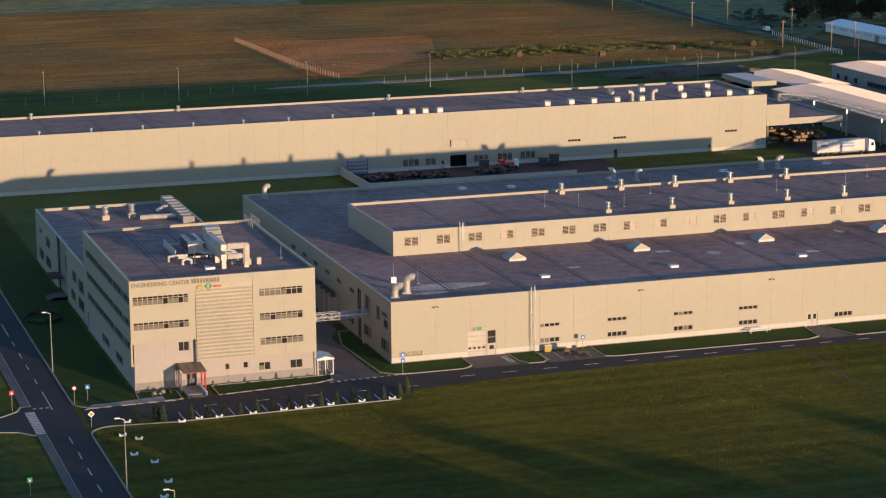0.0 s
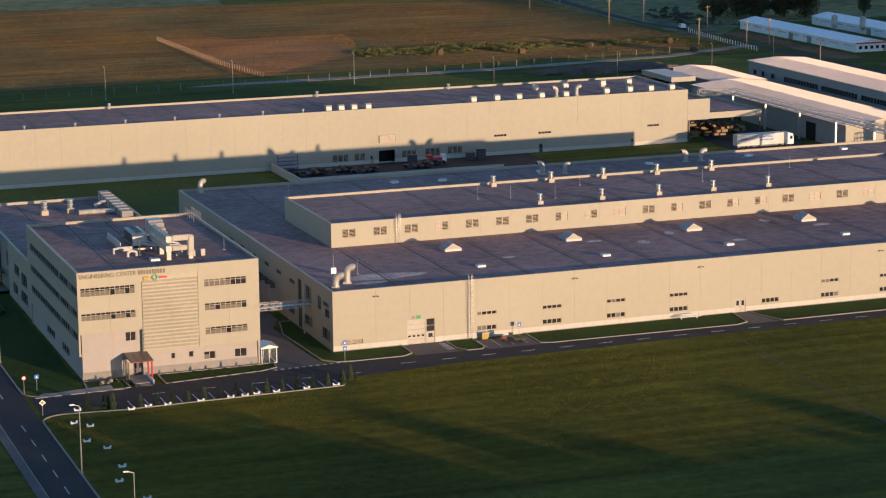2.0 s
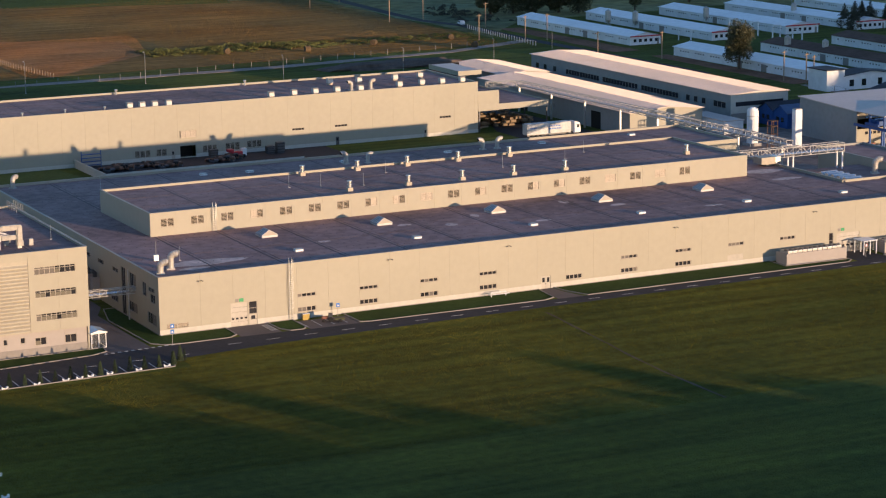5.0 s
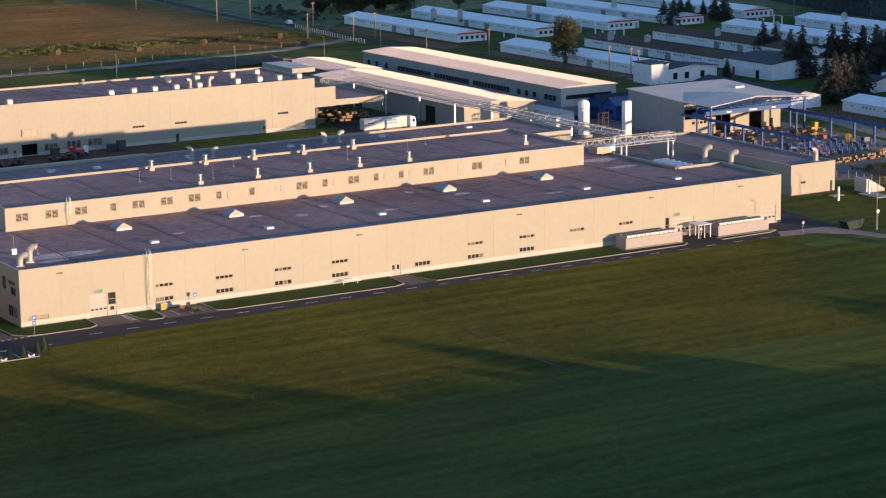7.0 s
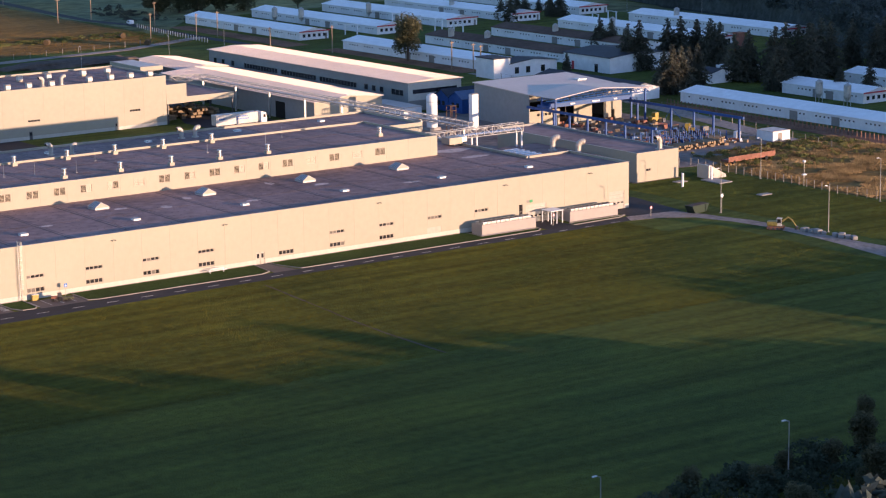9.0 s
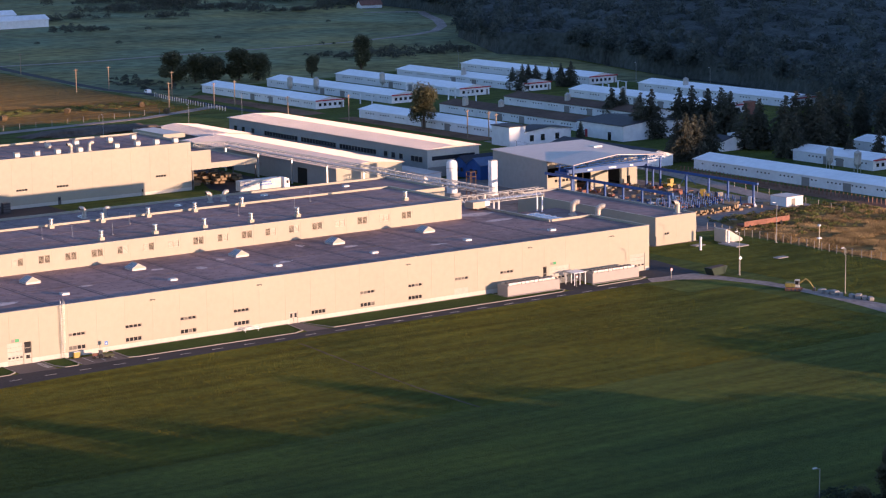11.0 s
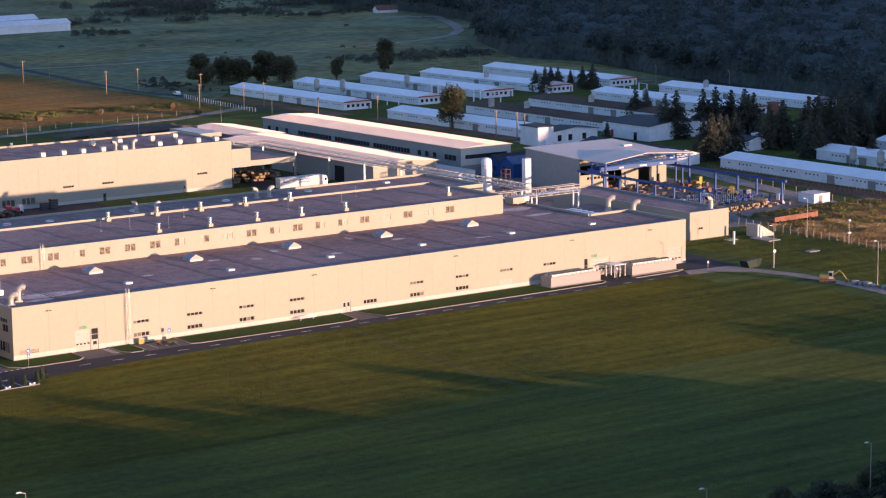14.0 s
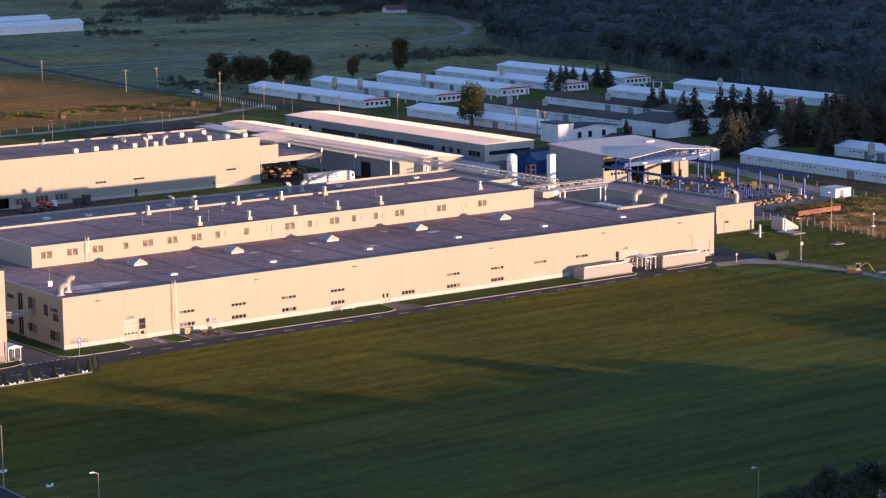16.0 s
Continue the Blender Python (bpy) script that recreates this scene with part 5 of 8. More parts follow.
tv = turbine_vent(56.4, 179.4, FH - 0.42)
for x, y in ((59.6, 179.2), (62.8, 178.9), (66.4, 178.7), (94.6, 179.8), (101.2, 180.4), (107.1, 180.2), (113.2, 180.0), (119.7, 179.6), (118.1, 195.8), (126.0, 194.4), (131.7, 181.1), (137.0, 195.1), (138.6, 181.8), (144.8, 195.7), (144.3, 181.2), (150.2, 181.0)):
    copy_thing(tv, pose(x, y, FH - 0.42))
small = thing("roof_cowl", "small pale roof cowl near the parapet", "roof vent", "small roof cowls", m=pose(40, 180, FH - 0.42))
bm = bmesh.new()
rod(bm, (0, 0, 0), (0, 0, 0.8), 0.22, 8)
rod(bm, (0, 0, 0.8), (0, 0, 1.1), 0.35, 8)
part("pipe", bm, METAL, small)
for x in (-30, -18, -6, 6, 18, 29, 50):
    copy_thing(small, pose(x, 179.5, FH - 0.42))
for x in (-28, 8, 62, 98):
    copy_thing(small, pose(x, 206.5, FH - 0.42) @ Matrix.Scale(1.3, 4))
yard_wall = thing("yard_wall", "low cream concrete wall round the service yard", "wall")
part("wall", boxes((40.8, 92, 152.6, 152.9, 0, 2.0)), CREAM_BASE, yard_wall)
part("wall", boxes((40.8, 41.1, 152.92, 176.9, 0, 2.0)), CREAM_BASE, yard_wall)
flat("service_yard", rect(41.2, 108, 153, 176.8), 0.07, ASPHALT, "dark service yard before the rear hall", "yard")
ramp = thing("steel_staircase", "blue-grey steel stair at the yard wall", "stair")
bm = bmesh.new()
for k in range(4):
    box(bm, 42, 47, 174.5, 175.2, 0.6 + 0.9 * k, 0.75 + 0.9 * k)
for x in (42, 47):
    rod(bm, (x, 174.8, 0), (x, 174.8, 4.2), 0.1, 5)
part("flight", bm, BLUE, ramp)
scrap = thing("scrap_bundle", "dark heap of rolled scrap stacked against the wall", "scrap heap", "scrap bundles")
for k in range(44):
    bm = bmesh.new()
    x, y, q = random.uniform(-4, 4), random.uniform(-1.6, 1.6), random.uniform(0.4, 0.75)
    z = random.uniform(0, 1.7) * (1 - abs(x) / 6)
    a = random.uniform(-0.6, 0.6)
    rod(bm, (x - q, y - a, z + 0.35), (x + q, y + a, z + 0.35 + random.uniform(-0.1, 0.1)), random.uniform(0.28, 0.48), 8)
    part("scrap_roll", bm, (STEEL, RUBBER, RUSTWOOD, BROWNROOF)[k % 4], scrap)
scrap.matrix_basis = pose(48.5, 167, 0)
for x, y in ((56.5, 168.5), (61.5, 166), (75.5, 167), (78.5, 169)):
    copy_thing(scrap, pose(x, y, 0, 0, 0, random.uniform(-15, 15)) @ Matrix.Scale(0.85, 4))
for x, h in ((76.8, 2.4), (92.4, 2.0), (95.2, 2.8)):
    crate = thing("steel_cage", "dark stacked steel cage pallet by the rear wall", "cage", "steel cages", m=pose(x * 0.985, 172.5, 0))
    part("frame", boxes((-1.0, 1.0, -0.8, 0.8, 0.1, h)), STEEL, crate)
    for k in range(4):
        part("rail", boxes((-1.05, 1.05, -0.86, -0.81, 0.3 + k * h / 4, 0.42 + k * h / 4)), RUBBER, crate)
sweeper = thing("yard_machine", "red and white wheeled yard machine by the gate", "machine", m=pose(81.5, 171, 0))
part("body", boxes((-2.0, 1.2, -0.8, 0.8, 0.5, 1.6)), RED, sweeper)
part("cab", boxes((1.2, 2.3, -0.7, 0.7, 0.5, 2.3)), WHITE, sweeper)
part("hopper", boxes((-2.6, -1.2, -0.9, 0.9, 1.61, 2.3)), RED, sweeper)
for x in (-1.5, 1.5):
    for y in (-0.85, 0.85):
        bm = bmesh.new()
        rod(bm, (x, y - 0.15, 0.45), (x, y + 0.15, 0.45), 0.45, 12)
        part("wheel", bm, RUBBER, sweeper)

# ---- lorry ----
lorry = thing("articulated_lorry", "white articulated lorry with faded side lettering", "lorry", m=pose(157.9, 158.6, 0))
trailer = part("trailer", boxes((0, 13.2, 0, 2.5, 1.2, 4.0)), TARP, lorry)
for z, u0, u1 in ((3.0, 6.6, 10.4), (2.3, 6.4, 10.6), (2.7, 1.0, 3.4)):
    bm = bmesh.new()
    n = int((u1 - u0) / 0.5)
    for k in range(n):
        box(bm, u0 + 0.5 * k, u0 + 0.5 * k + 0.36, -0.03, -0.005, z, z + 0.36)
    part("side_bar", bm, SIGN_BLUE, trailer)
part("chassis", boxes((0.3, 16.0, 0.5, 2.0, 0.75, 1.15)), STEEL, lorry)
bm = bmesh.new()
prism(bm, [(14.0, 0.9), (16.1, 0.9), (16.1, 2.2), (15.8, 3.5), (14.6, 3.9), (14.0, 3.9)], 0.02, 2.48)
cab = part("cab", bm, WHITE, lorry)
part("side_window", boxes((15.0, 15.7, -0.02, 0.015, 2.2, 3.0)), GLASS, cab)
part("windscreen", boxes((16.0, 16.12, 0.2, 2.3, 2.25, 3.2)), GLASS, cab)
for x in (1.6, 2.9, 4.2, 12.4, 15.2):
    for y in (0.2, 2.3):
        bm = bmesh.new()
        rod(bm, (x, y - 0.15, 0.5), (x, y + 0.15, 0.5), 0.5, 14)
        part("wheel", bm, RUBBER, lorry)


# ---- long sheds ----
def gable_shed(name, label, x0, x1, y0, y1, eave, ridge, wall_mat, roof_mat, front_mat, over=0.5):
    s = thing(name, label, "shed")
    part("wall", boxes((x0, x0 + 0.25, y0 + 0.25, y1 - 0.25, 0, eave)), wall_mat, s)
    part("wall", boxes((x1 - 0.25, x1, y0 + 0.25, y1 - 0.25, 0, eave)), wall_mat, s)
    xm = (x0 + x1) / 2
    for ya, yb, m in ((y0, y0 + 0.25, front_mat), (y1 - 0.25, y1, wall_mat)):
        bm = bmesh.new()
        prism(bm, [(x0, 0), (x1, 0), (x1, eave), (xm, ridge), (x0, eave)], ya, yb)
        part("gable_wall", bm, m, s)
    for sx in (0, 1):
        bm = bmesh.new()
        e = x0 - over if sx == 0 else x1 + over
        dz = (ridge - eave) / (xm - x0) * over
        prof = [(e, eave - dz + 0.02), (xm, ridge + 0.02), (xm, ridge + 0.17), (e, eave - dz + 0.17)]
        prism(bm, prof if sx == 0 else prof[::-1], y0 - over, y1 + over)
        part("roof", bm, roof_mat, s)
        if roof_mat is WHITEROOF:
            bm = bmesh.new()
            y = y0
            while y < y1:
                v = [bm.verts.new((x, q, z)) for x, z in ((e, eave - dz + 0.17), (xm, ridge + 0.17)) for q, z in ((y, z - 0.02), (y + 0.1, z - 0.02), (y + 0.1, z + 0.07), (y, z + 0.07))]
                for f in ((0, 1, 2, 3), (7, 6, 5, 4), (0, 4, 5, 1), (1, 5, 6, 2), (2, 6, 7, 3), (3, 7, 4, 0)):
                    bm.faces.new([v[i] for i in f])
                y += 0.9
            bmesh.ops.recalc_face_normals(bm, faces=bm.faces)
            ribs = part("standing_seam", bm, roof_mat, s)
            ribs["kind"] = "stuff"
    return s


shed_h = gable_shed("storage_shed", "long grey storage shed with a pale sheet roof", 183.9, 206.4, 149.8, 236, 6.1, 7.1, GREYWALL, WHITEROOF, CREAM)
sh = Side("-x", 183.9)
for a in (165, 206):
    bm = bmesh.new()
    sh.box(bm, a, a + 5, -0.06, -0.01, 0, 4.6)
    part("gate", bm, DARK, shed_h)
for a in (190, 214, 226):
    bm = bmesh.new()
    sh.box(bm, a, a + 1.6, -0.06, -0.01, 3.0, 4.0)
    part("hatch", bm, GREYBASE, shed_h)
lean_to = thing("loading_shelter", "boxy pale loading shelter with a dark open front", "shelter")
part("fascia", boxes((180.6, 188.4, 243.0, 243.3, 6.2, 7.6)), CREAM, lean_to)
part("fascia", boxes((180.6, 180.9, 243.32, 263, 6.2, 7.6)), CREAM, lean_to)
part("roof", boxes((180.92, 188.4, 243.32, 263, 7.2, 7.5)), WHITEROOF, lean_to)
# near-black back wall, the shelter's inner shade put into its colour
part("rear_wall", boxes((180.6, 191, 263.02, 263.3, 0, 7.6)), DARK, lean_to)
for x in (180.9, 188.1):
    part("post", boxes((x - 0.15, x + 0.15, 243.0, 243.3, 0, 6.19)), STEEL, lean_to)
shed_hb = gable_shed("storage_shed", "further bay of grey storage sheds with pale roof", 192.5, 208.5, 237.2, 271, 6.2, 7.0, GREYWALL, WHITEROOF, CREAM)
shed_g = gable_shed("machine_shed", "long grey machine shed with window bands, pink skylight in its roof colour", 218, 236.6, 153.5, 266, 8.1, 8.7, GREYWALL, WHITEROOF, CREAM_BASE)
for a, b in ((180, 200), (202, 222), (224, 244)):
    window(shed_g, Side("-x", 217.84), a, b, 4.2, 5.8, int((b - a) / 1.6))
for a in (156, 166, 170, 174, 250, 256, 261):
    window(shed_g, Side("-x", 217.84), a, a + (6 if a == 156 else 2), 4.2, 5.9, 3 if a == 156 else 1)
bm = bmesh.new()
box(bm, 219.5, 235, 153.42, 153.49, 4.9, 6.1)
part("window_band", bm, GLASS, shed_g)
bm = bmesh.new()
box(bm, 218.0, 236.6, 153.4, 153.48, 0.0, 3.0)
part("plinth", bm, GREYBASE, shed_g)
lean = thing("low_annex", "low pale annex beside the storage shed", "shed")
part("wall", boxes((207, 213, 140, 158, 0, 3.4)), WHITE, lean)
part("roof", boxes((206.8, 213.2, 139.8, 158.2, 3.4, 3.6)), WHITEROOF, lean)
for y0, rm in ((142.8, BLUEROOF), (149.6, DARKROOF)):
    bshed = gable_shed("blue_shed", "small blue sheet-metal shed with a low gabled roof", -3.3, 3.3, -7.5, 7.5, 4.2, 6.0, BLUE, rm, BLUE, 0.35)
    bshed.matrix_basis = pose(234.2, y0, 0, 0, 0, -90)
    for k in range(2):
        part("window", boxes((-1.8 + 2.2 * k, -0.6 + 2.2 * k, -7.55, -7.505, 1.6, 2.8)), GLASS, bshed)
north = thing("end_annex", "low annex with lit front and grey side beside the hall", "factory hall")
wall(north, "front_wall", Side("-y", 22.6), 191.1, 204, 0, 6.85, [(194.0, 195.4, 2.4, 3.0)], 6.5, CREAM)
wall(north, "side_wall", Side("-x", 191.1), 22.9, 76, 0, 6.85, [(27, 28.2, 0, 2.4)], 6, CREAM)
wall(north, "side_wall", Side("+x", 204), 22.9, 76, 0, 6.85, (), 6, GREYWALL)
wall(north, "back_wall", Side("+y", 76), 191.4, 203.7, 0, 6.85, (), 6, GREYWALL)
slab_part("roof", rect(191.4, 203.7, 22.9, 75.7), 6.0, 6.45, ROOF, north)
window(north, Side("-y", 22.6), 194.0, 195.4, 2.4, 3.0, 2)
copings(north, [(191.1 + o, 22.6 + o), (204 - o, 22.6 + o), (204 - o, 76 - o), (191.1 + o, 76 - o)], 6.854)
caps = thing("link_block", "low connecting block with silver pipes between hall and annex", "shed")
part("wall", boxes((170.2, 191.0, 34, 60, 0, 4.6)), GREYWALL, caps)
part("roof", boxes((170.0, 191.0, 33.8, 60.2, 4.6, 4.9)), ROOF, caps)
for k in range(6):
    bm = bmesh.new()
    rod(bm, (172.6, 38.4 + 2.2 * k, 5.7), (177.0, 38.4 + 2.2 * k, 5.7), 0.7, 10)
    part("condenser", bm, CHROME, caps)

# ---- workshop with open front, crane runway and timber yard ----
shop = thing("open_workshop", "open-fronted workshop with pale roof and cream inner walls", "workshop")
WX0, WX1, WF, WM, WB, WZ = 223.5, 256.0, 93.6, 104.8, 129.4, 9.2
part("side_wall", boxes((WX0, WX0 + 0.3, WM, WB, 0, WZ)), GREYWALL, shop)
part("side_wall", boxes((WX1 - 0.3, WX1, WM, WB, 0, WZ)), GREYWALL, shop)
part("rear_wall", boxes((WX0 + 0.31, WX1 - 0.31, WB - 0.3, WB, 0, WZ)), GREYWALL, shop)
inner = Side("-y", WM)
bm = bmesh.new()
for a, b, c, d in ((WX0 + 0.31, 234.0, 0, 4.6), (239.0, 245.3, 0, WZ), (249.6, 252.2, 0, WZ), (253.4, WX1 - 0.31, 0, WZ), (252.2, 253.4, 2.7, WZ), (245.3, 249.6, 6.8, WZ), (WX0 + 0.31, 239.0, 7.2, WZ)):
    inner.box(bm, a, b, 0, 0.3, c, d)
part("front_wall", bm, CREAM, shop, "cream inner front wall with openings")
# black sheet across the workshop paints the shade of its depth
part("inner_shade_sheet", boxes((WX0 + 0.4, WX1 - 0.4, 118, 118.2, 0, WZ - 0.1)), DARK, shop)
for k in range(5):
    part("window", boxes((226.2 + 1.3 * k, 227.1 + 1.3 * k, WM - 0.06, WM - 0.005, 3.2, 3.9)), GLASS, shop)
part("door", boxes((252.25, 253.35, WM + 0.05, WM + 0.1, 0, 2.65)), DARK, shop)
bm = bmesh.new()
box(bm, WX0 - 0.4, WX1 + 0.4, WM - 0.1, WB + 0.4, WZ, WZ + 0.22)
for v in bm.verts:
    if v.co.y > WM:
        v.co.z += 0.95
part("roof", bm, WHITEROOF, shop)
for x0, x1 in ((WX0 + 0.01, WX0 + 0.29), (WX1 - 0.29, WX1 - 0.01)):
    bm = bmesh.new()
    v = [bm.verts.new((x, y, z)) for x in (x0, x1) for y, z in ((WM, WZ), (WB, WZ), (WB, WZ + 0.93))]
    for f in ((0, 1, 2), (5, 4, 3), (0, 3, 4, 1), (1, 4, 5, 2), (2, 5, 3, 0)):
        bm.faces.new([v[i] for i in f])
    bmesh.ops.recalc_face_normals(bm, faces=bm.faces)
    part("wall_wedge", bm, GREYWALL, shop)
AX, AZ = 238.5, 10.9
for prof in ([(WX0 - 0.3, WZ + 0.05), (AX, AZ), (AX, AZ + 0.18), (WX0 - 0.3, WZ + 0.23)], [(AX, AZ), (WX1 + 0.3, WZ + 0.35), (WX1 + 0.3, WZ + 0.53), (AX, AZ + 0.18)]):
    bm = bmesh.new()
    prism(bm, prof, WF - 0.6, WM - 0.12)
    part("canopy_roof", bm, WHITEROOF, shop)
bm = bmesh.new()
prism(bm, [(WX0 + 0.3, WZ + 0.25), (WX1 - 0.3, WZ + 0.5), (AX, AZ - 0.02)], WM - 0.45, WM - 0.2)
part("canopy_gable", bm, CREAM, shop)
for x, y in ((WX0 + 0.2, WF), (WX1 - 1.2, WF), (WX0 + 0.2, 99.4), (WX1 - 1.2, 99.4)):
    part("column", boxes((x - 0.22, x + 0.22, y - 0.22, y + 0.22, 0, WZ)), BLUE, shop)
for y in (WF, 97.4, 101.2):
    bm = bmesh.new()
    top = lambda x: WZ + 0.0 + (AZ - WZ - 0.12) * (x - WX0) / (AX - WX0) if x < AX else AZ - 0.12 - (AZ - WZ - 0.4) * (x - AX) / (WX1 - AX)
    for a, b in (((WX0, y, top(WX0)), (AX, y, top(AX))), ((AX, y, top(AX)), (WX1, y, top(WX1))), ((WX0, y, 8.2), (WX1, y, 8.6))):
        rod(bm, a, b, 0.17, 6)
    for k in range(14):
        x = WX0 + 0.4 + 2.28 * k
        zb = 8.2 + 0.4 * (x - WX0) / (WX1 - WX0)
        rod(bm, (x, y, zb), (x + 1.14, y, top(x + 1.14)), 0.08, 5)
        rod(bm, (x + 1.14, y, top(x + 1.14)), (x + 2.28, y, zb), 0.08, 5)
    part("truss", bm, BLUE, shop)
for k in range(9):
    x = WX0 + 2 + 3.6 * k
    part("purlin", boxes((x - 0.08, x + 0.08, WF - 0.5, WM - 0.5, top(x) + 0.02, top(x) + 0.1)), BLUE, shop)
part("roof_light", boxes((249.5, 252.5, 116, 118, WZ + 0.55, WZ + 1.0)), METAL, shop)

crane = thing("overhead_crane", "blue travelling crane girder under the workshop roof", "crane")
for y in (95.2, 98.6):
    part("girder", boxes((223.2, 251.6, y, y + 0.8, 6.75, 7.9)), BLUE, crane)
for x in (222.8, 251.2):
    part("end_carriage", boxes((x - 0.35, x + 0.35, 94.6, 100.0, 6.62, 7.2)), BLUE, crane)
part("hoist", boxes((229, 231, 96.1, 98.5, 7.2, 8.1)), YELLOW, crane)
bm = bmesh.new()
rod(bm, (230, 97.3, 7.2), (230, 97.3, 3.6), 0.05, 5)
part("hook_rope", bm, STEEL, crane)
for k, w in enumerate((1.6, 2.6, 1.2)):
    part("girder_bar", boxes((230 + 7.5 * k, 230 + w + 7.5 * k, 95.13, 95.19, 7.1, 7.5)), WHITE, crane)
for x, ys in ((222.3, (92.6, 86.0, 78.6, 71.2, 63.6, 53.2)), (251.4, (92.8, 79.0, 70.0, 62.4, 52.6))):
    run = thing("crane_runway", "blue steel crane runway on posts over the yard", "crane runway", "crane runways")
    for y in ys:
        post = part("post", boxes((x - 0.2, x + 0.2, y - 0.25, y + 0.25, 0.05, 5.9)), BLUE, run)
        part("foot_plate", boxes((x - 0.4, x + 0.4, y - 0.4, y + 0.4, 0, 0.05)), STEEL, post)
    part("beam", boxes((x - 0.28, x + 0.28, ys[-1] - 1.6, 104.0, 5.9, 6.55)), BLUE, run)
    part("rail", boxes((x - 0.05, x + 0.05, ys[-1] - 1.6, 104.0, 6.55, 6.62)), STEEL, run)
    bm = bmesh.new()
    rod(bm, (x, ys[1], 5.8), (x, ys[1] + 4.5, 0.3), 0.07, 5)
    rod(bm, (x, ys[1], 5.8), (x, ys[1] - 4.0, 3.4), 0.07, 5)
    part("brace", bm, BLUE, run)
racks = thing("timber_rack", "rows of blue stanchions holding timber and pipes", "rack")
for k in range(5):
    for j in range(11):
        part("stanchion", boxes((229 + 2.1 * j, 229.16 + 2.1 * j, 56 + 3 * k, 56.16 + 3 * k, 0, 2.6)), BLUE, racks)
log = thing("log_pile", "pile of pale sawn logs with lit ends", "log pile", "log piles")
for k in range(26):
    bm = bmesh.new()
    a, b = random.uniform(-4, 4), random.choice((0.28, 0.28, 0.75, 1.15))
    rod(bm, (a, -2.2 + random.uniform(-0.3, 0.3), b), (a, 2.2, b), 0.28, 8)
    part("log", bm, WOOD, log)
log.matrix_basis = pose(232, 52.5, 0)
copy_thing(log, pose(240.5, 53.2, 0))
copy_thing(log, pose(247, 57, 0, 0, 0, 30))
junk = thing("yard_scrap", "scattered timber, crates and scrap on bare earth", "scrap", "", "stuff")
for mat, n, s0 in ((WOOD, 150, 0.7), (RUST, 80, 0.8), (WHITE, 36, 0.6), (BLUE, 50, 0.5), (STEEL, 60, 0.8)):
    bm = bmesh.new()
    for k in range(n):
        x, y = random.uniform(222, 258), random.uniform(50, 108)
        if random.random() < 0.5:
            x, y = random.uniform(228, 252), random.uniform(52, 74)
        a, b, c = s0 * random.uniform(0.4, 1.6), s0 * random.uniform(0.3, 1.0), s0 * random.uniform(0.3, 1.5)
        vs = box(bm, -a, a, -b, b, 0, c)
        m = pose(x, y, 0, 0, 0, random.uniform(0, 180))
        for q in vs:
            q.co = m @ q.co
    part("scrap", bm, mat, junk)
loader = thing("wheel_loader", "yellow wheel loader parked in the timber yard", "loader", m=pose(256.0, 91, 0))
part("body", boxes((-1.6, 0.6, -0.9, 0.9, 0.7, 1.8)), YELLOW, loader)
part("cab", boxes((-0.4, 0.8, -0.75, 0.75, 1.8, 3.0)), YELLOW, loader)
part("bucket", boxes((2.0, 2.9, -1.2, 1.2, 0.2, 1.2)), STEEL, loader)
part("arm", boxes((0.6, 2.2, -0.3, 0.3, 0.9, 1.3)), YELLOW, loader)
for x in (-1.1, 1.0):
    for y in (-1.0, 1.0):
        bm = bmesh.new()
        rod(bm, (x, y - 0.25, 0.65), (x, y + 0.25, 0.65), 0.65, 12)
        part("wheel", bm, RUBBER, loader)
copy_thing(loader, pose(249.5, 70, 0, 0, 0, 130))

# ---- pipe bridges and tanks ----
bridge = thing("pipe_bridge", "long white lattice pipe bridge on steel posts", "pipe bridge", "lattice bridges")
bm = bmesh.new()
lattice(bm, (172.0, 208.6, 7.2), (181.2, 206.5, 7.2), 1.8, 1.6, 2.0)
lattice(bm, (181.2, 206.5, 7.2), (183.6, 77.0, 7.2), 1.8, 1.6, 2.4)
part("girder", bm, GIRDER, bridge)
bm = bmesh.new()
for dx in (-0.5, 0.0, 0.5):
    rod(bm, (181.2 + dx, 206, 7.7), (183.6 + dx, 77, 7.7), 0.16, 6)
part("pipe", bm, METAL, bridge)
for y in (206, 188, 170, 152, 134, 116, 98, 80):
    x = 181.2 + 2.4 * (206.5 - y) / 129.5
    part("post", boxes((x - 0.22, x + 0.22, y - 0.22, y + 0.22, 0, 7.2)), METAL, bridge)
bridge2 = thing("pipe_bridge", "white lattice pipe bridge above the hall roof", "pipe bridge", "lattice bridges")
bm = bmesh.new()
lattice(bm, (M1, 58.0, 8.9), (184.5, 58.0, 8.9), 2.2, 2.0, 2.4)
part("girder", bm, GIRDER, bridge2)
bm = bmesh.new()
for dy in (-0.6, 0.0, 0.6):
    rod(bm, (M1, 58.0 + dy, 9.4), (184.5, 58 + dy, 9.4), 0.22, 8)
part("pipe", bm, CHROME, bridge2)
for x in (166.0, 170.5, 184.0):
    for y in (57.0, 59.0):
        part("post", boxes((x - 0.15, x + 0.15, y - 0.15, y + 0.15, 0, 8.9)), WHITE, bridge2)
tank = thing("gas_tank", "tall white cylindrical gas tank with domed top", "tank", m=pose(203, 121, 0))
bm = bmesh.new()
rod(bm, (0, 0, 0.8), (0, 0, 9.2), 1.5, 20)
rod(bm, (0, 0, 9.2), (0, 0, 9.6), 1.25, 20)
rod(bm, (0, 0, 9.6), (0, 0, 9.85), 0.7, 20)
part("shell", bm, WHITE, tank)
bm = bmesh.new()
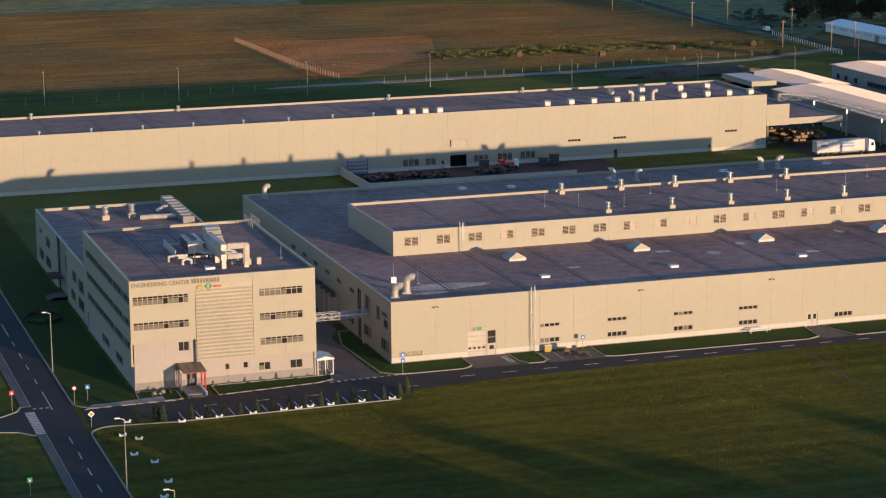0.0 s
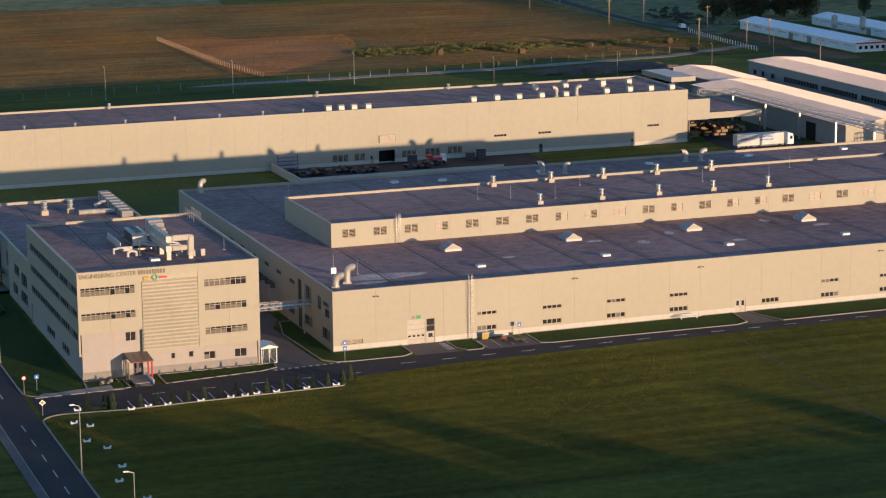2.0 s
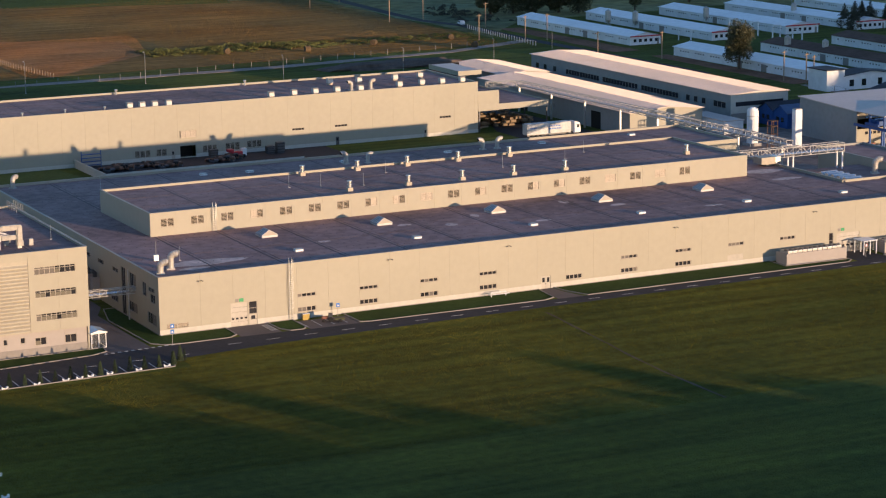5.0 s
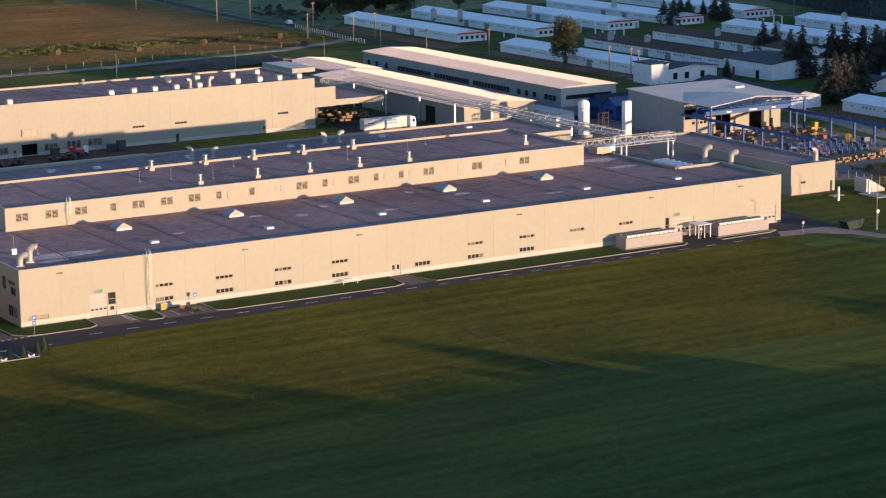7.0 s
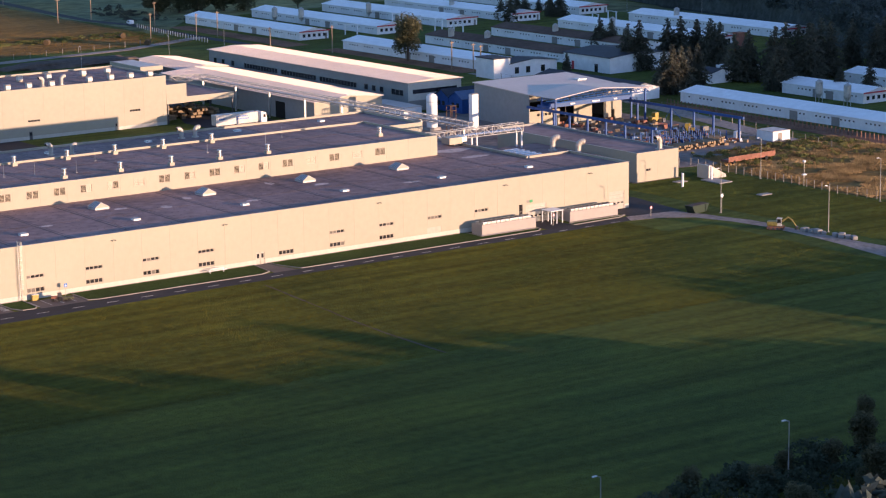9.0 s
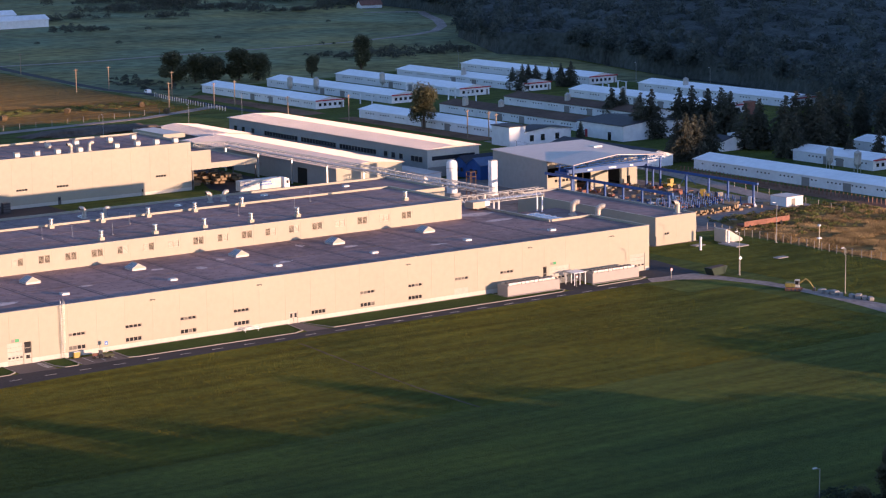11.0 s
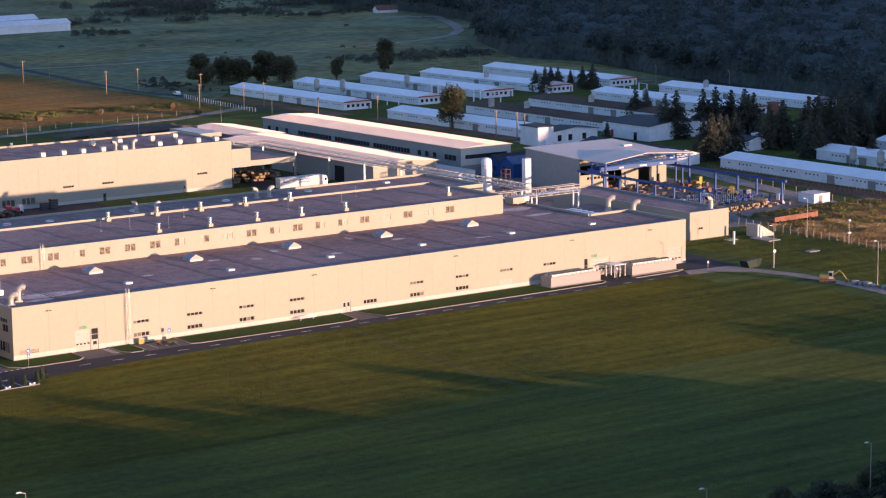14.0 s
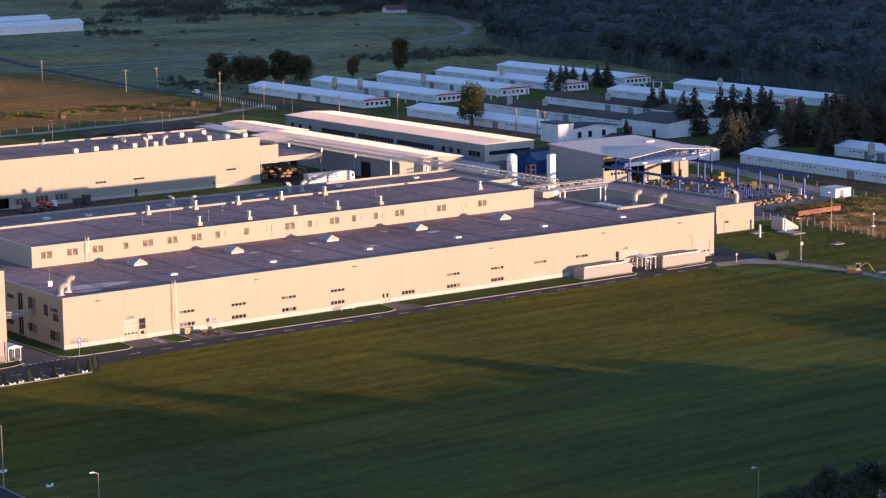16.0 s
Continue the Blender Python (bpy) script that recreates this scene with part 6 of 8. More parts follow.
for z in (3, 7.6):
    rod(bm, (0, 0, z), (0, 0, z + 0.2), 1.56, 20)
part("band", bm, METAL, tank)
part("plinth", boxes((-1.8, 1.8, -1.8, 1.8, 0, 0.8)), CONCRETE, tank)
chim = thing("white_flue", "square white flue tower beside the workshop", "flue", m=pose(211.8, 114, 0))
part("shaft", boxes((-1.0, 1.0, -0.8, 0.8, 0, 9.6)), WHITE, chim)
part("cap", boxes((-0.9, 0.9, -0.7, 0.7, 9.6, 9.8)), CONCRETE, chim)
tower = thing("pipe_tower", "rusty steel pipe tower beside the gas tank", "tower", m=pose(203.6, 113, 0))
bm = bmesh.new()
for x in (-0.9, 0.9):
    for y in (-0.9, 0.9):
        rod(bm, (x, y, 0), (x, y, 7.4), 0.12, 5)
for z in (2, 4, 6, 7.3):
    box(bm, -1, 1, -1, 1, z, z + 0.15)
part("frame", bm, BROWNROOF, tower)
cool = thing("roof_cooler", "boxy grey cooler on the hall roof", "cooler", m=pose(156.0, 46.0, RZ))
part("body", boxes((-2.6, 1.0, -1.6, 1.6, 0.5, 2.0)), COPING, cool)
part("hood", boxes((1.02, 2.6, -1.2, 1.2, 0.8, 1.9)), METAL, cool)
part("base", boxes((-0.8, 0.8, -0.8, 0.8, 0, 0.5)), CONCRETE, cool)

# ---- along the hall's front ----
for x0, x1, label in ((125.7, 139.8, "cream walled enclosure with a row of cooler fans"), (149.0, 162.2, "second cream walled enclosure with cooler fans")):
    bank = thing("cooler_bank", label, "cooler", "cooler banks")
    part("wall", boxes((x0, x1, -5.0, -4.8, 0, 2.2)), PINK, bank)
    part("wall", boxes((x0, x0 + 0.2, -4.79, -1.4, 0, 2.2)), PINK, bank)
    part("wall", boxes((x1 - 0.2, x1, -4.79, -1.4, 0, 2.2)), PINK, bank)
    n = 11
    for k in range(n):
        a = x0 + 0.6 + (x1 - x0 - 1.4) * k / n
        w = (x1 - x0 - 1.4) / n
        unit = part("unit", boxes((a + 0.06, a + w - 0.06, -4.5, -1.8, 0.4, 2.5)), DUCT, bank)
        bm = bmesh.new()
        rod(bm, (a + w / 2, -3.15, 2.5), (a + w / 2, -3.15, 2.68), w * 0.44, 12)
        part("fan", bm, STEEL, unit)
        part("edge_rail", boxes((a + 0.08, a + w - 0.08, -4.5, -4.4, 2.5, 2.62)), WHITE, unit)
porch = thing("glazed_porch", "white framed porch before the loading gate", "porch")
for x in (144.4, 145.9, 147.4):
    for y in (-4.4, -1.4):
        part("post", boxes((x - 0.07, x + 0.07, y - 0.07, y + 0.07, 0, 2.7)), WHITE, porch)
part("roof", boxes((144.2, 147.6, -4.6, -1.2, 2.7, 2.85)), WHITE, porch)
part("pane", boxes((144.5, 147.3, -1.42, -1.38, 0.2, 2.6)), CLEAR, porch)
part("pane", boxes((147.38, 147.42, -4.3, -1.5, 0.2, 2.6)), CLEAR, porch)


def post_sign(x, y, h, kind, label, mat, mat2=None):
    s = thing("road_sign", label, "road sign", "", "", pose(x, y, 0))
    bm = bmesh.new()
    rod(bm, (0, 0, 0), (0, 0, h), 0.045, 6)
    part("pole", bm, POLE, s)
    if kind == "disc":
        bm = bmesh.new()
        rod(bm, (0, -0.06, h - 0.35), (0, -0.1, h - 0.35), 0.34, 16)
        part("plate", bm, mat, s)
        bm = bmesh.new()
        rod(bm, (0, -0.1, h - 0.35), (0, -0.12, h - 0.35), 0.25, 16)
        part("face", bm, mat2, s)
    elif kind == "diamond":
        for r, m, y0 in ((0.5, WHITE, -0.09), (0.3, mat, -0.11)):
            bm = bmesh.new()
            p = [bm.verts.new((a, y0, h - 0.45 + b)) for a, b in ((-r, 0), (0, -r), (r, 0), (0, r))]
            bm.faces.new(p)
            q = bmesh.ops.extrude_face_region(bm, geom=bm.faces[:])
            bmesh.ops.translate(bm, verts=[e for e in q["geom"] if isinstance(e, bmesh.types.BMVert)], vec=(0, 0.03, 0))
            part("plate", bm, m, s)
    else:
        part("plate", boxes((-0.33, 0.33, -0.1, -0.06, h - 0.7, h)), mat, s)
        if mat2:
            bm = bmesh.new()
            p = [bm.verts.new(q) for q in ((-0.2, -0.12, h - 0.52), (0.2, -0.12, h - 0.52), (0, -0.12, h - 0.18))]
            bm.faces.new(p)
            q = bmesh.ops.extrude_face_region(bm, geom=bm.faces[:])
            bmesh.ops.translate(bm, verts=[e for e in q["geom"] if isinstance(e, bmesh.types.BMVert)], vec=(0, 0.02, 0))
            part("symbol", bm, mat2, s)
    return s


post_sign(-0.2, -6.8, 3.6, "plate", "blue rectangular direction sign on a post", SIGN_BLUE, WHITE)
post_sign(-0.2, -6.74, 2.6, "plate", "lower blue direction sign on a post", SIGN_BLUE, WHITE)
post_sign(-52.4, -6.8, 2.9, "disc", "round red-rimmed prohibition sign", RED, WHITE)
post_sign(-50.2, -5.6, 2.6, "plate", "square blue pedestrian crossing sign", SIGN_BLUE, WHITE)
post_sign(-52.1, -20.4, 2.5, "diamond", "yellow priority road diamond sign", YELLOW)
post_sign(-61.9, -7.4, 3.2, "plate", "red and white sign by the junction", RED, WHITE)
post_sign(-65.3, -50.5, 2.6, "plate", "green and white square sign on the verge", GREEN, WHITE)
post_sign(32.6, -1.4, 2.4, "plate", "blue parking sign by the wall", SIGN_BLUE, WHITE)
post_sign(144.0, -5.6, 2.6, "disc", "small red sign near the loading gate", RED, WHITE)
post_sign(166.1, -11.3, 2.4, "disc", "small red sign at the lane", RED, WHITE)
post_sign(180.6, -17.8, 4.3, "diamond", "white diamond sign on the lamp post", WHITE)


def street_lamp(x, y, turn, h=9.6):
    s = thing("street_lamp", "tall metal street lamp with a short bent arm", "street lamp", "street lamps", m=pose(x, y, 0, 0, 0, turn))
    bm = bmesh.new()
    rod(bm, (0, 0, 0), (0, 0, h * 0.45), 0.1, 8)
    rod(bm, (0, 0, h * 0.45), (0, 0, h), 0.07, 8)
    part("pole", bm, POLE, s)
    bm = bmesh.new()
    rod(bm, (0, 0, h - 0.05), (0.75, 0, h + 0.2), 0.045, 6)
    part("arm", bm, POLE, s)
    bm = bmesh.new()
    box(bm, 0.6, 1.35, -0.15, 0.15, h + 0.14, h + 0.3)
    bmesh.ops.bevel(bm, geom=bm.edges[:], offset=0.06, segments=2, affect="EDGES")
    part("lamp_head", bm, WHITE, s)
    bm = bmesh.new()
    box(bm, -0.2, 0.2, -0.2, 0.2, 0, 0.12)
    part("foot", bm, CONCRETE, s)
    return s


sl = street_lamp(-52.55, 14.2, 180)
for x, y, turn in ((-52.6, -51.4, 180), (-52.6, -84.4, 180), (-53.8, -117.7, 180), (18.8, -172.2, 180), (53.7, -168.6, 180), (88.5, -165.5, 180), (-52.6, 79, 180), (180.6, -17.5, 180), (183.0, -47.4, 180), (216.6, 8.0, 180), (216.4, -30, 180), (-7.9, 323.8, 90), (30.9, 318.4, 90), (70, 318, 90), (110, 322, 90)):
    copy_thing(sl, pose(x, y, 0, 0, 0, turn))
for x, y in ((152, 310), (193.3, 307.8), (231, 316), (264, 335), (425.2, 355.1), (450.3, 331.7), (456.5, 293.7), (430.5, 428.3)):
    copy_thing(sl, pose(x, y, 0, 0, 0, 90) @ Matrix.Scale(0.76, 4))
mast2 = thing("camera_mast", "slim mast with two white camera housings by the fence", "mast", m=pose(217.3, -5.5, 0))
bm = bmesh.new()
rod(bm, (0, 0, 0), (0, 0, 6.0), 0.07, 6)
part("pole", bm, POLE, mast2)
part("housing", boxes((-0.25, 0.25, -0.3, 0.3, 5.6, 6.0)), WHITE, mast2)
part("housing", boxes((-0.5, 0.5, -0.3, 0.3, 2.6, 2.9)), WHITE, mast2)


def thuja(h, r):
    bm = bmesh.new()
    for k in range(260):
        f = random.random() ** 1.3
        a = random.uniform(0, 6.283)
        rr = r * (1 - f) ** 0.7 * random.uniform(0.75, 1.1)
        c = Vector((rr * math.cos(a), rr * math.sin(a), 0.15 + f * (h - 0.2)))
        d = Vector((random.uniform(-1, 1), random.uniform(-1, 1), random.uniform(0.2, 1.4))).normalized() * random.uniform(0.10, 0.22)
        e = d.orthogonal().normalized() * random.uniform(0.06, 0.13)
        bm.faces.new([bm.verts.new(c + q) for q in (-e, d * 0.4 + e * 0.2 - d, e, d)])
    return bm


shrub = thing("thuja_shrub", "slim dark green conical thuja beside the parking bays", "shrub", "parking thujas", m=pose(-37.4, -21.2, 0))
part("foliage", thuja(2.3, 0.42), THUJA, shrub)
bm = bmesh.new()
rod(bm, (0, 0, 0), (0, 0, 0.6), 0.06, 5)
part("trunk", bm, BARK, shrub)
for k in range(1, 14):
    copy_thing(shrub, pose(-37.4 + 2.51 * k, -21.2 + 0.1 * k, 0, 0, 0, 40 * k) @ Matrix.Scale(random.uniform(0.8, 1.12), 4))
for x, y in ((-45.1, -19.1), (-42.8, -19.9), (-41.6, -21.3), (-42.3, -20.3), (-2.3, -18.2), (-3.1, -18.4), (-4.6, -18.9)):
    copy_thing(shrub, pose(x, y, 0, 0, 0, 70 * x) @ Matrix.Scale(random.uniform(0.9, 1.25), 4))
stop = thing("concrete_planter", "low white concrete trough with raised ends in the grass", "planter", "white planters", m=pose(-39.0, -22.0, 0))
bm = bmesh.new()
prism(bm, [(-0.5, 0), (0.5, 0), (0.56, 0.42), (0.36, 0.44), (0.24, 0.2), (-0.24, 0.2), (-0.36, 0.44), (-0.56, 0.42)], -0.2, 0.2)
part("block", bm, WHITE, stop)
for x, y in ((-36.3, -21.4), (-33.3, -21.5), (-28.1, -21.4), (-23.3, -21.2), (-21.0, -21.1), (-19.1, -20.7), (-15.9, -20.7), (-11.0, -20.6), (-6.1, -20.4), (-46.7, -19.5), (-48.6, -26.4), (-46.7, -28.9), (-48.8, -36.5), (-46.8, -41.0), (-46.8, -50.6), (-48.65, -57.1), (-46.9, -66), (-48.7, -76), (-46.8, -88), (-48.7, -97), (-46.8, -104)):
    copy_thing(stop, pose(x, y, 0, 0, 0, random.uniform(-12, 12)))

tractor = thing("small_tractor", "dark red tractor with a trailer parked in the bay", "tractor", m=pose(29.4, -4.2, 0, 0, 0, -24) @ Matrix.Scale(0.68, 4))
part("bonnet", boxes((-1.5, 0.2, -0.4, 0.4, 0.7, 1.4)), RUST, tractor)
part("cab", boxes((0.2, 1.3, -0.6, 0.6, 0.7, 2.2)), STEEL, tractor)
part("trailer", boxes((1.8, 4.4, -0.8, 0.8, 0.5, 1.1)), material("olive_paint", (0.07, 0.075, 0.04), 0.7), tractor)
for x, r in ((-1.1, 0.4), (0.8, 0.65), (3.2, 0.4)):
    for y in (-0.75, 0.75):
        bm = bmesh.new()
        rod(bm, (x, y - 0.14, r), (x, y + 0.14, r), r, 12)
        part("wheel", bm, RUBBER, tractor)
barrow = thing("pipe_trolley", "white pipe trolley standing on the lawn", "trolley", m=pose(64.6, -1.6, 0))
bm = bmesh.new()
for a, b in (((-2, -0.5, 0.6), (2, -0.5, 0.6)), ((-2, 0.5, 0.6), (2, 0.5, 0.6)), ((-2, -0.5, 0.6), (-2, 0.5, 0.6)), ((2, -0.5, 0.6), (2, 0.5, 0.6)), ((-1.5, 0, 0), (-1.5, 0, 0.9)), ((1.5, 0, 0), (1.5, 0, 0.9)), ((-1.5, 0, 0.9), (1.5, 0, 0.9))):
    rod(bm, a, b, 0.07, 5)
part("frame", bm, WHITE, barrow)
for x in (14.6, 142.0):
    em = thing("gate_emblem", "small green and grey number plate above the gate", "sign", "gate emblems")
    part("plate", boxes((x, x + 0.8, -0.07, -0.03, 4.35, 4.95)), GREEN, em)
    part("ring", boxes((x - 0.75, x - 0.15, -0.07, -0.03, 4.35, 4.9)), GREYBASE, em)
for x in (7.5, 43.5, 67.5, 103.5, 135.5, 158.5):
    lampb = thing("wall_lamp", "pair of small floodlights high on the wall", "wall lamp", "wall floodlights")
    part("bracket", boxes((x - 0.4, x + 0.4, -0.2, -0.03, 8.9, 8.95)), STEEL, lampb)
    for dx in (-0.45, 0.3):
        part("floodlight", boxes((x + dx, x + dx + 0.2, -0.4, -0.2, 8.75, 8.9)), STEEL, lampb)
drum = thing("yellow_cabinet", "yellow cabinet against the wall below the window", "cabinet", m=pose(26.6, -1.0, 0) @ Matrix.Scale(0.7, 4))
part("body", boxes((-0.9, 0.9, -0.4, 0.4, 0.0, 1.5)), YELLOW, drum)
part("lid", boxes((-0.95, 0.95, -0.45, 0.45, 1.5, 1.58)), WHITE, drum)

# ---- lane side ----
skip = thing("skip_container", "dark green open skip beside the gravel lane", "skip", m=pose(177.4, -13.4, 0, 0, 0, 10))
bm = bmesh.new()
prism(bm, [(-1.9, 0.0), (1.9, 0.0), (2.9, 1.7), (-2.9, 1.7)], -1.1, 1.1)
part("body", bm, material("dark_green_paint", (0.014, 0.034, 0.022), 0.6), skip)
part("load", boxes((-2.5, 2.5, -0.95, 0.95, 1.6, 1.74)), SOIL, skip)
dig = thing("excavator", "faded yellow crawler excavator with its arm on the ground", "excavator", m=pose(177.0, -38.2, 0, 0, 0, -52) @ Matrix.Scale(0.85, 4))
part("chassis", boxes((-1.7, 1.7, -0.8, 0.8, 0.35, 0.9)), STEEL, dig)
for y in (-1.1, 0.7):
    bm = bmesh.new()
    prism(bm, [(-2.0, 0.1), (-1.7, 0), (1.7, 0), (2.0, 0.1), (2.1, 0.45), (1.8, 0.8), (-1.8, 0.8), (-2.1, 0.45)], y, y + 0.4)
    track = part("track", bm, RUST, dig, "rusty crawler track")
    for k in range(4):
        bm = bmesh.new()
        rod(bm, (-1.5 + k, y - 0.03, 0.35), (-1.5 + k, y + 0.43, 0.35), 0.26, 10)
        part("roller", bm, STEEL, track)
bm = bmesh.new()
box(bm, -2.1, 0.6, -1.1, 1.1, 0.95, 2.0)
bmesh.ops.bevel(bm, geom=bm.edges[:], offset=0.15, segments=1, affect="EDGES")
part("house", bm, OCHRE, dig)
cabx = part("cab", boxes((0.3, 1.5, -1.05, 0.1, 1.0, 2.9)), SKYLIGHT, dig, "pale glazed cab")
part("cab_window", boxes((0.45, 1.35, -1.09, -1.05, 1.7, 2.7)), GLASS, cabx)
part("windscreen", boxes((1.5, 1.53, -0.95, 0.0, 1.5, 2.7)), GLASS, cabx)
for a, b, r in (((0.9, 0.5, 1.5), (2.9, 0.5, 3.0), 0.2), ((2.9, 0.5, 3.0), (4.0, 0.5, 2.2), 0.18), ((3.7, 0.5, 2.5), (5.0, 0.5, 0.7), 0.16)):
    bm = bmesh.new()
    rod(bm, a, b, r, 6)
    part("boom", bm, OCHRE, dig)
bm = bmesh.new()
prism(bm, [(4.5, 0.1), (5.3, 0.0), (5.4, 0.8), (4.9, 0.9)], 0.05, 0.95)
part("bucket", bm, STEEL, dig)
slabs = thing("stone_block", "rough grey stone block beside the gravel lane", "stone block", "lane stones", m=pose(179.6, -44, 0))
bm = bmesh.new()
box(bm, -0.9, 0.9, -0.6, 0.6, 0, 0.9)
bmesh.ops.bevel(bm, geom=bm.edges[:], offset=0.15, segments=1, affect="EDGES")
part("block", bm, CONCRETE, slabs)
for k in range(7):
    copy_thing(slabs, pose(180.0 + 0.25 * k, -45.6 - 1.5 * k - 1.6 * (k > 2), 0, 0, 0, random.uniform(0, 90)) @ Matrix.Scale(random.uniform(0.7, 1.1), 4))
kiosk = thing("cellar_hut", "small wedge-shaped pale concrete hut in the grass", "hut", m=pose(207.6, 17.5, 0))
bm = bmesh.new()
prism(bm, [(-0.5, 0), (5.0, 0), (5.0, 0.6), (0.2, 3.2), (-0.5, 3.2)], -2, 2)
part("body", bm, CREAM_BASE, kiosk)
part("slab", boxes((-3.0, 1.0, -8.5, -2.05, 0, 0.25)), CONCRETE, kiosk)
pillar = thing("white_pillar", "white marker pillar standing in the grass", "pillar", "grass pillars", m=pose(206.6, 14.0, 0))
bm = bmesh.new()
rod(bm, (0, 0, 0), (0, 0, 3.2), 0.3, 10)
part("shaft", bm, WHITE, pillar)
copy_thing(pillar, pose(195.7, 11.8, 0))
for x, y in ((199.6, 17), (203, -7.5)):
    lid = thing("manhole_slab", "pale concrete slab lying in the grass", "slab", "grass slabs")
    part("slab", boxes((x - 1.6, x + 1.6, y - 0.9, y + 0.9, 0, 0.2)), CONCRETE, lid)
wreck = thing("rusty_trailer", "rusty red trailer frame among the weeds", "trailer", m=pose(231.8, 28.4, 0, 0, 0, 2))
part("bed", boxes((-8, 8, -1.3, 1.3, 0.7, 1.2)), RUST, wreck)
part("side", boxes((-8, 8, -1.35, -1.3, 1.2, 2.0)), RUST, wreck)
for x in (-6, 5):
    bm = bmesh.new()
    rod(bm, (x, -1.4, 0.5), (x, 1.4, 0.5), 0.5, 10)
    part("axle", bm, RUBBER, wreck)
shelterb = thing("white_container", "white site container beside the lane", "container", m=pose(260.5, 49.5, 0))
part("body", boxes((-3, 3, -3, 3, 0, 2.5)), WHITE, shelterb)
part("roof", boxes((-3.1, 3.1, -3.1, 3.1, 2.5, 2.62)), WHITEROOF, shelterb)
part("door", boxes((-1.2, 0.2, -3.05, -3.0, 0.1, 2.1)), GREYBASE, shelterb)
fridge = thing("white_locker", "tall white locker in the yard", "locker", m=pose(251.5, 53.5, 0))
part("body", boxes((-0.7, 0.7, -0.6, 0.6, 0, 2.6)), WHITE, fridge)
part("door", boxes((-0.6, 0.6, -0.64, -0.6, 0.1, 2.5)), CONCRETE, fridge)


def fence(label, pts, pitch, h, mat, wires=(0.5, 1.0), r=0.06):
    s = thing("fence", label, "fence")
    for (x0, y0), (x1, y1) in zip(pts, pts[1:]):
        n = max(1, round(math.hypot(x1 - x0, y1 - y0) / pitch))
        for k in range(n):
            x, y = x0 + (x1 - x0) * k / n, y0 + (y1 - y0) * k / n
            part("post", boxes((x - r, x + r, y - r, y + r, 0, h)), mat, s)
        for z in wires:
            bw = bmesh.new()
            rod(bw, (x0, y0, h * z), (x1, y1, h * z), 0.02, 3)
            part("wire", bw, STEEL, s)


fence("long wire fence on concrete posts behind the rear hall", [(-60, 321), (-20, 326), (120, 336), (248, 357)], 7, 2.0, KERB)
fence("wire fence on pale posts round the weedy plot", [(205, 40), (217.2, 33), (217.2, 17), (217.8, -1), (216.4, -17), (218.6, -30), (228, -80)], 2.6, 1.9, KERB)
fence("row of weathered posts along the stubble patch", [(88.6, 350), (87, 366), (84.6, 385), (82.2, 469)], 2.2, 1.7, OLDPOLE, (0.6,), 0.09)
fence("pale picket fence beside the country road", [(264.6, 348), (266.2, 373), (268, 394), (270.4, 414)], 2.2, 1.6, CREAM_BASE, (0.3, 0.8), 0.11)
fence("wire fence on posts along the sheds", [(262, 30), (276, 100), (282, 205)], 6, 1.8, KERB)
fence("brown post fence before the long sheds", [(279, 18), (283, 118)], 1.6, 1.6, RUSTWOOD, (0.5, 0.95), 0.12)


def power_pole(x, y, h, arm):
    s = thing("power_pole", "wooden power pole with a cross arm", "power pole", "power poles", m=pose(x, y, 0))
    bm = bmesh.new()
    rod(bm, (0, 0, 0), (0, 0, h), 0.2, 6)
    part("pole", bm, OLDPOLE, s)
    if arm:
        part("cross_arm", boxes((-1.2, 1.2, -0.1, 0.1, h - 0.6, h - 0.45)), OLDPOLE, s)
    return s


van = thing("white_car", "white car standing on the country road", "car", m=pose(273.6, 424, 0.05, 0, 0, 80))
bm = bmesh.new()
prism(bm, [(-2.3, 0.35), (2.2, 0.35), (2.3, 0.9), (1.3, 1.05), (0.7, 1.75), (-1.9, 1.8), (-2.3, 1.0)], -0.9, 0.9)
bmesh.ops.bevel(bm, geom=bm.edges[:], offset=0.08, segments=1, affect="EDGES")
part("body", bm, WHITE, van)
for y in (-0.92, 0.9):
    part("side_window", boxes((-1.6, 0.6, y, y + 0.02, 1.15, 1.6)), GLASS, van)
for x in (-1.5, 1.4):
    for y in (-0.8, 0.8):
        bm = bmesh.new()
        rod(bm, (x, y - 0.12, 0.32), (x, y + 0.12, 0.32), 0.32, 12)
        part("wheel", bm, RUBBER, van)
pp = power_pole(254.8, 449, 9.5, True)
for x, y in ((271, 534), (250.6, 518), (255.2, 373.5), (267.2, 360.5), (277, 362), (278, 412), (281, 290), (270.2, 450.5), (283, 222), (285, 213), (283.5, 207), (262, 300)):
    copy_thing(pp, pose(x, y, 0, 0, 0, 20))
bale = thing("hay_bale", "round brown hay bale on the meadow", "hay bale", "hay bales", m=pose(188, 374.5, 0))
bm = bmesh.new()
rod(bm, (-1.0, 0, 1.0), (1.0, 0, 1.0), 1.05, 12)
part("bale", bm, OLD_HAY, bale)
for x, y in ((216.6, 381), (248, 382), (161.4, 383.7), (243.8, 354.8)):
    copy_thing(bale, pose(x, y, 0, 0, 0, random.uniform(0, 90)))
mound = thing("earth_mound", "low heap of dug earth behind the rear hall", "earth heap")
bm = bmesh.new()
bmesh.ops.create_icosphere(bm, subdivisions=3, radius=1)
for q in bm.verts:
    k = 1 + 0.25 * noise.noise(q.co * 3)
    q.co = Vector((q.co.x * 26 * k + 196, q.co.y * 7 * k + 320, max(-0.3, q.co.z * 2.2 * k)))
part("mound_body", bm, SOIL, mound)


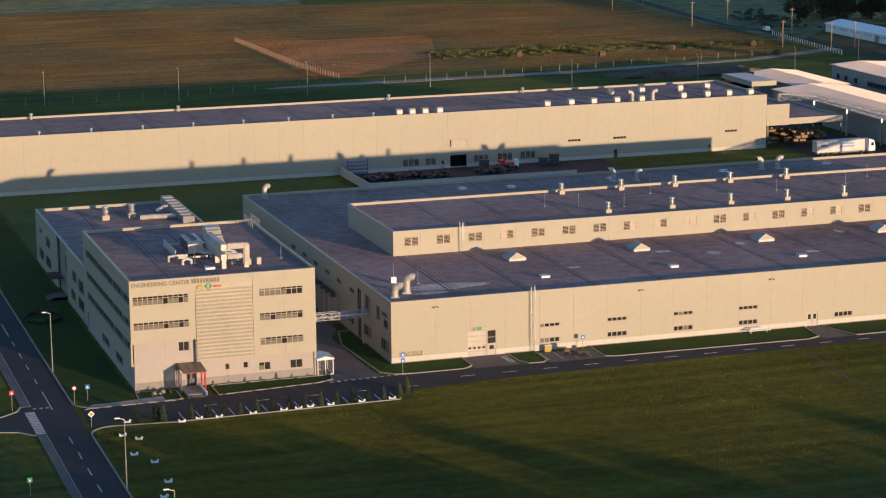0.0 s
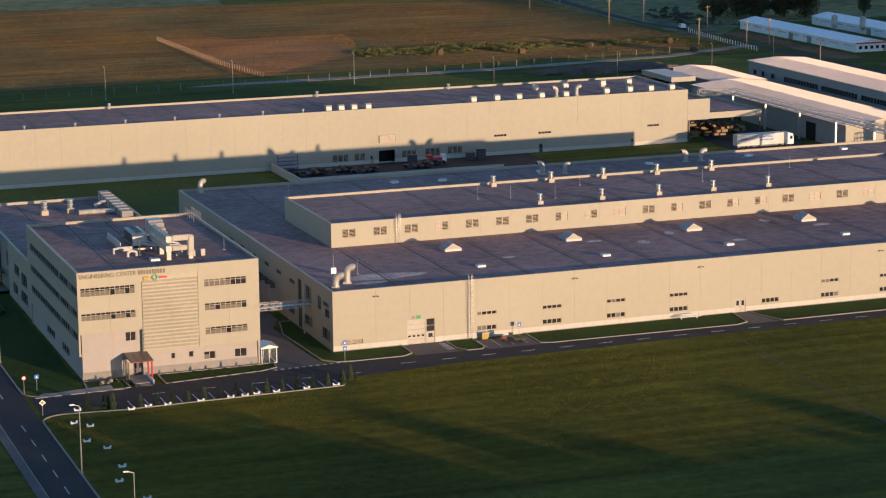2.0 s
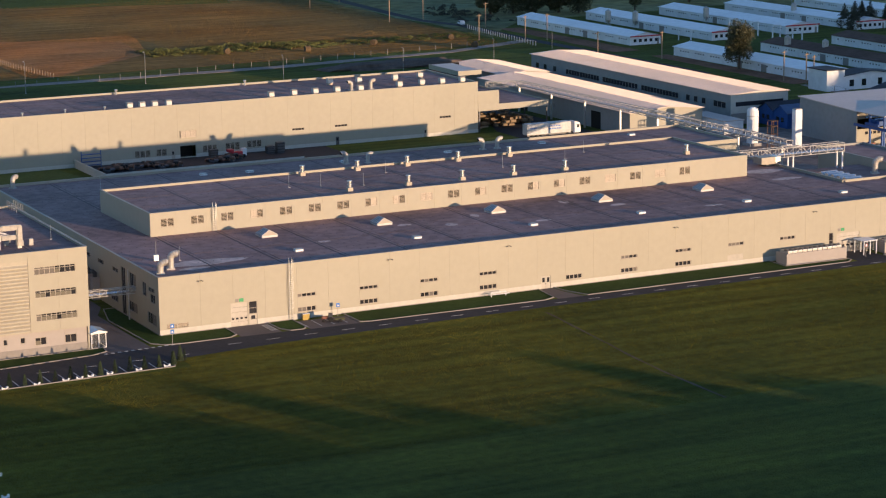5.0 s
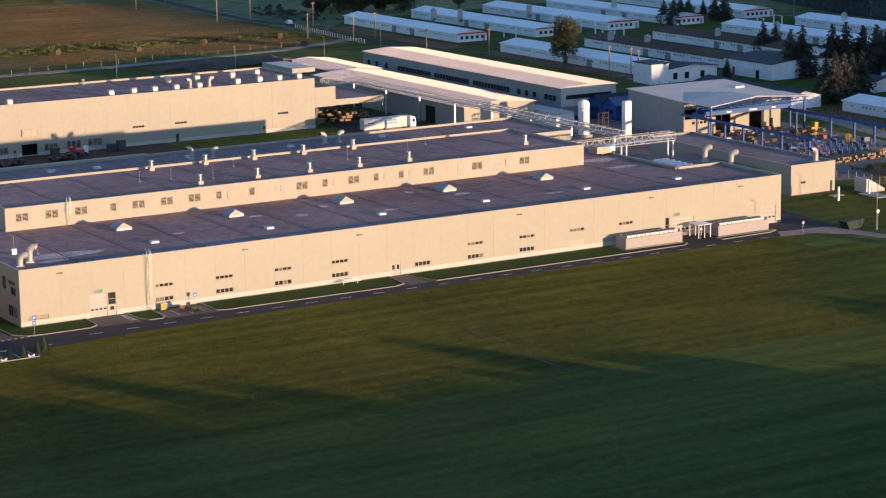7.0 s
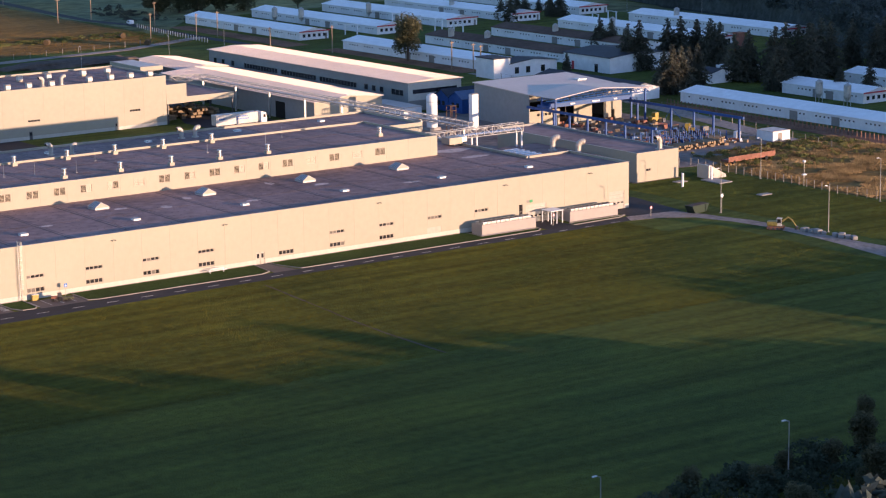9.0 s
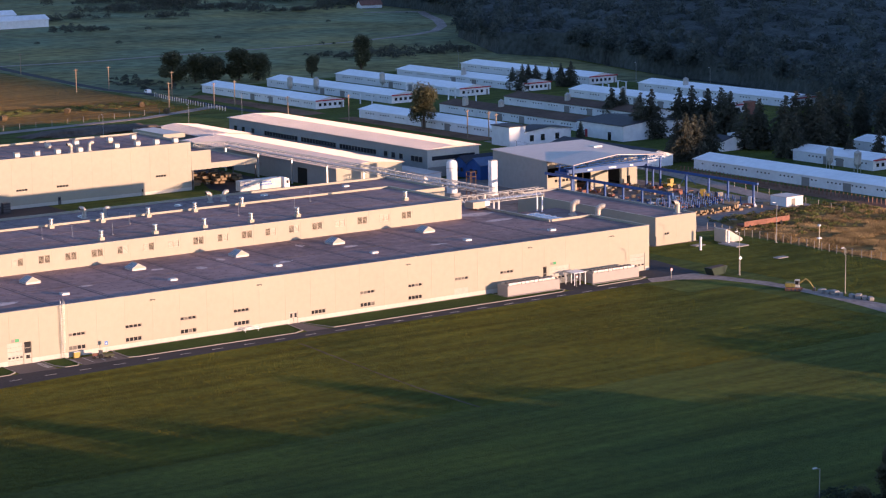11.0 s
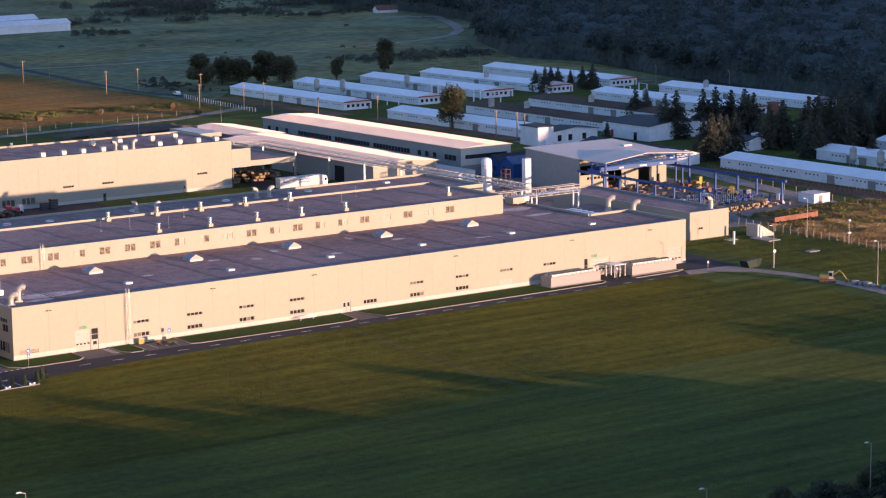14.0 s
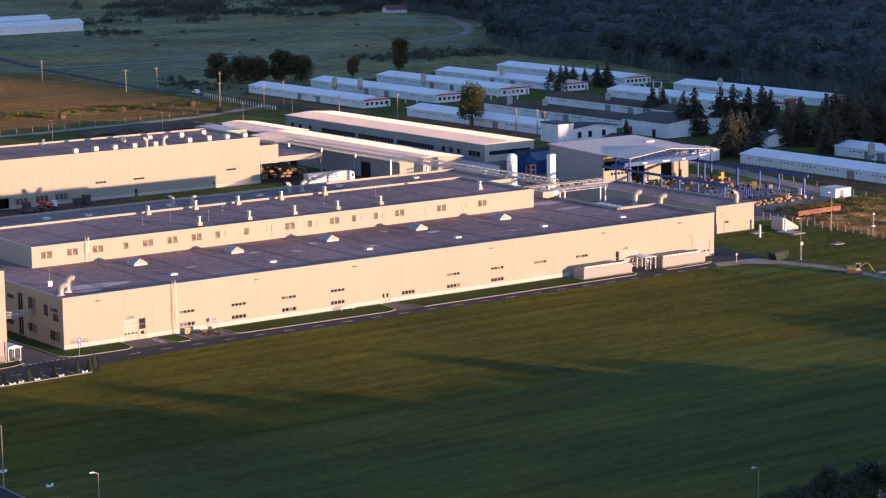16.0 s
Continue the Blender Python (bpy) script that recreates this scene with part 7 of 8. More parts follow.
# ---- long white sheds ----
def barn(x0, y0, y1, roof_mat, end=True, w=13.0):
    b = thing("animal_shed", "long low white shed with small windows and a pale roof" if roof_mat is WHITEROOF_B else "long low white shed with a brown roof", "shed", "long white sheds", m=pose(x0, y0, 0))
    L = y1 - y0
    part("wall", boxes((0, 0.25, 0.26, L - 0.26, 0, 3.0)), WHITE, b)
    part("wall", boxes((w - 0.25, w, 0.26, L - 0.26, 0, 3.0)), WHITE, b)
    for a, c in ((0, 0.25), (L - 0.25, L)):
        bm = bmesh.new()
        prism(bm, [(0, 0), (w, 0), (w, 3.0), (w / 2, 4.3), (0, 3.0)], a, c)
        part("gable", bm, WHITE, b)
    for prof in ([(-0.4, 2.94), (w / 2, 4.32), (w / 2, 4.44), (-0.4, 3.06)], [(w / 2, 4.32), (w + 0.4, 2.94), (w + 0.4, 3.06), (w / 2, 4.44)]):
        bm = bmesh.new()
        prism(bm, prof, -0.4, L + 0.4)
        part("roof", bm, roof_mat, b)
    g = 0
    y = 2.5
    while y < L - 3:
        if g % 6 < 4:
            part("window", boxes((-0.05, 0.02, y, y + 0.55, 1.75, 2.15)), GLASS, b)
        g += 1
        y += 1.55
    for y in (L * 0.36, L * 0.52):
        part("door", boxes((-0.06, 0.0, y, y + 3.0, 0.0, 2.4)), GREYBASE, b)
    if end:
        part("red_trim", boxes((-0.3, w + 0.3, -0.56, -0.42, 2.9, 3.3)), RED, b)
        for k in range(5):
            part("window", boxes((1.4 + 2.2 * k, 2.5 + 2.2 * k, -0.06, 0.0, 1.0, 2.1)), GLASS, b)
        part("door", boxes((w - 1.6, w - 0.7, -0.06, 0.0, 0.0, 2.1)), GREYBASE, b)
    return b


WHITEROOF_B = material("bluish_sheet_roof", (0.93, 0.92, 0.93), 0.4, 0.05, 0.5, 0.05, 0.06)
for x0, y0, y1, rm, end, w in ((292.8, 330, 414, WHITEROOF_B, True, 12.6), (325, 327, 417, WHITEROOF_B, True, 13.5), (359, 330, 417.5, WHITEROOF_B, True, 14.5), (290.3, 211, 297.3, WHITEROOF_B, False, 13.5), (389.5, 328.5, 416.5, WHITEROOF_B, True, 13.5), (426, 332.5, 420, WHITEROOF_B, True, 14.5), (426, 217.5, 302, WHITEROOF_B, True, 14.5), (390.5, 216, 301.5, WHITEROOF_B, True, 14), (355.5, 216, 297, BROWNROOF, False, 14), (322.5, 214, 292.6, BROWNROOF, False, 14), (289, 18, 117.6, WHITEROOF_B, True, 13), (325, 80, 113, WHITEROOF_B, True, 13), (356, 66, 118, WHITEROOF_B, True, 13)):
    barn(x0, y0, y1, rm, end, w)
silo = thing("feed_silo", "grey galvanised feed silo on legs", "silo", "feed silos", m=pose(318, 388, 0))
bm = bmesh.new()
rod(bm, (0, 0, 2.6), (0, 0, 6.0), 1.1, 14)
part("drum", bm, DUCT, silo)
bm = bmesh.new()
bmesh.ops.create_cone(bm, cap_ends=True, segments=14, radius1=1.1, radius2=0.25, depth=0.6, matrix=Matrix.Translation((0, 0, 6.3)))
part("cap", bm, DUCT, silo)
bm = bmesh.new()
bmesh.ops.create_cone(bm, cap_ends=True, segments=14, radius1=0.25, radius2=1.1, depth=1.4, matrix=Matrix.Translation((0, 0, 1.9)))
part("hopper", bm, DUCT, silo)
for a in (45, 135, 225, 315):
    bm = bmesh.new()
    x, y = 0.95 * math.cos(radians(a)), 0.95 * math.sin(radians(a))
    rod(bm, (x, y, 0), (x, y, 2.7), 0.09, 5)
    part("leg", bm, METAL, silo)
for x, y in ((324.6, 379), (355.6, 378), (324.2, 279), (327.5, 262), (359.4, 264), (389.3, 268), (429.4, 278), (318.4, 91), (318.6, 80), (392, 372)):
    copy_thing(silo, pose(x, y, 0))
lab = gable_shed("white_workshop", "small white workshop with a dark slate roof", 286, 305, 195, 203, 4.2, 5.2, WHITE, DARKROOF, WHITE)
for x in (288, 292.5, 298.5):
    part("window", boxes((x, x + 1.6, 194.94, 194.99, 1.0, 3.0)), GLASS, lab)
part("tower", boxes((279.4, 285.9, 194.6, 204, 0, 6.2)), WHITE, lab)
part("tower_roof", boxes((279.1, 286.2, 194.3, 204.3, 6.2, 6.5)), DARKROOF, lab)
big = gable_shed("white_store", "long white store with a dark slate roof", 315, 341, 180.5, 204, 5.0, 6.2, WHITE, DARKROOF, WHITE)
part("door", boxes((314.9, 314.99, 186.5, 188.1, 0, 2.6)), GLASS, big)
part("red_door", boxes((314.9, 314.99, 198.6, 199.8, 0, 2.6)), RED, big)
low2 = gable_shed("white_barrack", "low white building with a dark roof behind the workshop", 278, 290, 128, 172, 3.4, 5.0, WHITE, DARKROOF, WHITE)
for k in range(9):
    part("window", boxes((277.9, 277.98, 134 + 3.9 * k, 135.5 + 3.9 * k, 1.2, 2.5)), GLASS, low2)
hut2 = gable_shed("white_hut", "small white hut among the spruces", 322, 331, 141, 149, 3.2, 4.4, WHITE, DARKROOF, WHITE)
for y in (352, 366, 338):
    fr = thing("cable_portal", "white concrete portal post between the sheds", "portal", "concrete portals", m=pose(345, y - 20, 0))
    part("post", boxes((-0.2, 0.2, -0.2, 0.2, 0, 5.0)), WHITE, fr)
    part("post", boxes((3.0, 3.4, -0.2, 0.2, 0, 5.0)), WHITE, fr)
    part("beam", boxes((-0.2, 3.4, -0.25, 0.25, 5.0, 5.3)), WHITE, fr)
for x, y, ln in ((377, 797, 70), (398, 846, 34)):
    fb = gable_shed("distant_shed", "distant white shed beyond the pasture", -5, 5, -ln / 2, ln / 2, 4.4, 6.6, WHITE, WHITEROOF_B, WHITE)
    fb.matrix_basis = pose(x, y, 0, 0, 0, 92)
red_house = gable_shed("distant_house", "distant small house with a red roof", -3.6, 3.6, -7, 7, 2.2, 4.6, WHITE, RUST, WHITE)
red_house.matrix_basis = pose(630.5, 794, 0, 0, 0, 80)


chimney = thing("brick_chimney", "square red brick chimney among the spruces", "chimney", m=pose(342.5, 150.5, 0))
part("shaft", boxes((-1.3, 1.3, -1.3, 1.3, 0, 13.2)), RUST, chimney)
part("cap", boxes((-1.5, 1.5, -1.5, 1.5, 13.2, 13.7)), RUST, chimney)
part("hut_wall", boxes((-5, 5, -5, 5, 0, 3.4)), WHITE, chimney)


# ---- trees ----
def leaf_mesh(name, centres, sizes, flat_z, mat):
    n = len(centres)
    rng = np.random.default_rng(7 + n)
    d = rng.normal(size=(n, 3))
    d[:, 2] *= flat_z
    d /= np.linalg.norm(d, axis=1)[:, None]
    t = np.cross(d, rng.normal(size=(n, 3)))
    t /= np.linalg.norm(t, axis=1)[:, None]
    s = sizes[:, None]
    v = np.stack([centres - d * s, centres - t * s * 0.6, centres + d * s, centres + t * s * 0.6], 1).reshape(-1, 3)
    me = bpy.data.meshes.new(name)
    me.from_pydata(v.tolist(), [], np.arange(4 * n).reshape(n, 4).tolist())
    me.materials.append(mat)
    return me


def spruce(h, r, seed):
    """Whorls of drooping boughs, each a spray of fine needles, with gaps between."""
    rng = np.random.default_rng(seed)
    cs, ss = [], []
    z = 0.07 * h
    while z < h - 0.15:
        f = 1 - (z - 0.05 * h) / (0.97 * h)
        rr = r * min(1.0, f * 1.5) ** 0.72 * rng.uniform(0.72, 1.1)
        for k in range(max(4, int(17 * f) + 3)):
            a = rng.uniform(0, 6.283)
            ln = rr * rng.uniform(0.45, 1.12)
            for q in np.linspace(0.15, 1, max(3, int(ln / 0.26))):
                w = 0.34 * ln * (1 - 0.7 * q)
                for n in range(2):
                    o = rng.normal(size=2) * w * 0.4
                    cs.append((math.cos(a) * ln * q + o[0], math.sin(a) * ln * q + o[1], z - 0.32 * ln * q * q + rng.uniform(-0.2, 0.15)))
                    ss.append(rng.uniform(0.2, 0.48))
        z += 0.55
    return np.array(cs), np.array(ss)


def broadleaf(h, r, seed, n=1500):
    rng = np.random.default_rng(seed)
    blobs = []
    for k in range(17):
        z = rng.uniform(0.17, 0.88)
        rr = r * math.sin(math.pi * min(1, (z - 0.02) / 1.02) ** 0.9) ** 0.6
        a = rng.uniform(0, 6.283)
        q = rr * rng.uniform(0.1, 0.62)
        blobs.append((np.array((math.cos(a) * q, math.sin(a) * q, z * h)), rng.uniform(0.34, 0.55) * r))
    cs, ss = [], []
    for k in range(n):
        c, b = blobs[rng.integers(len(blobs))]
        d = rng.normal(size=3)
        d /= np.linalg.norm(d)
        cs.append(c + d * b * rng.uniform(0.5, 1.1) * (1, 1, 1.1))
        ss.append(rng.uniform(0.15, 0.36))
    return np.array(cs), np.array(ss)


def tree(name, label, group, crown, mat, h, rt):
    t = thing(name, label, "tree", group)
    bm = bmesh.new()
    tube(bm, [(0, 0, -0.2), (0.03 * h * 0.3, 0, h * 0.3), (0, 0.02 * h, h * 0.6), (0, 0, h * 0.85)], rt, 7)
    for v in bm.verts:
        k = 1 - 0.8 * max(0, v.co.z) / h
        v.co.x *= k
        v.co.y *= k
    for a in range(5):
        z = h * (0.25 + 0.1 * a)
        rod(bm, (0, 0, z), (math.cos(a * 2.2) * h * 0.16, math.sin(a * 2.2) * h * 0.16, z + h * 0.12), rt * 0.3, 5)
    part("trunk", bm, BARK, t)
    cr = new("crown", leaf_mesh("crown", crown[0], crown[1], 0.5, mat))
    cr.parent = t
    return t


spr = [tree("spruce_tree", "tall dark green spruce with drooping boughs", "spruces", spruce(h, r, i), SPRUCE, h, 0.28) for i, (h, r) in enumerate(((15, 4.4), (12, 3.8), (17, 4.7)))]
grove = [(325.5, 184, 15), (328.5, 182, 16), (306.5, 191.8, 6.6), (343, 185, 15.4), (346, 182, 16), (298, 131.5, 15), (302, 132, 14), (297, 134, 13), (309.5, 137, 13), (313, 137, 13.5), (350, 178.6, 15), (348, 170, 16.4), (350, 167.5, 15), (332, 141, 14.5), (335.5, 138.5, 16), (338, 142, 14), (340, 132, 17), (343.5, 131, 18.5), (346, 128, 17.5), (349, 126, 18), (345, 123, 16), (326, 117, 13), (328.5, 116, 14), (332, 96, 9), (340, 92, 10)]
spots = grove + [(358, 237.5, 11), (362, 236, 10.4), (352, 172, 14), (354, 130, 17), (360, 128, 18), (391, 338, 9), (390.5, 331, 10.4), (400, 339, 9), (402.5, 337.5, 9.6), (396, 334, 10), (424, 356, 6), (412.5, 334, 9.6), (416, 332, 10.2), (372, 120, 17), (380, 124, 18), (388, 130, 17), (382, 140, 16), (376, 148, 16), (392, 112, 17)]
hs = (15, 12, 17)
first = {}
for i, (x, y, h) in enumerate(spots):
    k = i % 3
    m = pose(x, y, 0, 0, 0, 67 * i) @ Matrix.Diagonal((1.06 * h / hs[k], 1.06 * h / hs[k], h / hs[k], 1))
    if k in first:
        copy_thing(spr[k], m)
    else:
        first[k] = m
for k, m in first.items():
    spr[k].matrix_basis = m
br = [tree("broadleaf_tree", "leafy green broadleaf tree with an uneven crown", "broadleaf trees", broadleaf(h, r, 40 + i, n), LEAF, h, 0.3) for i, (h, r, n) in enumerate(((14, 4.2, 8000), (9, 3.4, 5000), (11, 4.4, 6000)))]
bh = (14, 9, 11)
spots = [(287.2, 253, 18.2), (302, 454, 13), (312, 453, 12.6), (320, 449, 12.6), (329, 446, 13.2), (335.5, 441, 12.6), (359, 436, 11.4), (396, 453.5, 14.4), (316.5, 446, 11), (81.8, -155.3, 6.5), (55.7, -166, 4.5), (40.4, -164, 5), (33, -168, 4.5), (25, -170, 4), (48, -170, 5.5), (62, -168, 6.5), (70, -166, 7), (76, -172, 7.5), (88, -165, 7.5), (95, -170, 8.5), (84, -176, 8), (20, -176, 4), (60, -178, 7), (45, -180, 6)]
for i in range(40):
    spots.append((random.uniform(90, 300), random.uniform(-196, -166), random.uniform(4, 6.2)))
# single taller trees added unseen in the southern belt to throw shadow streaks
spots += [(69, -211, 15.4), (81.5, -211, 15.2), (105, -211, 14.6), (121, -211, 14.6)]
first = {}
for i, (x, y, h) in enumerate(spots):
    k = i % 3
    w = h / bh[k] * (1.35 if 440 < y < 455 and x < 337 else 1.2 if y > 240 and x < 390 else 1.0)
    m = pose(x, y, 0, 0, 0, 77 * i) @ Matrix.Diagonal((w, w, h / bh[k], 1))
    if k in first:
        copy_thing(br[k], m)
    else:
        first[k] = m
for k, m in first.items():
    br[k].matrix_basis = m


def pipe_gantry(a, b, h):
    """White posts with a feed pipe across them."""
    ax, ay = a
    dx, dy = b[0] - ax, b[1] - ay
    g = thing("pipe_gantry", "white pipe gantry on two posts between the sheds", "pipe gantry", "pipe gantries", m=pose(ax, ay, 0, 0, 0, math.degrees(math.atan2(dy, dx))))
    n = math.hypot(dx, dy)
    for u in (0, n):
        post = part("post", boxes((u - 0.2, u + 0.2, -0.2, 0.2, 0, h)), WHITE, g)
        part("footing", boxes((u - 0.34, u + 0.34, -0.34, 0.34, -0.1, 0.14)), CONCRETE, post)
    bm = bmesh.new()
    rod(bm, (-0.8, 0, h + 0.1), (n + 0.8, 0, h + 0.1), 0.11, 8)
    part("pipe", bm, WHITE, g)


for a, b, h in (((316, 334.9), (319.3, 331.9), 3.7), ((353.3, 317.5), (353.4, 311.8), 3.4), ((409.5, 300.5), (411.5, 306.5), 3.5), ((423.7, 311.7), (423.1, 306.1), 3.2)):
    pipe_gantry(a, b, h)


def clump_cloud(name, label, category, spots, mat, seed, per=26, leaf=1.0, low=0.55):
    """Woods or scrub: many leafy clumps in one mesh."""
    rng = np.random.default_rng(seed)
    cs, ss = [], []
    for x, y, h, r in spots:
        n = per
        d = rng.normal(size=(n, 3))
        d /= np.linalg.norm(d, axis=1)[:, None]
        d[:, 2] = np.abs(d[:, 2]) * 1.2 - 0.35
        cs.append(np.array((x, y, h * low)) + d * np.array((r, r, h * 0.42)) * rng.uniform(0.55, 1.05, (n, 1)))
        ss.append(rng.uniform(0.10, 0.22, n) * (r + 1.2) * leaf)
    me = leaf_mesh(name, np.concatenate(cs), np.concatenate(ss), 0.6, mat)
    return tagged(new(name, me), label, category, "", "stuff")


EDGE = [(60, 360), (133, 388), (230, 450), (290, 466), (349, 472), (434, 494), (475, 484), (572, 532), (640, 600), (760, 640), (1300, 700)]


def edge_x(y):
    for (y0, x0), (y1, x1) in zip(EDGE, EDGE[1:]):
        if y0 <= y < y1:
            return x0 + (x1 - x0) * (y - y0) / (y1 - y0)
    return 1e9


wood = []
while len(wood) < 4300:
    y = random.uniform(60, 1250)
    e = edge_x(y)
    x = e + random.uniform(0, 1) ** 1.4 * 560
    wood.append((x, y, random.uniform(12, 20), random.uniform(3.2, 5.5)))
# closed canopy sheet under the outer foliage, shade between crowns painted into it
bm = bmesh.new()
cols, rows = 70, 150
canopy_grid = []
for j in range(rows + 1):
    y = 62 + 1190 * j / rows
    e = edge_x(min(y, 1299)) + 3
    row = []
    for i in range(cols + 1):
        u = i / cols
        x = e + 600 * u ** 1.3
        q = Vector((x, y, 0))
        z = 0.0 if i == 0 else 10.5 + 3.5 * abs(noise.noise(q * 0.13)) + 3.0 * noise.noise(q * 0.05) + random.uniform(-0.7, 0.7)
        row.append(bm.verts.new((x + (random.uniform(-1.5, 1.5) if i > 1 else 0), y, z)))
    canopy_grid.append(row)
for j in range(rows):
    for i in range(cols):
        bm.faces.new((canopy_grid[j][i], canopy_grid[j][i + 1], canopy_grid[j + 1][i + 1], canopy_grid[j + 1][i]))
tagged(part("woodland_canopy", bm, UNDERWOOD), "closed canopy sheet with the shade between crowns in its colour", "woods", "", "stuff")
clump_cloud("woodland", "dark dense woodland behind the sheds", "woods", wood, HAZY_WOODS, 3, 125, 0.9)
east = []
while len(east) < 700:
    y = random.uniform(-260, 60)
    x = 312 + max(0, -y) * 0.44 + random.uniform(0, 1) ** 1.5 * 260
    if y > 20 and x < 372:
        continue
    east.append((x, y, random.uniform(13, 20), random.uniform(3.2, 5.0)))
clump_cloud("eastern_woodland", "dark woodland on the far side of the lane", "woods", east, HAZY_WOODS, 5, 120, 0.6)
low_scrub = [(random.uniform(226, 275), random.uniform(12, 44), random.uniform(0.7, 1.8), random.uniform(0.6, 1.3)) for k in range(300)]
low_scrub = [q for q in low_scrub if q[1] > 27 + 4 * math.sin(q[0] * 0.35) or random.random() < 0.22]
clump_cloud("weed_thicket", "thicket of tall weeds and scrub on waste ground", "scrub", low_scrub, WEED, 8, 60, 0.5, 0.25)
hedge = [(random.uniform(136, 200), random.uniform(392, 402) + 6 * math.sin(k), random.uniform(0.8, 2.0), random.uniform(1.2, 2.6)) for k in range(150)]
hedge += [(random.uniform(150, 262), random.uniform(383, 400), random.uniform(0.5, 1.4), random.uniform(1.0, 2.4)) for k in range(160)]
clump_cloud("field_scrub", "low green scrub along the field edges", "scrub", hedge, WEED, 10, 60, 0.5, 0.25)
HEDGES = [(544, 893, 10, 10, 14, 40), (492, 802, 5, 5, 8, 14), (556, 857, 16, 6, 6, 60), (567, 824, 8, 5, 5, 24), (500, 872, 12, 8, 8, 36), (412, 745, 9, 10, 5, 34), (582, 801, 13, 4, 5, 44), (626, 824, 10, 6, 7, 30), (439, 837, 14, 8, 6, 30), (545, 953, 30, 10, 10, 60), (622, 893, 14, 10, 10, 40), (688, 857, 14, 14, 12, 40), (445, 505, 16, 10, 5, 60), (474, 501, 8, 8, 6, 24), (294, 472, 5, 10, 2.6, 24)]
pasture = []
for k in range(26):
    q = random.uniform(0.8, 2.2)
    pasture.append((random.uniform(290, 640), random.uniform(560, 1150), 1.6 * q, q))
for x, y, wx, wy, h, n in HEDGES:
    for k in range(n):
        pasture.append((x + random.gauss(0, wx), y + random.gauss(0, wy), h * random.uniform(0.5, 1.1), random.uniform(0.3, 0.55) * h))
for k in range(30):
    pasture.append((random.uniform(280, 300), random.uniform(420, 470), random.uniform(1, 2.5), random.uniform(0.8, 1.8)))
pasture = [q for q in pasture if q[0] < edge_x(min(q[1], 1299)) + 40]
clump_cloud("pasture_bushes", "scattered dark bushes and hedges across the far pasture", "bushes", pasture, SPRUCE, 12, 110, 0.6, 0.3)

# Unseen tree belt added to shade the field; heights set the shadow edge.
BELT = [(-140, 18.9), (38, 18.9), (52, 18.6), (56, 17.6), (59.5, 14.6), (62.5, 14.4), (66, 15.4), (76, 14.5), (84, 14.0), (100, 14.0), (138, 13.8), (145, 11.3), (157, 10.1), (164, 9.1), (176, 10.1), (185, 13.3), (192, 14.7), (230, 14.8), (480, 14.5)]
south = []
while len(south) < 2000:
    x, y = random.uniform(-130, 470), random.uniform(-222, -209)
    h = float(np.interp(x, [q[0] for q in BELT], [q[1] for q in BELT])) * random.uniform(0.9, 1.0)
    south.append((x, y, h / 0.96, random.uniform(2.4, 3.6)))
    south.append((x, y - 4, h * 0.5, 3.4))
clump_cloud("southern_woodland", "unseen belt of dark trees added to shade the field", "woods", south, HAZY_WOODS, 15, 60, 1.7)
thicket = [(x, y, h, r) for x, y, h, r in ((random.uniform(18, 150), random.uniform(-200, -163), random.uniform(2.5, 5.5), random.uniform(1.5, 3.0)) for k in range(420)) if y < -160 - max(0, 62 - x) * 0.12]
clump_cloud("roadside_thicket", "dense dark thicket of young trees by the road", "woods", thicket, THICKET, 16, 150, 0.55)
# Unseen hill added as a sun blocker, profile fitted to the shade wanted.
bm = bmesh.new()
n, m = 60, 24
grid = []
for i in range(n + 1):
    row = []
    for j in range(m + 1):
        x, y = 492 + 900 * i / n, -620 + 620 * j / m
        fy = min(1.0, 1.2 * math.sin(math.pi * j / m))
        z = float(np.interp(x, (492, 512, 532, 548, 610, 642, 666, 752, 1292, 1392), (0, 44, 55, 62, 74, 84, 92, 150, 150, 0))) * fy * (1 + 0.03 * noise.noise(Vector((x, y, 0)) * 0.01)) - 0.5
        row.append(bm.verts.new((x, y, z)))
    grid.append(row)
for i in range(n):
    for j in range(m):
        bm.faces.new((grid[i][j], grid[i + 1][j], grid[i + 1][j + 1], grid[i][j + 1]))
tagged(part("wooded_hill", bm, HAZY_WOODS), "unseen dark hill added to shade the sheds", "hill", "", "structure")


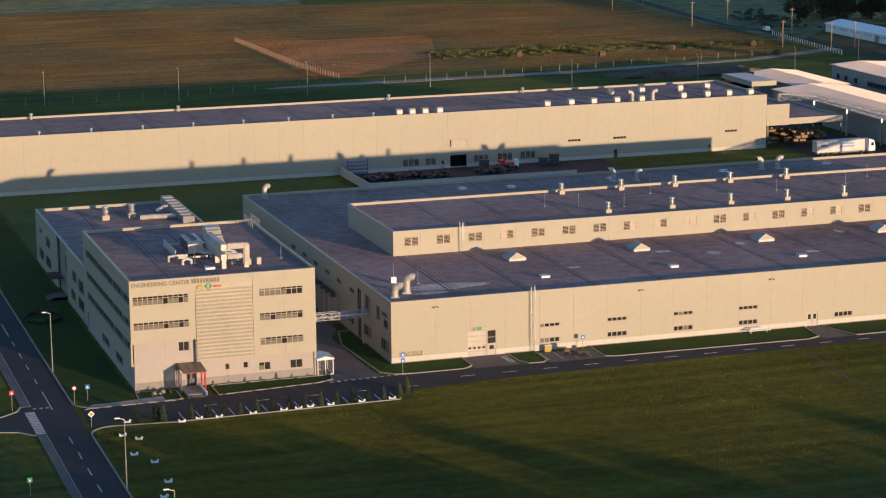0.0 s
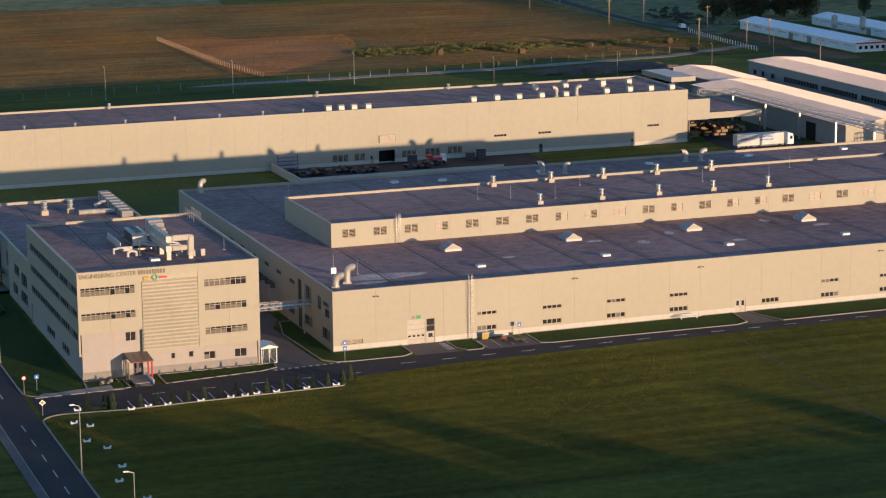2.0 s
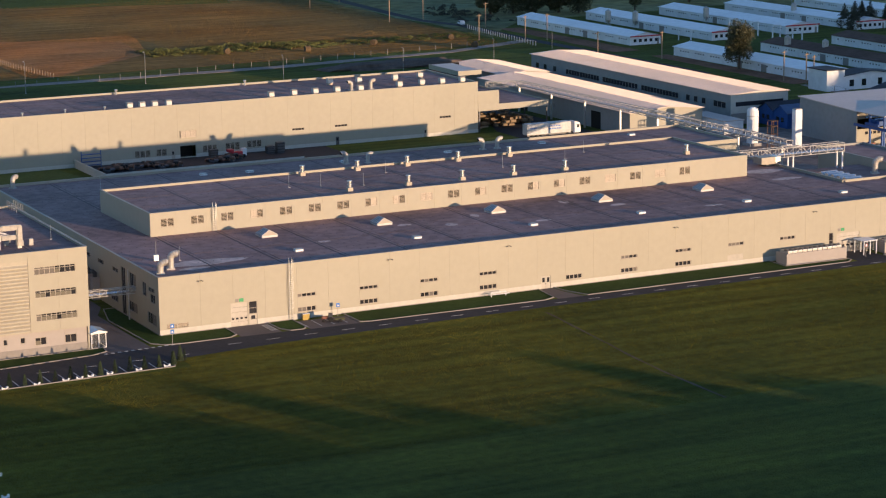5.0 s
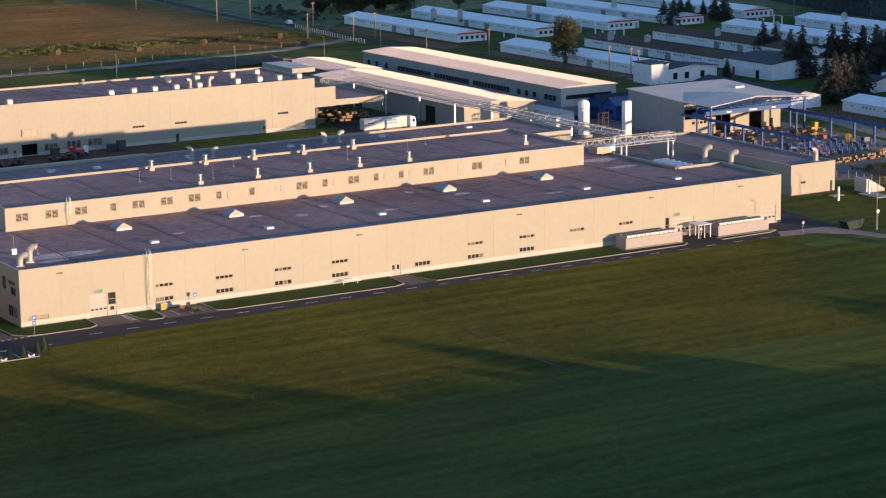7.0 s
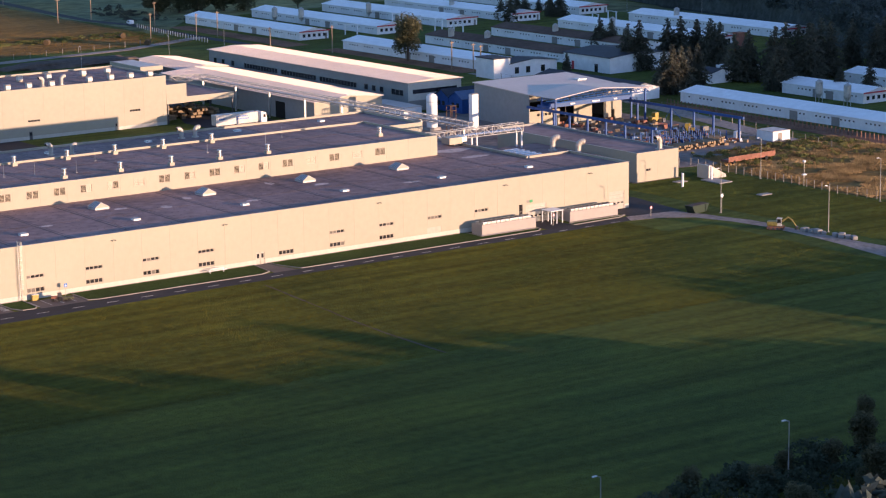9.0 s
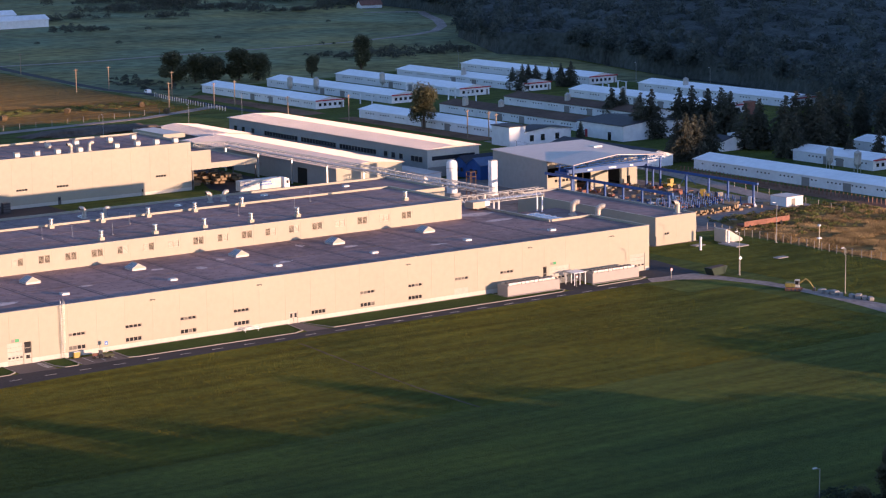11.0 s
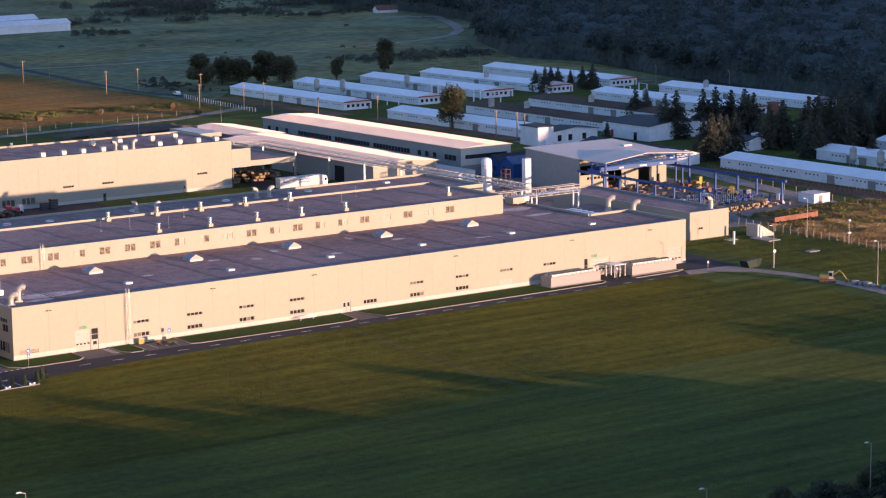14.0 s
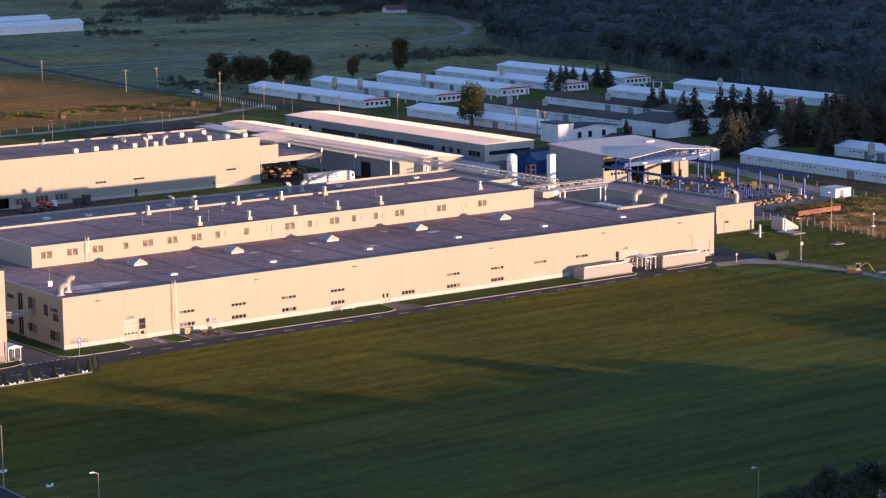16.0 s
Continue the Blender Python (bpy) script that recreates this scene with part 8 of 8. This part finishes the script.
def blades(name, label, n, x0, x1, y0, y1, size, mat, seed, keep):
    """Upright tufts of grass, one small leaf shape each, in one mesh."""
    rng = np.random.default_rng(seed)
    x, y = rng.uniform(x0, x1, n), rng.uniform(y0, y1, n)
    ok = keep(x, y)
    x, y = x[ok], y[ok]
    n = len(x)
    a = rng.uniform(0, math.pi, n)
    w = size * rng.uniform(0.6, 1.3, n) * 0.5
    h = size * rng.uniform(0.5, 1.3, n)
    lean = rng.normal(size=(n, 2)) * size * 0.3
    z = np.zeros(n)
    v = np.stack([np.stack([x - np.cos(a) * w, y - np.sin(a) * w, z], 1), np.stack([x + np.cos(a) * w, y + np.sin(a) * w, z], 1), np.stack([x + lean[:, 0], y + lean[:, 1], h], 1)], 1).reshape(-1, 3)
    me = bpy.data.meshes.new(name)
    me.from_pydata(v.tolist(), [], np.arange(3 * n).reshape(n, 3).tolist())
    me.materials.append(mat)
    return tagged(new(name, me), label, "grass", "", "stuff")


def south_of_road(x, y):
    e = np.interp(x, [q[0] for q in SOUTH], [q[1] for q in SOUTH])
    return (y < e - 0.4) & ~((x < -2.5) & (y > -22.5)) & ((x < 158) | (y < -26))


blades("field_grass", "short tufts of mown green grass before the hall", 640000, -52, 172, -80, -12, 0.082, BLADE, 21, lambda x, y: south_of_road(x, y) & (x < 170.5))
blades("shaded_grass", "short tufts of green grass in the shaded field", 90000, -50, 165, -170, -80, 0.1, BLADE, 22, lambda x, y: x < 150)
blades("lane_grass", "tufts of green grass beyond the gravel lane", 200000, 181, 220, -70, 26, 0.075, BLADE, 23, lambda x, y: (x > 184 - y * 0.02) & (x < 217))
blades("hay_grass", "tufts of dry hay grass on the brown meadow", 260000, -80, 262, 354, 590, 0.19, HAY, 24, lambda x, y: ~((x > 80) & (x < 150) & (y < 461)))
blades("stubble_straw", "short straw stubble on the reddish patch", 60000, 82, 150, 353, 460, 0.2, STUBBLE, 25, lambda x, y: (x < 88 + (y - 352) * 0.95) & (y < 460) & (x < 136 + (y - 394) * 0.27) | (x < 81))
blades("waste_grass", "upright golden grass on the waste ground", 190000, 217, 276, -70, 44, 0.34, DRY, 26, lambda x, y: (x > 218.5 + np.maximum(0, y - 12) * 0.3) & (np.sin(x * 0.31 + y * 0.22) + np.sin(y * 0.37 - x * 0.13) + np.sin(x * 0.9 + y * 0.7) * 0.5 > -0.75))
